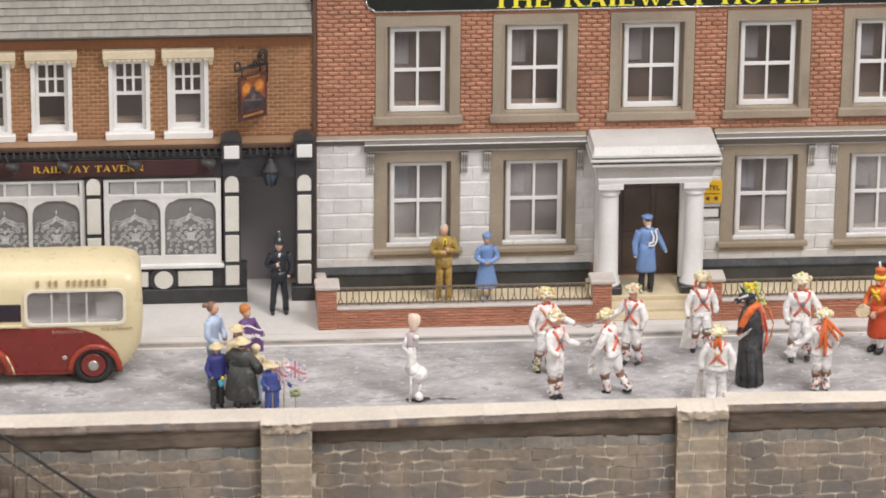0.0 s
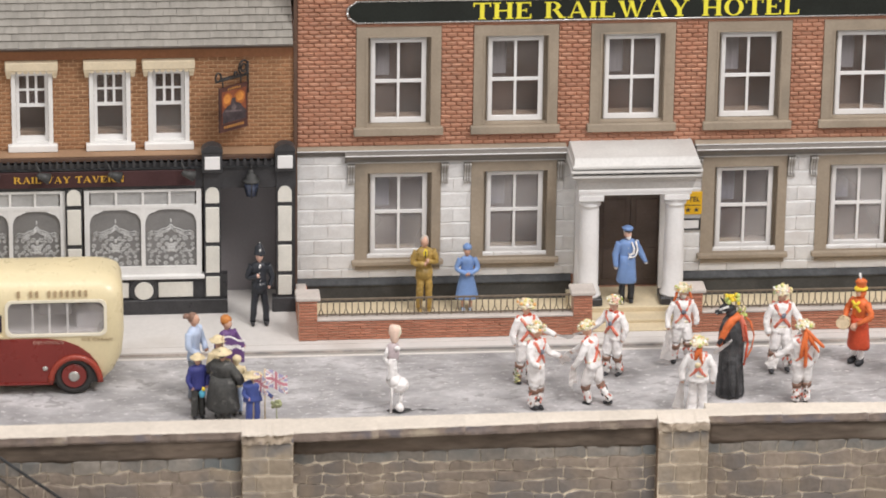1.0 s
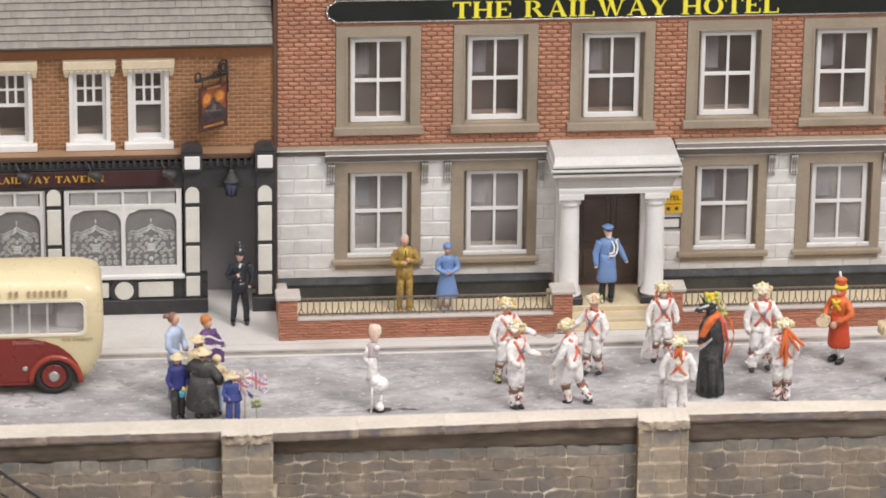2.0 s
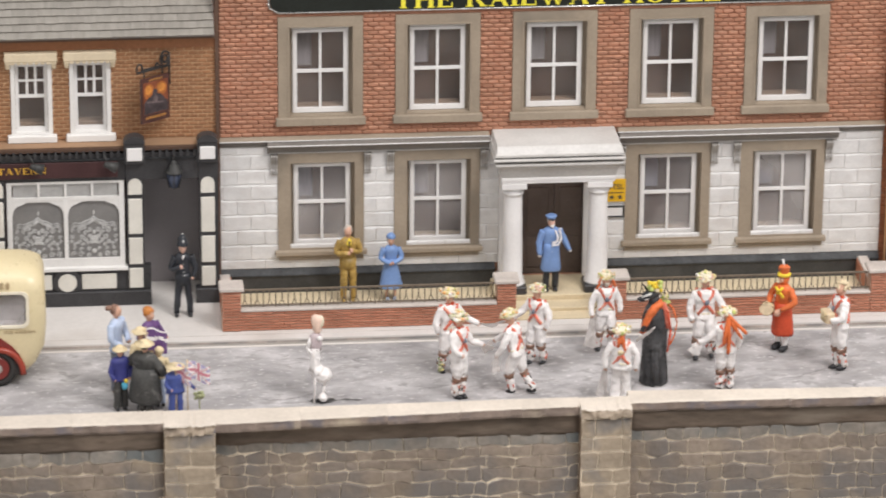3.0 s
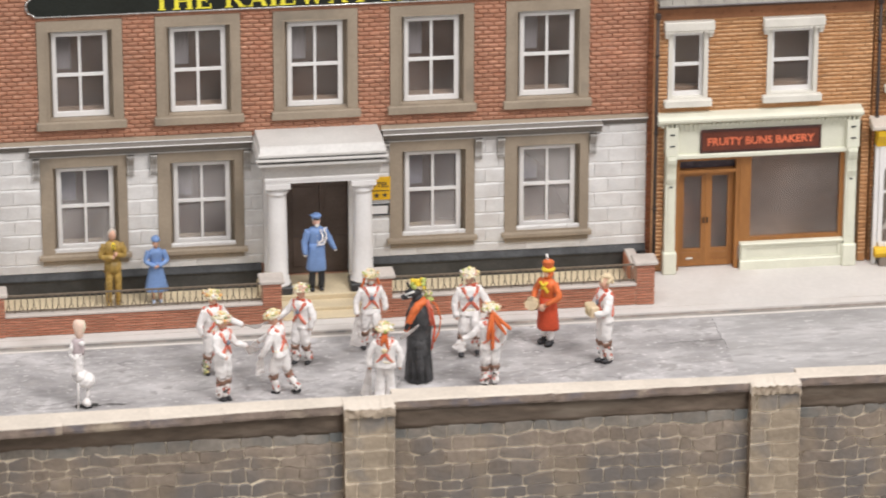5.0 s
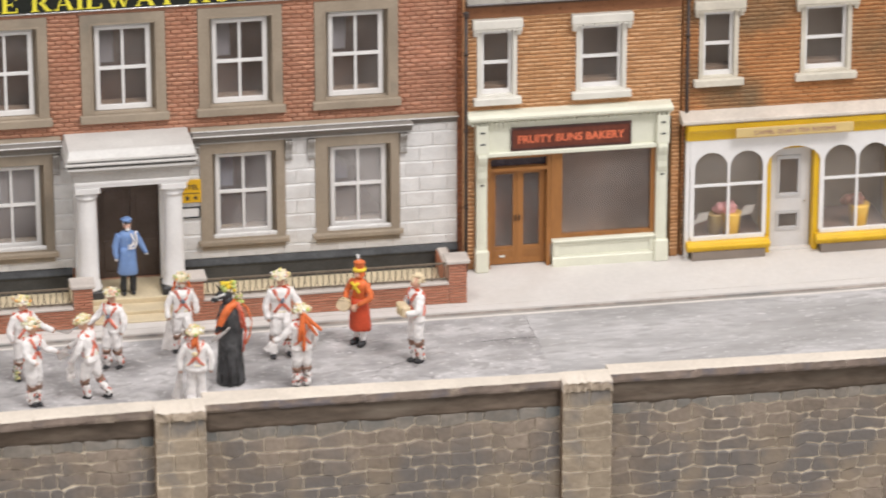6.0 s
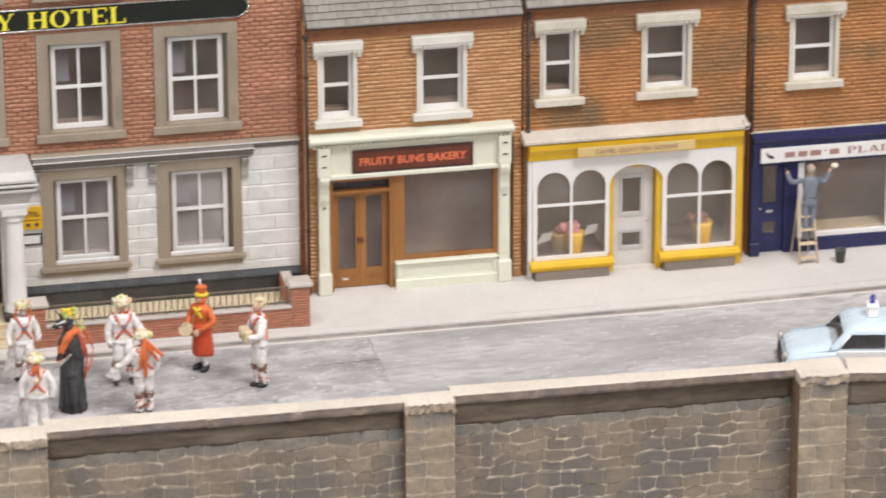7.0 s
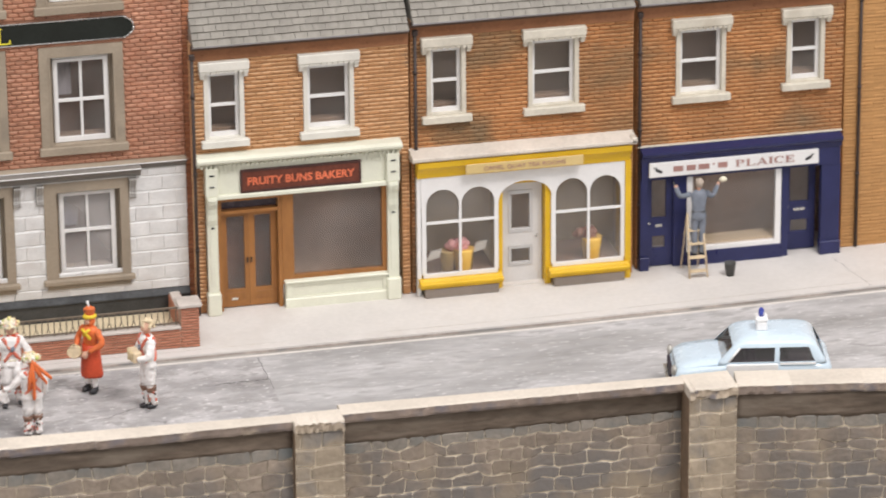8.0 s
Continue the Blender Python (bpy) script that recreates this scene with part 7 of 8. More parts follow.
    tan_hair=material("figure_tan_hair", (0.40, 0.33, 0.27), 0.6, 0.15),
    lilac=material("figure_lilac", (0.52, 0.44, 0.45), 0.5, 0.15, 5.0, 20),
    pink=material("figure_pink", (0.74, 0.47, 0.37), 0.5, 0.08),
    pale_face=material("figure_pale_face", (0.78, 0.58, 0.47), 0.5, 0.12, 7.0),
    cream=material("figure_cream", (0.76, 0.70, 0.54), 0.6, 0.12, 8.0),
    moss=material("figure_moss", (0.34, 0.36, 0.20), 0.6, 0.2, 8.0),
    green=material("figure_green", (0.45, 0.52, 0.16), 0.6, 0.2, 8.0),
    pale_flower=material("figure_pale_yellow", (0.76, 0.66, 0.28), 0.6, 0.15, 8.0),
    apricot=material("figure_apricot", (0.78, 0.42, 0.16), 0.6, 0.15, 8.0),
    fair=material("figure_fair_hair", (0.66, 0.54, 0.36), 0.6, 0.15, 10.0),
    ginger=material("figure_ginger", (0.52, 0.20, 0.05), 0.6, 0.2, 10.0),
    brown=material("figure_brown", (0.24, 0.14, 0.10), 0.6, 0.2, 10.0),
    pale_blue=material("figure_pale_blue", (0.47, 0.55, 0.70), 0.5, 0.1, 5.0),
    navy=material("figure_navy", (0.045, 0.05, 0.20), 0.5, 0.15, 5.0),
    royal=material("figure_royal_blue", (0.07, 0.10, 0.31), 0.5, 0.15, 5.0),
    purple=material("figure_purple", (0.14, 0.07, 0.20), 0.5, 0.2, 5.0),
    grey=material("figure_grey_blue", (0.185, 0.205, 0.245), 0.55, 0.12, 5.0),
    turquoise=material("figure_turquoise", (0.10, 0.40, 0.55), 0.5, 0.15, 5.0),
    wood=material("plain_wood", (0.64, 0.51, 0.34), 0.6, 0.15, 4.0),
)
SLOTS = list(P)
IX = {k: i for i, k in enumerate(SLOTS)}


class Doll:
    """Gathers one figure in its own space, facing -y, 1.75 high, and sets it down as a single mesh."""

    def __init__(self, top="white", legs="white", shoe="black", skin="flesh", hand=None):
        self.bm = bmesh.new()
        self.top, self.low, self.shoe, self.skin, self.hand = top, legs, shoe, skin, hand or skin

    def t(self, a, b, r0, r1, c, n=9):
        tube(self.bm, a, b, r0, r1, n, IX[c])
        ball(self.bm, b, r1 * 0.99, 8, 5, IX[c])
        return self

    def b(self, c, r, col, n=9, rows=6):
        ball(self.bm, c, r, n, rows, IX[col])
        return self

    def l(self, prof, col, squash=0.65, x=0.0, y=0.0, n=14):
        lathe(self.bm, prof, x, y, n, IX[col], squash)
        return self

    def limb(self, pts, radii, col, n=10):
        """A limb through its joints, drawn as one smooth run."""
        pts = [Vector(p) for p in pts]
        fine, rs = [], []
        for k in range(len(pts) - 1):
            p0, p1, p2, p3 = pts[max(k - 1, 0)], pts[k], pts[k + 1], pts[min(k + 2, len(pts) - 1)]
            for q in range(4):
                u = q / 4
                fine.append(0.5 * ((2 * p1) + (p2 - p0) * u + (2 * p0 - 5 * p1 + 4 * p2 - p3) * u * u + (3 * p1 - p0 - 3 * p2 + p3) * u ** 3))
                rs.append(radii[k] + (radii[k + 1] - radii[k]) * u)
        fine.append(pts[-1])
        rs.append(radii[-1])
        sweep(self.bm, fine, rs, n, IX[col])
        return self

    def legs(self, spread=0.1, thick=0.085, flare=0.06, left=None, right=None, pads=False):
        for s, foot in ((-1, left), (1, right)):
            fx, fy, fz = foot or (s * spread, 0.0, 0.0)
            hip = Vector((s * 0.07, 0, 0.90))
            knee = Vector(((hip.x + fx) / 2 + s * 0.012, fy / 2 - 0.03 - 0.3 * abs(fy) - fz * 0.4, (0.86 + fz) / 2 + 0.06))
            ankle = Vector((fx, fy + 0.01, fz + 0.07))
            if pads:
                self.limb((hip, hip.lerp(knee, 0.5), knee), (thick * 1.25, thick * 1.22, thick * 0.9), self.low)
                self.limb((knee, knee.lerp(ankle, 0.5), ankle), (flare * 0.95, flare, flare * 0.85), self.low)
            else:
                self.limb((hip, knee, ankle), (thick * 1.12, thick * 0.92, flare), self.low)
            if pads:
                m, e = knee.lerp(ankle, 0.10), knee.lerp(ankle, 0.92)
                self.t(m, m.lerp(e, 0.16), flare + 0.03, flare + 0.022, "brown", 9)
                rng = random.Random(int(100 * fx) + 5)
                for q in range(22):
                    c, a = m.lerp(e, rng.uniform(0.15, 0.98)), rng.uniform(0, math.tau)
                    self.b(c + Vector((math.cos(a), math.sin(a), 0)) * (flare + 0.002), (0.022, 0.022, 0.032), ("brown", "sash", "white", "coal", "sash", "white")[q % 6], 5, 4)
            self.b((fx, fy - 0.05, fz + 0.04), (0.05, 0.115, 0.045), self.shoe)
        return self

    def torso(self, wide=1.0, belly=0.0):
        w = wide
        return self.l([(0.10 * w, 0.80), (0.185 * w, 0.83), (0.18 * w, 0.90), (0.155 * w + belly, 1.03), (0.165 * w, 1.16), (0.19 * w, 1.28), (0.195 * w, 1.36), (0.15 * w, 1.43), (0.06, 1.48)], self.top, 0.62, n=16)

    def arm(self, s, elbow, hand, thick=0.062):
        sh = Vector((s * 0.165, 0, 1.385))
        self.limb((sh, elbow, hand), (thick * 1.25, thick * 1.05, thick * 0.78), self.top)
        self.b(hand, (0.042, 0.042, 0.05), self.hand, 8, 5)
        return self

    def head(self, hair=None, z=1.60):
        self.t((0, 0, 1.45), (0, 0, z - 0.06), 0.05, 0.05, self.skin)
        self.b((0, -0.01, z), (0.082, 0.098, 0.118), self.skin, 12, 8)
        if hair:
            self.b((0, 0.02, z + 0.03), (0.094, 0.10, 0.105), hair, 12, 8)
        return self

    def straw_hat(self, flowers=True, z=1.68, brim=0.155, seed=0):
        if not flowers:
            return self.l([(brim * 0.9, z - 0.03), (brim, z - 0.02), (brim * 0.97, z), (0.115, z + 0.02), (0.105, z + 0.075), (0.07, z + 0.095), (0.02, z + 0.10)], "straw", 1.0, n=18)
        brim *= 1.08
        self.l([(brim * 0.94, z - 0.022), (brim, z - 0.012), (brim * 0.96, z + 0.008), (0.112, z + 0.02), (0.106, z + 0.085), (0.085, z + 0.108), (0.03, z + 0.115)], "cream", 1.0, n=18)
        rng = random.Random(seed)
        for q in range(90):
            a = q * 2.4
            c = rng.choice(("straw", "cream", "cream", "pale_flower", "white", "pale_flower", "straw", "moss", "cream", "pink", "green", "apricot"))
            r, lift = (rng.uniform(0.11, 0.185), rng.uniform(-0.03, 0.07)) if q % 3 else (rng.uniform(0.0, 0.10), rng.uniform(0.085, 0.115))
            self.b((r * math.cos(a), r * math.sin(a), z + lift), rng.uniform(0.018, 0.036), c, 6, 4)
        return self

    def curls(self):
        rng = random.Random(3)
        for q in range(46):
            a, e = q * 2.4, rng.uniform(-0.1, 1.5)
            self.b((0.10 * math.cos(a) * math.cos(e), 0.02 + 0.11 * math.sin(a) * math.cos(e), 1.62 + 0.12 * math.sin(e)), rng.uniform(0.028, 0.042), "fair", 6, 4)
        return self.b((0, -0.075, 1.59), (0.06, 0.045, 0.08), self.skin, 9, 6)

    def sash(self, col="orange"):
        for y in (-0.118, 0.118):
            for s in (-1, 1):
                pts = [(s * 0.15, y * 0.45, 1.435), (s * 0.115, y * 0.85, 1.36), (s * 0.03, y, 1.22), (-s * 0.07, y * 0.98, 1.08), (-s * 0.15, y * 0.62, 0.96)]
                self.limb(pts, (0.034, 0.036, 0.034, 0.032, 0.03), col, 7)
        return self

    def cloth(self, at, to, w=0.22, col="white"):
        """A waved handkerchief hanging from at towards to."""
        a, b = Vector(at), Vector(to)
        d = (b - a)
        side = d.cross(Vector((0.2, 0.6, 0.9))).normalized() * w
        rows = [[self.bm.verts.new(a + d * u + side * (v - 0.5) * (0.3 + u) + Vector((0, 0.03 * math.sin(5 * u + 3 * v), 0.02 * math.sin(7 * v)))) for v in (0, 0.33, 0.67, 1)] for u in (0, 0.35, 0.7, 1)]
        got = []
        for p, q in zip(rows, rows[1:]):
            for k in range(3):
                f = self.bm.faces.new((p[k], p[k + 1], q[k + 1], q[k]))
                f.material_index = IX[col]
                got.append(f)
        bmesh.ops.solidify(self.bm, geom=got, thickness=0.012)
        return self

    def done(self, name, label, x, y, z, high, turn=0.0, lean=0.0, group=""):
        for v in self.bm.verts:
            v.co += noise.noise_vector(v.co * 11 + Vector((x, y, 0))) * 0.018 + noise.noise_vector(v.co * 26) * 0.013
        top = max(v.co.z for v in self.bm.verts)
        low = min(v.co.z for v in self.bm.verts)
        s = high / (top - low)
        m = Matrix.Translation((x, y, z)) @ Matrix.Rotation(radians(turn), 4, "Z") @ Matrix.Rotation(radians(lean), 4, "X") @ Matrix.Diagonal((s, s, s, 1)) @ Matrix.Translation((0, 0, -low))
        bmesh.ops.transform(self.bm, matrix=m, verts=self.bm.verts)
        used = sorted({f.material_index for f in self.bm.faces})
        for f in self.bm.faces:
            f.material_index = used.index(f.material_index)
        ob = part(name, self.bm, [P[SLOTS[i]] for i in used], origin=(x, y, z))
        return tagged(ob, label, "figurine", group)


R = -0.12
# constable
d = Doll("police", "police", "black", "pink").legs(0.15, 0.08, 0.064).torso(0.98).arm(-1, (-0.26, -0.02, 1.12), (-0.06, -0.17, 1.20)).arm(1, (0.27, -0.02, 1.12), (0.20, -0.10, 0.92)).head()
d.l([(0.17, 0.72), (0.185, 0.85), (0.17, 1.0)], "police").l([(0.13, 1.65), (0.13, 1.67), (0.105, 1.70), (0.09, 1.80), (0.05, 1.87), (0.015, 1.90)], "police", 1.1).b((0, 0, 1.91), 0.018, "silver", 6, 4).b((0, -0.10, 1.76), (0.03, 0.02, 0.04), "silver")
d.b((0, -0.115, 1.40), (0.028, 0.03, 0.05), "white")
for q in range(4):
    d.b((0, -0.125, 1.24 - 0.09 * q), 0.014, "silver", 6, 4)
d.done("police_figurine", "small painted figurine in a black uniform and helmet", -0.80, -1.09, 0.0, 1.74, 4)
# man in mustard suit and lady in blue on the terrace
d = Doll("mustard", "mustard", "mustard").legs(0.10, 0.085, 0.065).torso(1.0).arm(-1, (-0.25, -0.02, 1.14), (-0.02, -0.19, 1.16)).arm(1, (0.25, -0.02, 1.14), (0.04, -0.18, 1.22)).head("grey_hair")
d.l([(0.185, 0.76), (0.19, 0.86), (0.17, 1.0)], "mustard").b((0, -0.115, 1.37), (0.045, 0.03, 0.10), "yellow").t((0, -0.145, 1.43), (0, -0.145, 1.28), 0.012, 0.016, "black", 6)
d.done("suited_figurine", "small painted figurine in a mustard suit", 2.47, -0.66, 0.02, 1.62, 6)
d = Doll("blue", "flesh", "pale_blue").legs(0.09, 0.05, 0.045).torso(0.95).arm(-1, (-0.26, -0.04, 1.14), (-0.04, -0.19, 1.04)).arm(1, (0.26, -0.04, 1.14), (0.04, -0.19, 1.04)).head("grey_hair")
d.l([(0.31, 0.34), (0.30, 0.38), (0.22, 0.75), (0.155, 1.02), (0.16, 1.1)], "blue", 0.75).l([(0.11, 1.66), (0.12, 1.69), (0.10, 1.75), (0.05, 1.79)], "blue", 1.0)
d.done("lady_figurine", "small painted figurine in a blue coat and bonnet", 3.32, -0.62, 0.02, 1.42, 2)
# doorman
d = Doll("blue", "police", "black", hand="white").legs(0.10, 0.08, 0.07).torso(1.04).arm(-1, (-0.25, 0.0, 1.12), (-0.25, -0.06, 0.84), 0.064).arm(1, (0.29, 0.0, 1.14), (0.40, -0.06, 0.92), 0.064).head("grey_hair").b((0, -0.06, 1.59), (0.07, 0.06, 0.085), "pink", 9, 6).b((0.01, -0.075, 1.52), (0.055, 0.05, 0.05), "white", 9, 6)
d.l([(0.215, 0.48), (0.22, 0.52), (0.18, 0.95), (0.17, 1.1)], "blue", 0.8).l([(0.10, 1.655), (0.10, 1.68), (0.125, 1.715), (0.12, 1.73), (0.05, 1.745)], "blue", 1.05).b((0, -0.10, 1.665), (0.075, 0.06, 0.012), "black")
for pts in (((0.05, -0.14, 1.42), (0.11, -0.16, 1.30), (0.10, -0.165, 1.18), (0.0, -0.16, 1.15)), ((0.16, -0.09, 1.43), (0.19, -0.13, 1.28), (0.13, -0.165, 1.12), (0.01, -0.165, 1.11)), ((0.17, -0.05, 1.42), (0.20, -0.02, 1.41), (0.22, 0.0, 1.38))):
    d.limb(pts, [0.02] * len(pts), "white", 6)
for q in range(4):
    d.b((0, -0.145, 1.30 - 0.12 * q), 0.012, "silver", 6, 4)
d.done("doorman_figurine", "small painted figurine in a long blue coat", 6.47, -0.84, 0.2, 1.62, 4)
# lone white figure with a rod
d = Doll("white", "white", "white", "pink", "lilac")
d.l([(0.04, 1.40), (0.07, 1.45), (0.09, 1.53), (0.112, 1.64), (0.09, 1.73), (0.03, 1.77)], "pale_face", 0.8, x=-0.02).b((0.03, 0.03, 1.62), (0.10, 0.09, 0.13), "cream")
d.l([(0.06, 1.40), (0.11, 1.34), (0.13, 1.25), (0.12, 1.14), (0.10, 1.05)], "lilac", 0.7, x=-0.04).l([(0.10, 1.10), (0.085, 0.95), (0.095, 0.78), (0.13, 0.62)], "white", 0.8, x=-0.05)
d.b((0.08, 0.02, 0.53), (0.19, 0.17, 0.16), "white").b((-0.01, 0, 0.62), (0.15, 0.13, 0.15), "white").t((0.14, 0, 0.44), (0.12, 0, 0.32), 0.05, 0.035, "white").t((0.12, 0, 0.32), (0.11, 0.0, 0.14), 0.035, 0.035, "white").b((0.09, -0.04, 0.09), (0.09, 0.11, 0.09), "white")
d.t((-0.05, -0.06, 0.66), (-0.075, -0.08, 0.01), 0.028, 0.026, "white", 6).t((-0.12, 0, 1.30), (-0.20, -0.05, 1.12), 0.04, 0.035, "white").t((-0.20, -0.05, 1.12), (-0.13, -0.10, 1.00), 0.035, 0.03, "white").b((0.03, -0.10, 1.33), (0.06, 0.04, 0.05), "white").b((0.08, -0.02, 0.02), (0.13, 0.11, 0.02), "black").b((0.20, 0.04, 0.012), (0.12, 0.05, 0.012), "coal").b((-0.06, 0.02, 0.012), (0.10, 0.05, 0.012), "coal")
d.done("white_figurine", "small whitish figurine leaning on a thin rod", 1.55, -5.2, R, 1.79, 0)


def dancer(x, y, high, turn, arms, legs=(None, None), hat=0, flare=0.075, bib="grey", hankies=(), extra=None, wide=1.0, lean=0.0, curls=False, name="dancer_figurine", label="small painted figurine in white with orange sashes and flowered hat"):
    d = Doll("white", "white", "black", hand="flesh").legs(0.108, 0.102, flare * 0.98, legs[0], legs[1], pads=flare < 0.09).torso(1.08 * wide).head().sash("sash")
    d.curls() if curls else d.straw_hat(True, seed=hat)
    for s, (e, h) in zip((-1, 1), arms):
        d.arm(s, e, h, 0.067)
    for a, b in hankies:
        d.cloth(a, b)
    d.b((0, -0.15, 1.22), (0.055, 0.03, 0.055), bib, 8, 5)
    d.l([(0.172 * wide, 0.955), (0.176 * wide, 0.975), (0.170 * wide, 0.995)], "cream", 0.66)
    d.t((-0.08, -0.02, 1.44), (0.08, -0.02, 1.44), 0.05, 0.05, "red", 8)
    if extra:
        extra(d)
    return d.done(name, label, x, y, R, high, turn, lean, group="dancing figurines")


def moss_foot(d):
    for q in range(14):
        d.b((-0.13 + 0.03 * (q % 3 - 1), 0.06 - 0.03 * (q % 2), 0.05 + 0.022 * q), (0.05, 0.05, 0.03), ("moss", "pale_flower", "brown")[q % 3], 6, 4)


def neck_ribbon(d):
    for pts in (((0.0, 0.12, 1.60), (-0.03, 0.15, 1.46), (-0.08, 0.15, 1.28)), ((0.0, 0.12, 1.60), (0.05, 0.15, 1.46), (0.07, 0.15, 1.36))):
        d.limb(pts, (0.05, 0.045, 0.025), "orange", 7)
    d.b((0.02, 0.15, 1.24), (0.06, 0.03, 0.06), "straw", 8, 5)


def beard(d):
    d.b((0, -0.08, 1.54), (0.06, 0.05, 0.055), "grey_hair", 9, 6)
    for x in (-1, 1):
        d.limb([(x * 0.10, -0.02, 1.68), (x * 0.16, -0.04, 1.56), (x * 0.19, -0.02, 1.44)], [0.03, 0.026, 0.02], "orange", 6)


dancer(4.20, -5.25, 1.82, 48, (((-0.24, -0.06, 1.10), (-0.16, -0.20, 0.98)), ((0.30, -0.06, 1.12), (0.50, -0.20, 1.0))), hat=1, hankies=(((0.50, -0.20, 1.0), (0.70, -0.24, 0.80)),), legs=((-0.04, 0.04, 0), (0.06, -0.02, 0)), wide=1.1)
dancer(5.50, -5.12, 1.74, -118, (((-0.20, -0.25, 1.22), (-0.12, -0.48, 1.12)), ((0.28, -0.14, 1.12), (0.26, -0.34, 0.92))), ((-0.04, 0.16, 0.0), (0.08, -0.24, 0.04)), 2, lean=13, hankies=(((-0.12, -0.48, 1.12), (-0.12, -0.74, 0.96)), ((0.26, -0.34, 0.92), (0.26, -0.44, 0.55))), wide=1.16)
dancer(4.13, -4.0, 1.78, 30, (((-0.30, 0, 1.15), (-0.28, -0.04, 0.92)), ((0.32, -0.12, 1.15), (0.54, -0.24, 1.0))), ((-0.12, 0.10, 0.0), (0.05, -0.10, 0.05)), 3, hankies=(((0.54, -0.24, 1.0), (0.92, -0.30, 0.86)),), extra=moss_foot, wide=1.08)
dancer(5.86, -3.75, 1.70, -42, (((-0.30, -0.10, 1.16), (-0.44, -0.26, 1.0)), ((0.29, 0.02, 1.12), (0.24, -0.04, 0.88))), ((-0.08, -0.10, 0.03), (0.10, 0.12, 0)), 4, hankies=(((-0.44, -0.26, 1.0), (-0.74, -0.42, 0.86)),), wide=1.1)
dancer(7.25, -3.20, 1.68, 8, (((-0.30, 0, 1.12), (-0.32, -0.10, 0.86)), ((0.30, 0, 1.12), (0.30, -0.06, 0.88))), ((-0.15, 0.06, 0.0), (0.14, -0.04, 0.12)), 5, flare=0.085, hankies=(((-0.30, -0.12, 0.90), (-0.36, -0.14, 0.16)),), wide=1.14, extra=beard)
dancer(7.20, -5.85, 1.70, 172, (((-0.31, 0, 1.12), (-0.30, 0.02, 0.84)), ((0.31, 0, 1.12), (0.32, 0.02, 0.84))), hat=6, flare=0.13, wide=1.2, extra=neck_ribbon, hankies=(((0.30, -0.04, 0.88), (0.38, -0.02, 0.18)),))
dancer(9.10, -3.72, 1.82, 6, (((-0.29, 0, 1.12), (-0.27, -0.08, 0.84)), ((0.32, -0.06, 1.14), (0.40, -0.18, 0.98))), ((-0.17, 0.0, 0), (0.14, -0.05, 0.04)), 7, hankies=(((0.40, -0.18, 1.0), (0.22, -0.22, 0.42)),), wide=1.12)


def ribbons(d):
    for pts in (((0.02, 0.13, 1.66), (-0.12, 0.22, 1.52), (-0.34, 0.26, 1.30)), ((0.0, 0.13, 1.64), (-0.10, 0.22, 1.44), (-0.24, 0.24, 1.20)), ((0.0, 0.14, 1.62), (0.02, 0.2, 1.3), (0.01, 0.2, 0.86)), ((0.0, 0.14, 1.62), (0.08, 0.2, 1.36), (0.12, 0.2, 1.08))):
        d.limb(pts, (0.05, 0.042, 0.03), "orange", 7)


dancer(9.28, -5.28, 1.74, 188, (((-0.27, 0, 1.12), (-0.25, -0.04, 0.88)), ((0.34, -0.06, 1.14), (0.52, -0.16, 1.02))), hat=8, extra=ribbons, hankies=(((0.48, -0.14, 1.04), (0.66, -0.06, 0.84)),), wide=1.16)


def squeezebox(d):
    box(d.bm, -0.16, 0.16, -0.34, -0.18, 0.98, 1.20, 0.02, IX["wood"])
    for q in range(4):
        d.t((-0.10 + 0.06 * q, -0.345, 0.99), (-0.10 + 0.06 * q, -0.345, 1.19), 0.012, 0.012, "straw", 6)


dancer(11.62, -4.45, 1.86, -78, (((-0.26, -0.08, 1.12), (-0.14, -0.26, 1.05)), ((0.26, -0.08, 1.12), (0.14, -0.26, 1.05))), ((-0.04, -0.02, 0.0), (0.06, 0.08, 0)), 9, extra=squeezebox, wide=1.06, curls=True, name="musician_figurine", label="small painted figurine in white holding a squeezebox")

# black-robed beast with flowers and ribbons
d = Doll("black", "black", "black", "black", "white")
d.l([(0.22, 0.0), (0.235, 0.05), (0.225, 0.25), (0.205, 0.5), (0.21, 0.75), (0.225, 1.0), (0.215, 1.2), (0.17, 1.36), (0.09, 1.47)], "robe", 0.85, n=22)
for q in range(9):
    a = q * math.tau / 9
    d.t((0.14 * math.cos(a), 0.12 * math.sin(a), 1.36), (0.205 * math.cos(a + 0.3), 0.18 * math.sin(a + 0.3), 0.03), 0.035, 0.042, "robe", 7)
d.t((0.0, 0, 1.40), (-0.04, -0.02, 1.56), 0.10, 0.09, "black").b((-0.10, -0.04, 1.58), (0.15, 0.085, 0.085), "black").b((-0.24, -0.06, 1.53), (0.09, 0.06, 0.05), "black").t((-0.08, -0.10, 1.63), (-0.24, -0.12, 1.60), 0.022, 0.016, "silver", 6).t((-0.14, -0.11, 1.55), (-0.29, -0.10, 1.51), 0.014, 0.012, "silver", 6).t((-0.12, 0.05, 1.64), (-0.20, 0.08, 1.74), 0.03, 0.01, "black", 6)
rng = random.Random(4)
for q in range(26):
    d.b((-0.02 + rng.uniform(-0.10, 0.12), rng.uniform(-0.08, 0.08), 1.70 + rng.uniform(-0.03, 0.10)), rng.uniform(0.025, 0.05), "yellow" if q % 3 else "green", 6, 4)
for q in range(18):
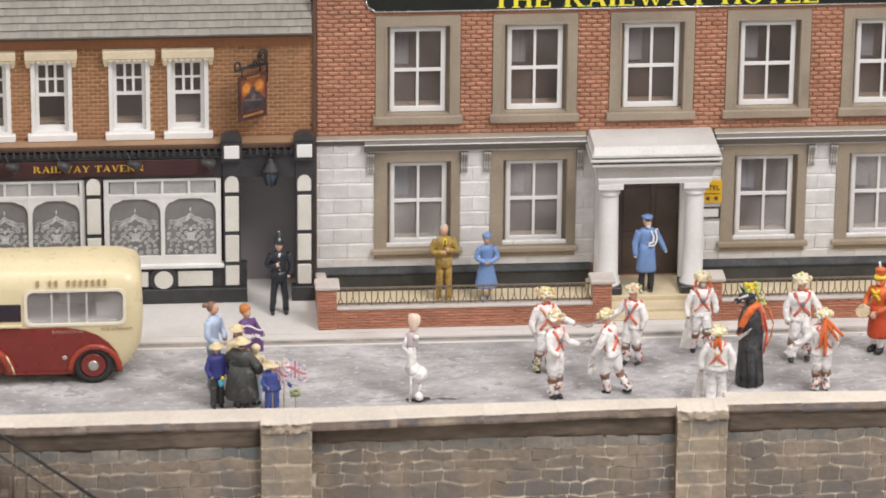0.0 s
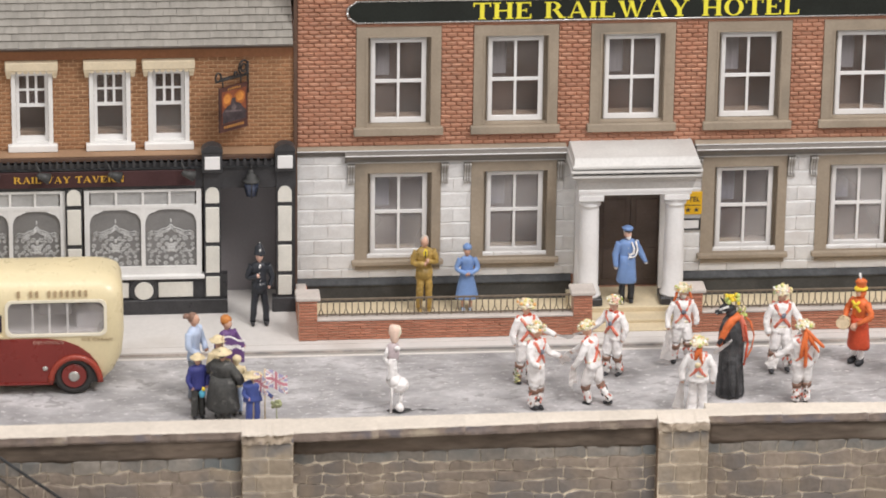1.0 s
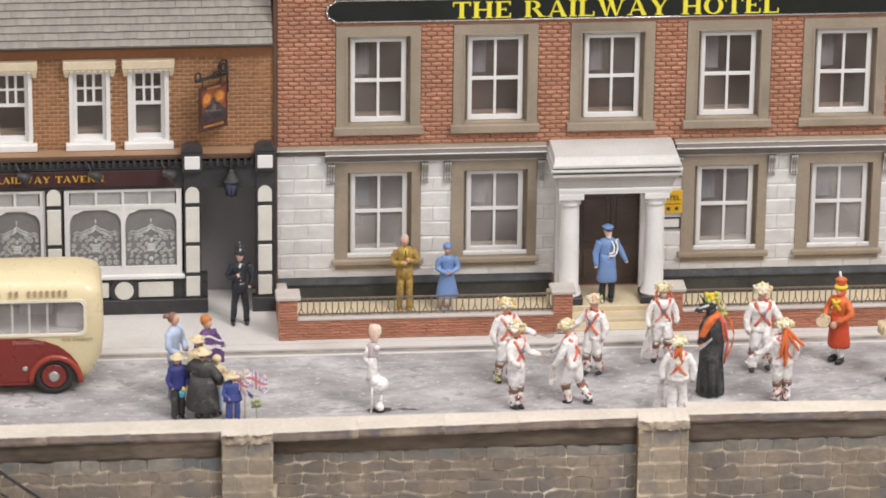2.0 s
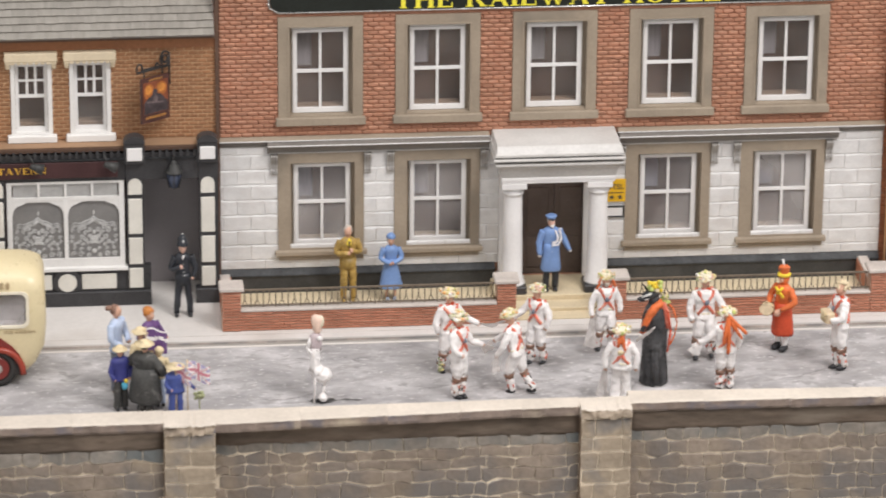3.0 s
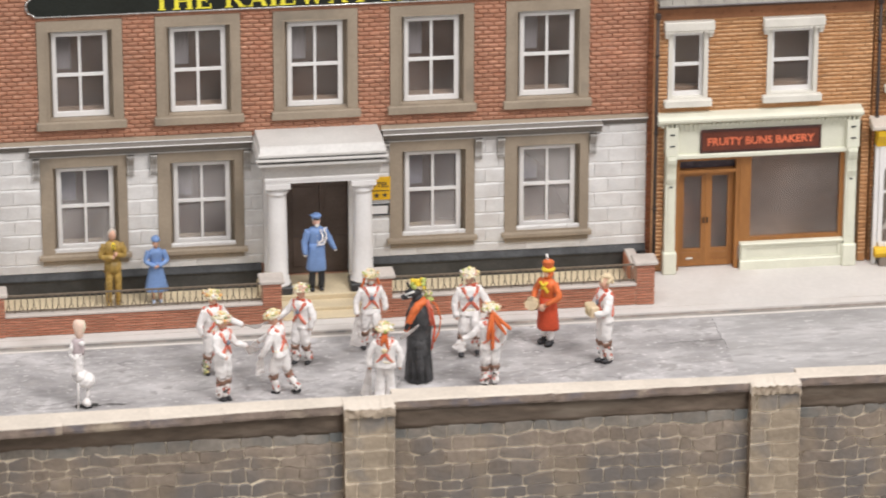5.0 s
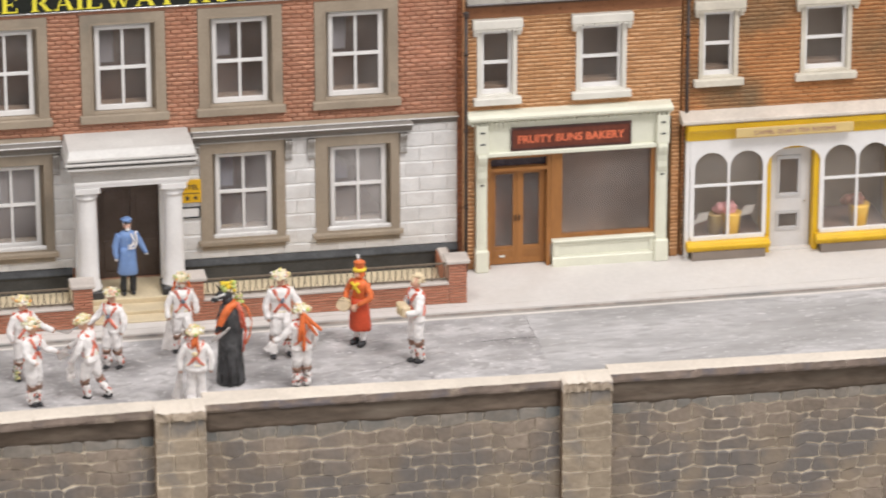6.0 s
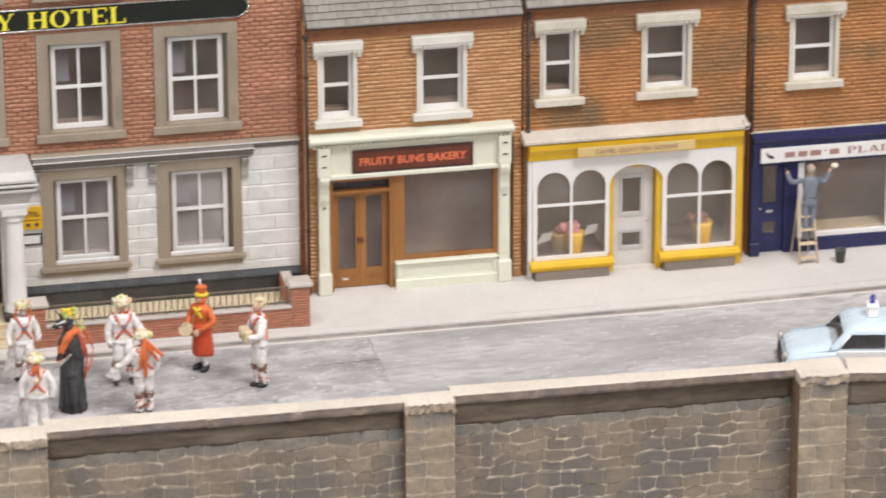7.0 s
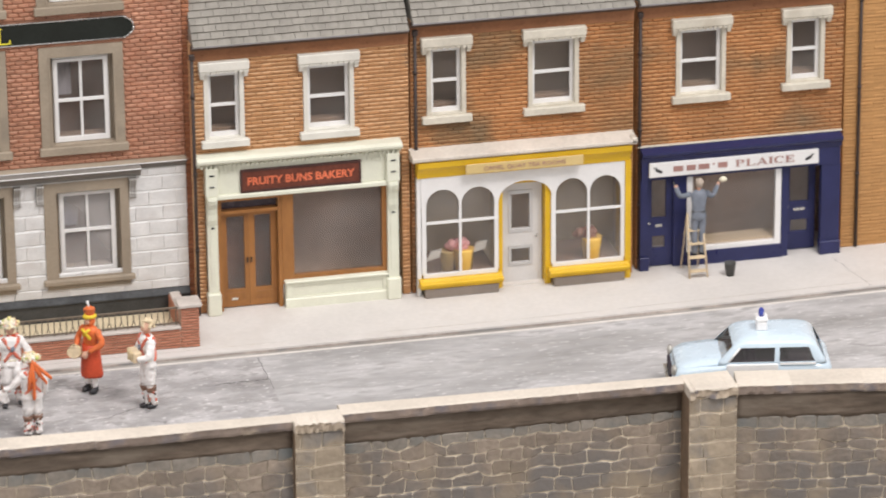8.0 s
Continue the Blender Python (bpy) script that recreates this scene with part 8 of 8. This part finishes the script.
    d.b((0.15 + rng.uniform(-0.06, 0.06), rng.uniform(-0.07, 0.07), 1.60 - q * 0.012 + rng.uniform(-0.03, 0.03)), rng.uniform(0.022, 0.04), "straw" if q % 2 else "green", 6, 4)
for pts, c in ((((0.08, -0.12, 1.44), (-0.10, -0.22, 1.25), (-0.22, -0.20, 1.0), (-0.24, -0.16, 0.85)), "orange"), (((0.10, -0.06, 1.46), (0.20, -0.16, 1.3), (0.24, -0.18, 1.0), (0.20, -0.2, 0.62)), "red"), (((0.12, 0.0, 1.5), (0.30, -0.1, 1.36), (0.36, -0.14, 1.12), (0.32, -0.16, 0.9), (0.24, -0.18, 0.75)), "orange")):
    for p, q in zip(pts, pts[1:]):
        d.t(p, q, 0.014, 0.013, c, 6)
d.limb([(0.10, -0.08, 1.47), (-0.06, -0.15, 1.37), (-0.17, -0.17, 1.18), (-0.24, -0.15, 0.95)], (0.065, 0.07, 0.06, 0.04), "orange", 8)
d.limb([(0.10, -0.08, 1.46), (0.17, -0.10, 1.30), (0.20, -0.10, 1.0)], (0.06, 0.05, 0.03), "sash", 7)
d.t((-0.14, -0.12, 1.20), (-0.24, -0.22, 1.04), 0.05, 0.045, "black").cloth((-0.02, -0.24, 1.08), (-0.34, -0.26, 0.86), 0.20)
d.done("beast_figurine", "black-robed beast figurine with flowers and orange ribbons", 7.98, -4.80, R, 2.12, 0)

# drummer in red
d = Doll("orange", "white", "black").legs(0.09, 0.07, 0.06).torso(1.1).arm(-1, (-0.30, -0.04, 1.14), (-0.16, -0.26, 1.0)).arm(1, (0.32, -0.04, 1.14), (0.14, -0.24, 0.98)).head("orange")
d.b((0, 0.01, 1.57), (0.115, 0.115, 0.13), "orange", 12, 8).b((0, -0.075, 1.57), (0.062, 0.05, 0.07), "flesh", 9, 6)
d.l([(0.25, 0.36), (0.255, 0.42), (0.21, 0.85), (0.18, 1.05)], "red", 0.85).l([(0.095, 1.64), (0.10, 1.70), (0.115, 1.82), (0.12, 1.84), (0.06, 1.88)], "orange", 1.0).l([(0.135, 1.645), (0.145, 1.67), (0.14, 1.70), (0.115, 1.725)], "yellow", 1.0)
d.t((0.0, -0.02, 1.84), (-0.02, -0.02, 1.98), 0.02, 0.03, "white", 6).t((-0.10, -0.14, 1.40), (0.10, -0.15, 1.24), 0.035, 0.03, "yellow", 7).t((0.08, -0.14, 1.42), (-0.04, -0.15, 1.28), 0.035, 0.03, "yellow", 7)
tube(d.bm, (-0.22, -0.22, 0.92), (-0.12, -0.40, 0.98), 0.14, 0.14, 14, IX["straw"])
tube(d.bm, (-0.225, -0.21, 0.917), (-0.23, -0.20, 0.914), 0.15, 0.15, 14, IX["brown"])
tube(d.bm, (-0.118, -0.405, 0.981), (-0.112, -0.415, 0.984), 0.13, 0.13, 14, IX["wood"])
for q in range(6):
    a = q * math.tau / 6
    d.t((-0.22 + 0.14 * math.cos(a) * 0.8, -0.22 + 0.14 * math.cos(a) * 0.5, 0.92 + 0.14 * math.sin(a)), (-0.12 + 0.14 * math.cos(a + 0.5) * 0.8, -0.40 + 0.14 * math.cos(a + 0.5) * 0.5, 0.98 + 0.14 * math.sin(a + 0.5)), 0.012, 0.012, "brown", 5)
d.b((0.05, -0.26, 0.90), (0.08, 0.06, 0.08), "flesh")
for q in (-1, 1):
    d.b((q * 0.10, -0.06, 0.05), (0.07, 0.14, 0.07), "black").t((q * 0.095, 0.0, 0.05), (q * 0.09, 0.0, 0.16), 0.07, 0.062, "black")
d.legs(0.09, 0.06, 0.05)
d.done("drummer_figurine", "small painted drummer figurine in an orange-red coat", 10.68, -3.42, R, 1.90, -48)

# group of spectators
crowd = "figurines of the watching crowd"
d = Doll("pale_blue", "grey", "brown").legs(0.08, 0.085, 0.07).torso(0.95).arm(-1, (-0.26, -0.04, 1.12), (-0.12, -0.18, 1.0)).arm(1, (0.26, -0.04, 1.12), (0.18, -0.16, 0.98)).head("brown").b((-0.10, 0.10, 1.68), (0.06, 0.07, 0.05), "brown")
d.done("spectator_figurine", "small figurine in a pale blue top with tied hair", -2.20, -4.45, R, 1.80, 60, group=crowd)
d = Doll("purple", "brown", "brown").legs(0.08, 0.085, 0.07).torso(1.0).arm(-1, (-0.26, -0.04, 1.12), (-0.14, -0.18, 1.04)).arm(1, (0.28, -0.06, 1.14), (0.22, -0.22, 1.12)).head("ginger").b((0, 0.02, 1.66), (0.11, 0.12, 0.10), "ginger")
d.done("spectator_figurine", "small ginger-haired figurine in a purple jacket", -1.58, -4.48, R, 1.75, 40, group=crowd)
d = Doll("straw", "coal", "black").legs(0.08, 0.08, 0.07).torso(0.98).arm(-1, (-0.25, -0.04, 1.10), (-0.14, -0.16, 0.98)).arm(1, (0.25, -0.04, 1.10), (0.14, -0.16, 0.98)).head("brown").straw_hat(False, brim=0.2)
d.done("spectator_figurine", "small figurine in a wide straw hat", -1.76, -4.85, R, 1.50, 30, group=crowd)
d = Doll("coal", "coal", "black").legs(0.10, 0.10, 0.09).torso(1.6).arm(-1, (-0.42, -0.04, 1.08), (-0.30, -0.2, 0.92), 0.09).arm(1, (0.44, -0.08, 1.1), (0.50, -0.22, 0.86), 0.09).head("coal").straw_hat(False, brim=0.22)
d.l([(0.40, 0.30), (0.41, 0.36), (0.35, 0.8), (0.28, 1.12)], "coal", 0.75).l([(0.105, 1.70), (0.105, 1.73)], "black", 1.0).t((0.02, 0.1, 1.4), (0.26, -0.1, 0.95), 0.08, 0.06, "coal")
d.done("spectator_figurine", "stout figurine in a dark coat and straw hat", -1.70, -5.45, R, 1.50, 150, group=crowd)
d = Doll("navy", "coal", "black").legs(0.10, 0.10, 0.09).torso(1.35).arm(-1, (-0.27, -0.02, 1.08), (-0.2, -0.14, 0.9)).arm(1, (0.27, -0.02, 1.08), (0.2, -0.14, 0.9)).head("straw").straw_hat(False, brim=0.2)
d.b((0.06, -0.16, 0.72), (0.09, 0.06, 0.12), "turquoise").b((0.08, -0.2, 0.86), (0.05, 0.04, 0.05), "yellow")
d.done("spectator_figurine", "child figurine in navy with a pale straw hat", -2.16, -5.28, R, 1.32, 20, group=crowd)
d = Doll("straw", "pale_blue", "black", "straw").legs(0.08, 0.08, 0.07).torso(0.95).arm(-1, (-0.26, -0.04, 1.10), (-0.14, -0.16, 0.95)).arm(1, (0.26, -0.04, 1.10), (0.14, -0.16, 1.0)).head("straw").b((0, 0.0, 1.66), (0.13, 0.13, 0.11), "straw")
d.done("spectator_figurine", "small fair-haired child figurine", -1.42, -5.15, R, 1.22, 10, group=crowd)
d = Doll("royal", "royal", "black").legs(0.11, 0.13, 0.12).torso(1.6).arm(-1, (-0.28, -0.04, 1.10), (-0.16, -0.16, 0.95)).arm(1, (0.38, -0.04, 1.10), (0.56, -0.12, 0.92)).head("brown").straw_hat(False, brim=0.30, z=1.66)
d.done("spectator_figurine", "child figurine in blue with a broad straw hat", -1.15, -5.72, R, 1.12, 12, group=crowd)


def flag(x, y, z, w, h, colours, turn, pole_low, label, striped=False):
    f = thing("flag", x, y, pole_low, label, "flag", "flags of the crowd")
    part("staff", tube(bmesh.new(), (x, y, pole_low), (x, y, z + h + 0.03), 0.014, n=6), P["wood"], f)
    c, s = math.cos(radians(turn)), math.sin(radians(turn))
    bm = bmesh.new()
    nx, nz = 18, 12
    grid = [[bm.verts.new((x + c * w * i / nx, y + s * w * i / nx + 0.035 * math.sin(5 * i / nx), z + h * j / nz - 0.28 * w * i / nx + 0.02 * math.sin(6 * i / nx))) for j in range(nz + 1)] for i in range(nx + 1)]
    for i in range(nx):
        for j in range(nz):
            fc = bm.faces.new((grid[i][j], grid[i + 1][j], grid[i + 1][j + 1], grid[i][j + 1]))
            u, v = (i + 0.5) / nx - 0.5, (j + 0.5) / nz - 0.5
            diag = min(abs(u - v), abs(u + v))
            if striped:
                fc.material_index = 2 if abs(v - 0.08 - 0.10 * math.sin(7 * u)) < 0.07 or v > 0.44 else 0
                continue
            fc.material_index = 1 if min(abs(u) * 1.4, abs(v)) < 0.10 else (1 if diag < 0.035 else (2 if min(abs(u) * 1.4, abs(v)) < 0.17 or diag < 0.10 else 0))
    part("cloth", bm, colours, f)
    return f


faded_blue = material("faded_flag_blue", (0.42, 0.38, 0.56), 0.7, 0.1, 5.0)
faded_red = material("faded_flag_red", (0.62, 0.25, 0.30), 0.7, 0.1, 5.0)
flag(-0.93, -5.86, 0.72, 0.42, 0.36, [faded_blue, faded_red, P["white"]], 4, R, "small faded red white and blue paper flag")
flag(-1.66, -4.95, 0.92, 0.44, 0.46, [P["purple"], P["purple"], P["white"]], 25, R, "small dark purple paper flag with a white stripe", True)
flag(-1.14, -5.80, 0.66, 0.28, 0.34, [faded_blue, faded_red, P["white"]], -14, R, "small faded red white and blue paper flag")
post = thing("yellow_bloom", -0.70, -5.86, R, "small yellow-green bunch of flowers", "flowers")
b = tube(bmesh.new(), (-0.70, -5.86, R), (-0.72, -5.86, 0.35), 0.012, n=5)
part("stalk", b, P["moss"], post)
b = bmesh.new()
rng = random.Random(9)
for q in range(14):
    ball(b, (-0.72 + rng.uniform(-0.09, 0.09), -5.86 + rng.uniform(-0.05, 0.05), 0.40 + rng.uniform(-0.07, 0.07)), 0.04, 6, 4)
part("bunch", b, P["moss"], post)

# ---- window cleaner's gear ----
d = Doll("grey", "grey", "black").legs(0.075, 0.08, 0.066).torso(0.92).arm(-1, (-0.32, -0.10, 1.28), (-0.44, -0.16, 1.50), 0.05).arm(1, (0.36, -0.10, 1.32), (0.46, -0.14, 1.52), 0.05).head("tan_hair").b((0, 0.01, 1.66), (0.085, 0.095, 0.055), "tan_hair")
d.b((-0.56, -0.2, 1.58), (0.09, 0.05, 0.06), "cream").t((0.46, -0.14, 1.52), (0.49, -0.2, 1.58), 0.026, 0.026, "coal").l([(0.150, 0.985), (0.155, 1.0), (0.150, 1.015)], "coal", 0.64)
d.done("cleaner_figurine", "small painted figurine in grey overalls on a ladder", 23.58, -0.66, 0.38, 1.70, 178)
lad = thing("step_ladder", 23.48, -0.75, 0, "light wooden step ladder on the pavement", "ladder")
for s in (-1, 1):
    part("rail", tube(bmesh.new(), (23.52 + s * 0.19, -0.92, 0.0), (23.52 + s * 0.15, -0.56, 1.30), 0.021, n=6), P["wood"], lad)
    part("back_leg", tube(bmesh.new(), (23.50 + s * 0.18, -0.30, 0.0), (23.50 + s * 0.13, -0.54, 1.26), 0.016, n=6), P["wood"], lad)
for k in range(4):
    q = 0.12 + 0.24 * k
    y = -0.92 + 0.36 * q / 1.1
    part("tread", boxed(23.35 + 0.008 * k, 23.69 - 0.008 * k, y - 0.05, y + 0.08, 1.04 * q + 0.02 * k, 1.04 * q + 0.02 * k + 0.026), P["wood"], lad)
buck = thing("bucket", 24.18, -0.93, 0, "small black bucket on the pavement", "bucket")
part("pail", lathe(bmesh.new(), [(0.085, 0.0), (0.12, 0.27), (0.125, 0.28), (0.11, 0.275), (0.10, 0.2)], 24.18, -0.93, 14), P["coal"], buck)
b = bmesh.new()
for k in range(8):
    a, e = math.pi * k / 8, math.pi * (k + 1) / 8
    tube(b, (24.18 + 0.12 * math.cos(a), -0.93, 0.26 - 0.05 * math.sin(a)), (24.18 + 0.12 * math.cos(e), -0.93, 0.26 - 0.05 * math.sin(e)), 0.008, n=5)
part("handle", b, P["silver"], buck)

# ---- tea room window displays ----
pinkish = material("pink_icing", (0.86, 0.44, 0.46), 0.5, 0.15, 6.0)
basket = material("yellow_basket", (0.80, 0.52, 0.13), 0.5, 0.1)
mauve = material("dusky_rose", (0.36, 0.19, 0.15), 0.6, 0.15, 6.0)
for x, big in ((18.72, True), (21.38, False)):
    s = thing("window_display", x, 0.06, 0.40, "pastel cakes and a yellow tub behind the window" if big else "dusky flowers in a yellow tub behind the window", "display", "displays in the tea room")
    part("tub", lathe(bmesh.new(), [(0.17, 0.40), (0.215, 0.84), (0.22, 0.87), (0.19, 0.86)], x + 0.12, -0.02, 6 if big else 12), basket, s)
    b = bmesh.new()
    rng = random.Random(3)
    for q in range(22):
        ball(b, (x + rng.uniform(-0.24, 0.20), 0.04 + rng.uniform(-0.06, 0.06), 0.92 + rng.uniform(-0.08, 0.08)), rng.uniform(0.06, 0.11), 7, 5)
    part("mound", b, pinkish if big else mauve, s)
    if big:
        for a, z, t in ((-0.50, 0.74, 20), (0.44, 0.84, -25)):
            b = prism(bmesh.new(), [(x + a - 0.16, z - 0.10), (x + a + 0.12, z - 0.02), (x + a + 0.16, z + 0.14), (x + a - 0.06, z + 0.12)], -0.02, 0.02)
            part("napkin", b, M["white"], s)
        part("side_tub", lathe(bmesh.new(), [(0.12, 0.40), (0.15, 0.80), (0.155, 0.83), (0.13, 0.82)], x - 0.20, 0.06, 10), M["tan"], s)
    s.location += Vector((-0.076, -0.30, 0.018)) * K
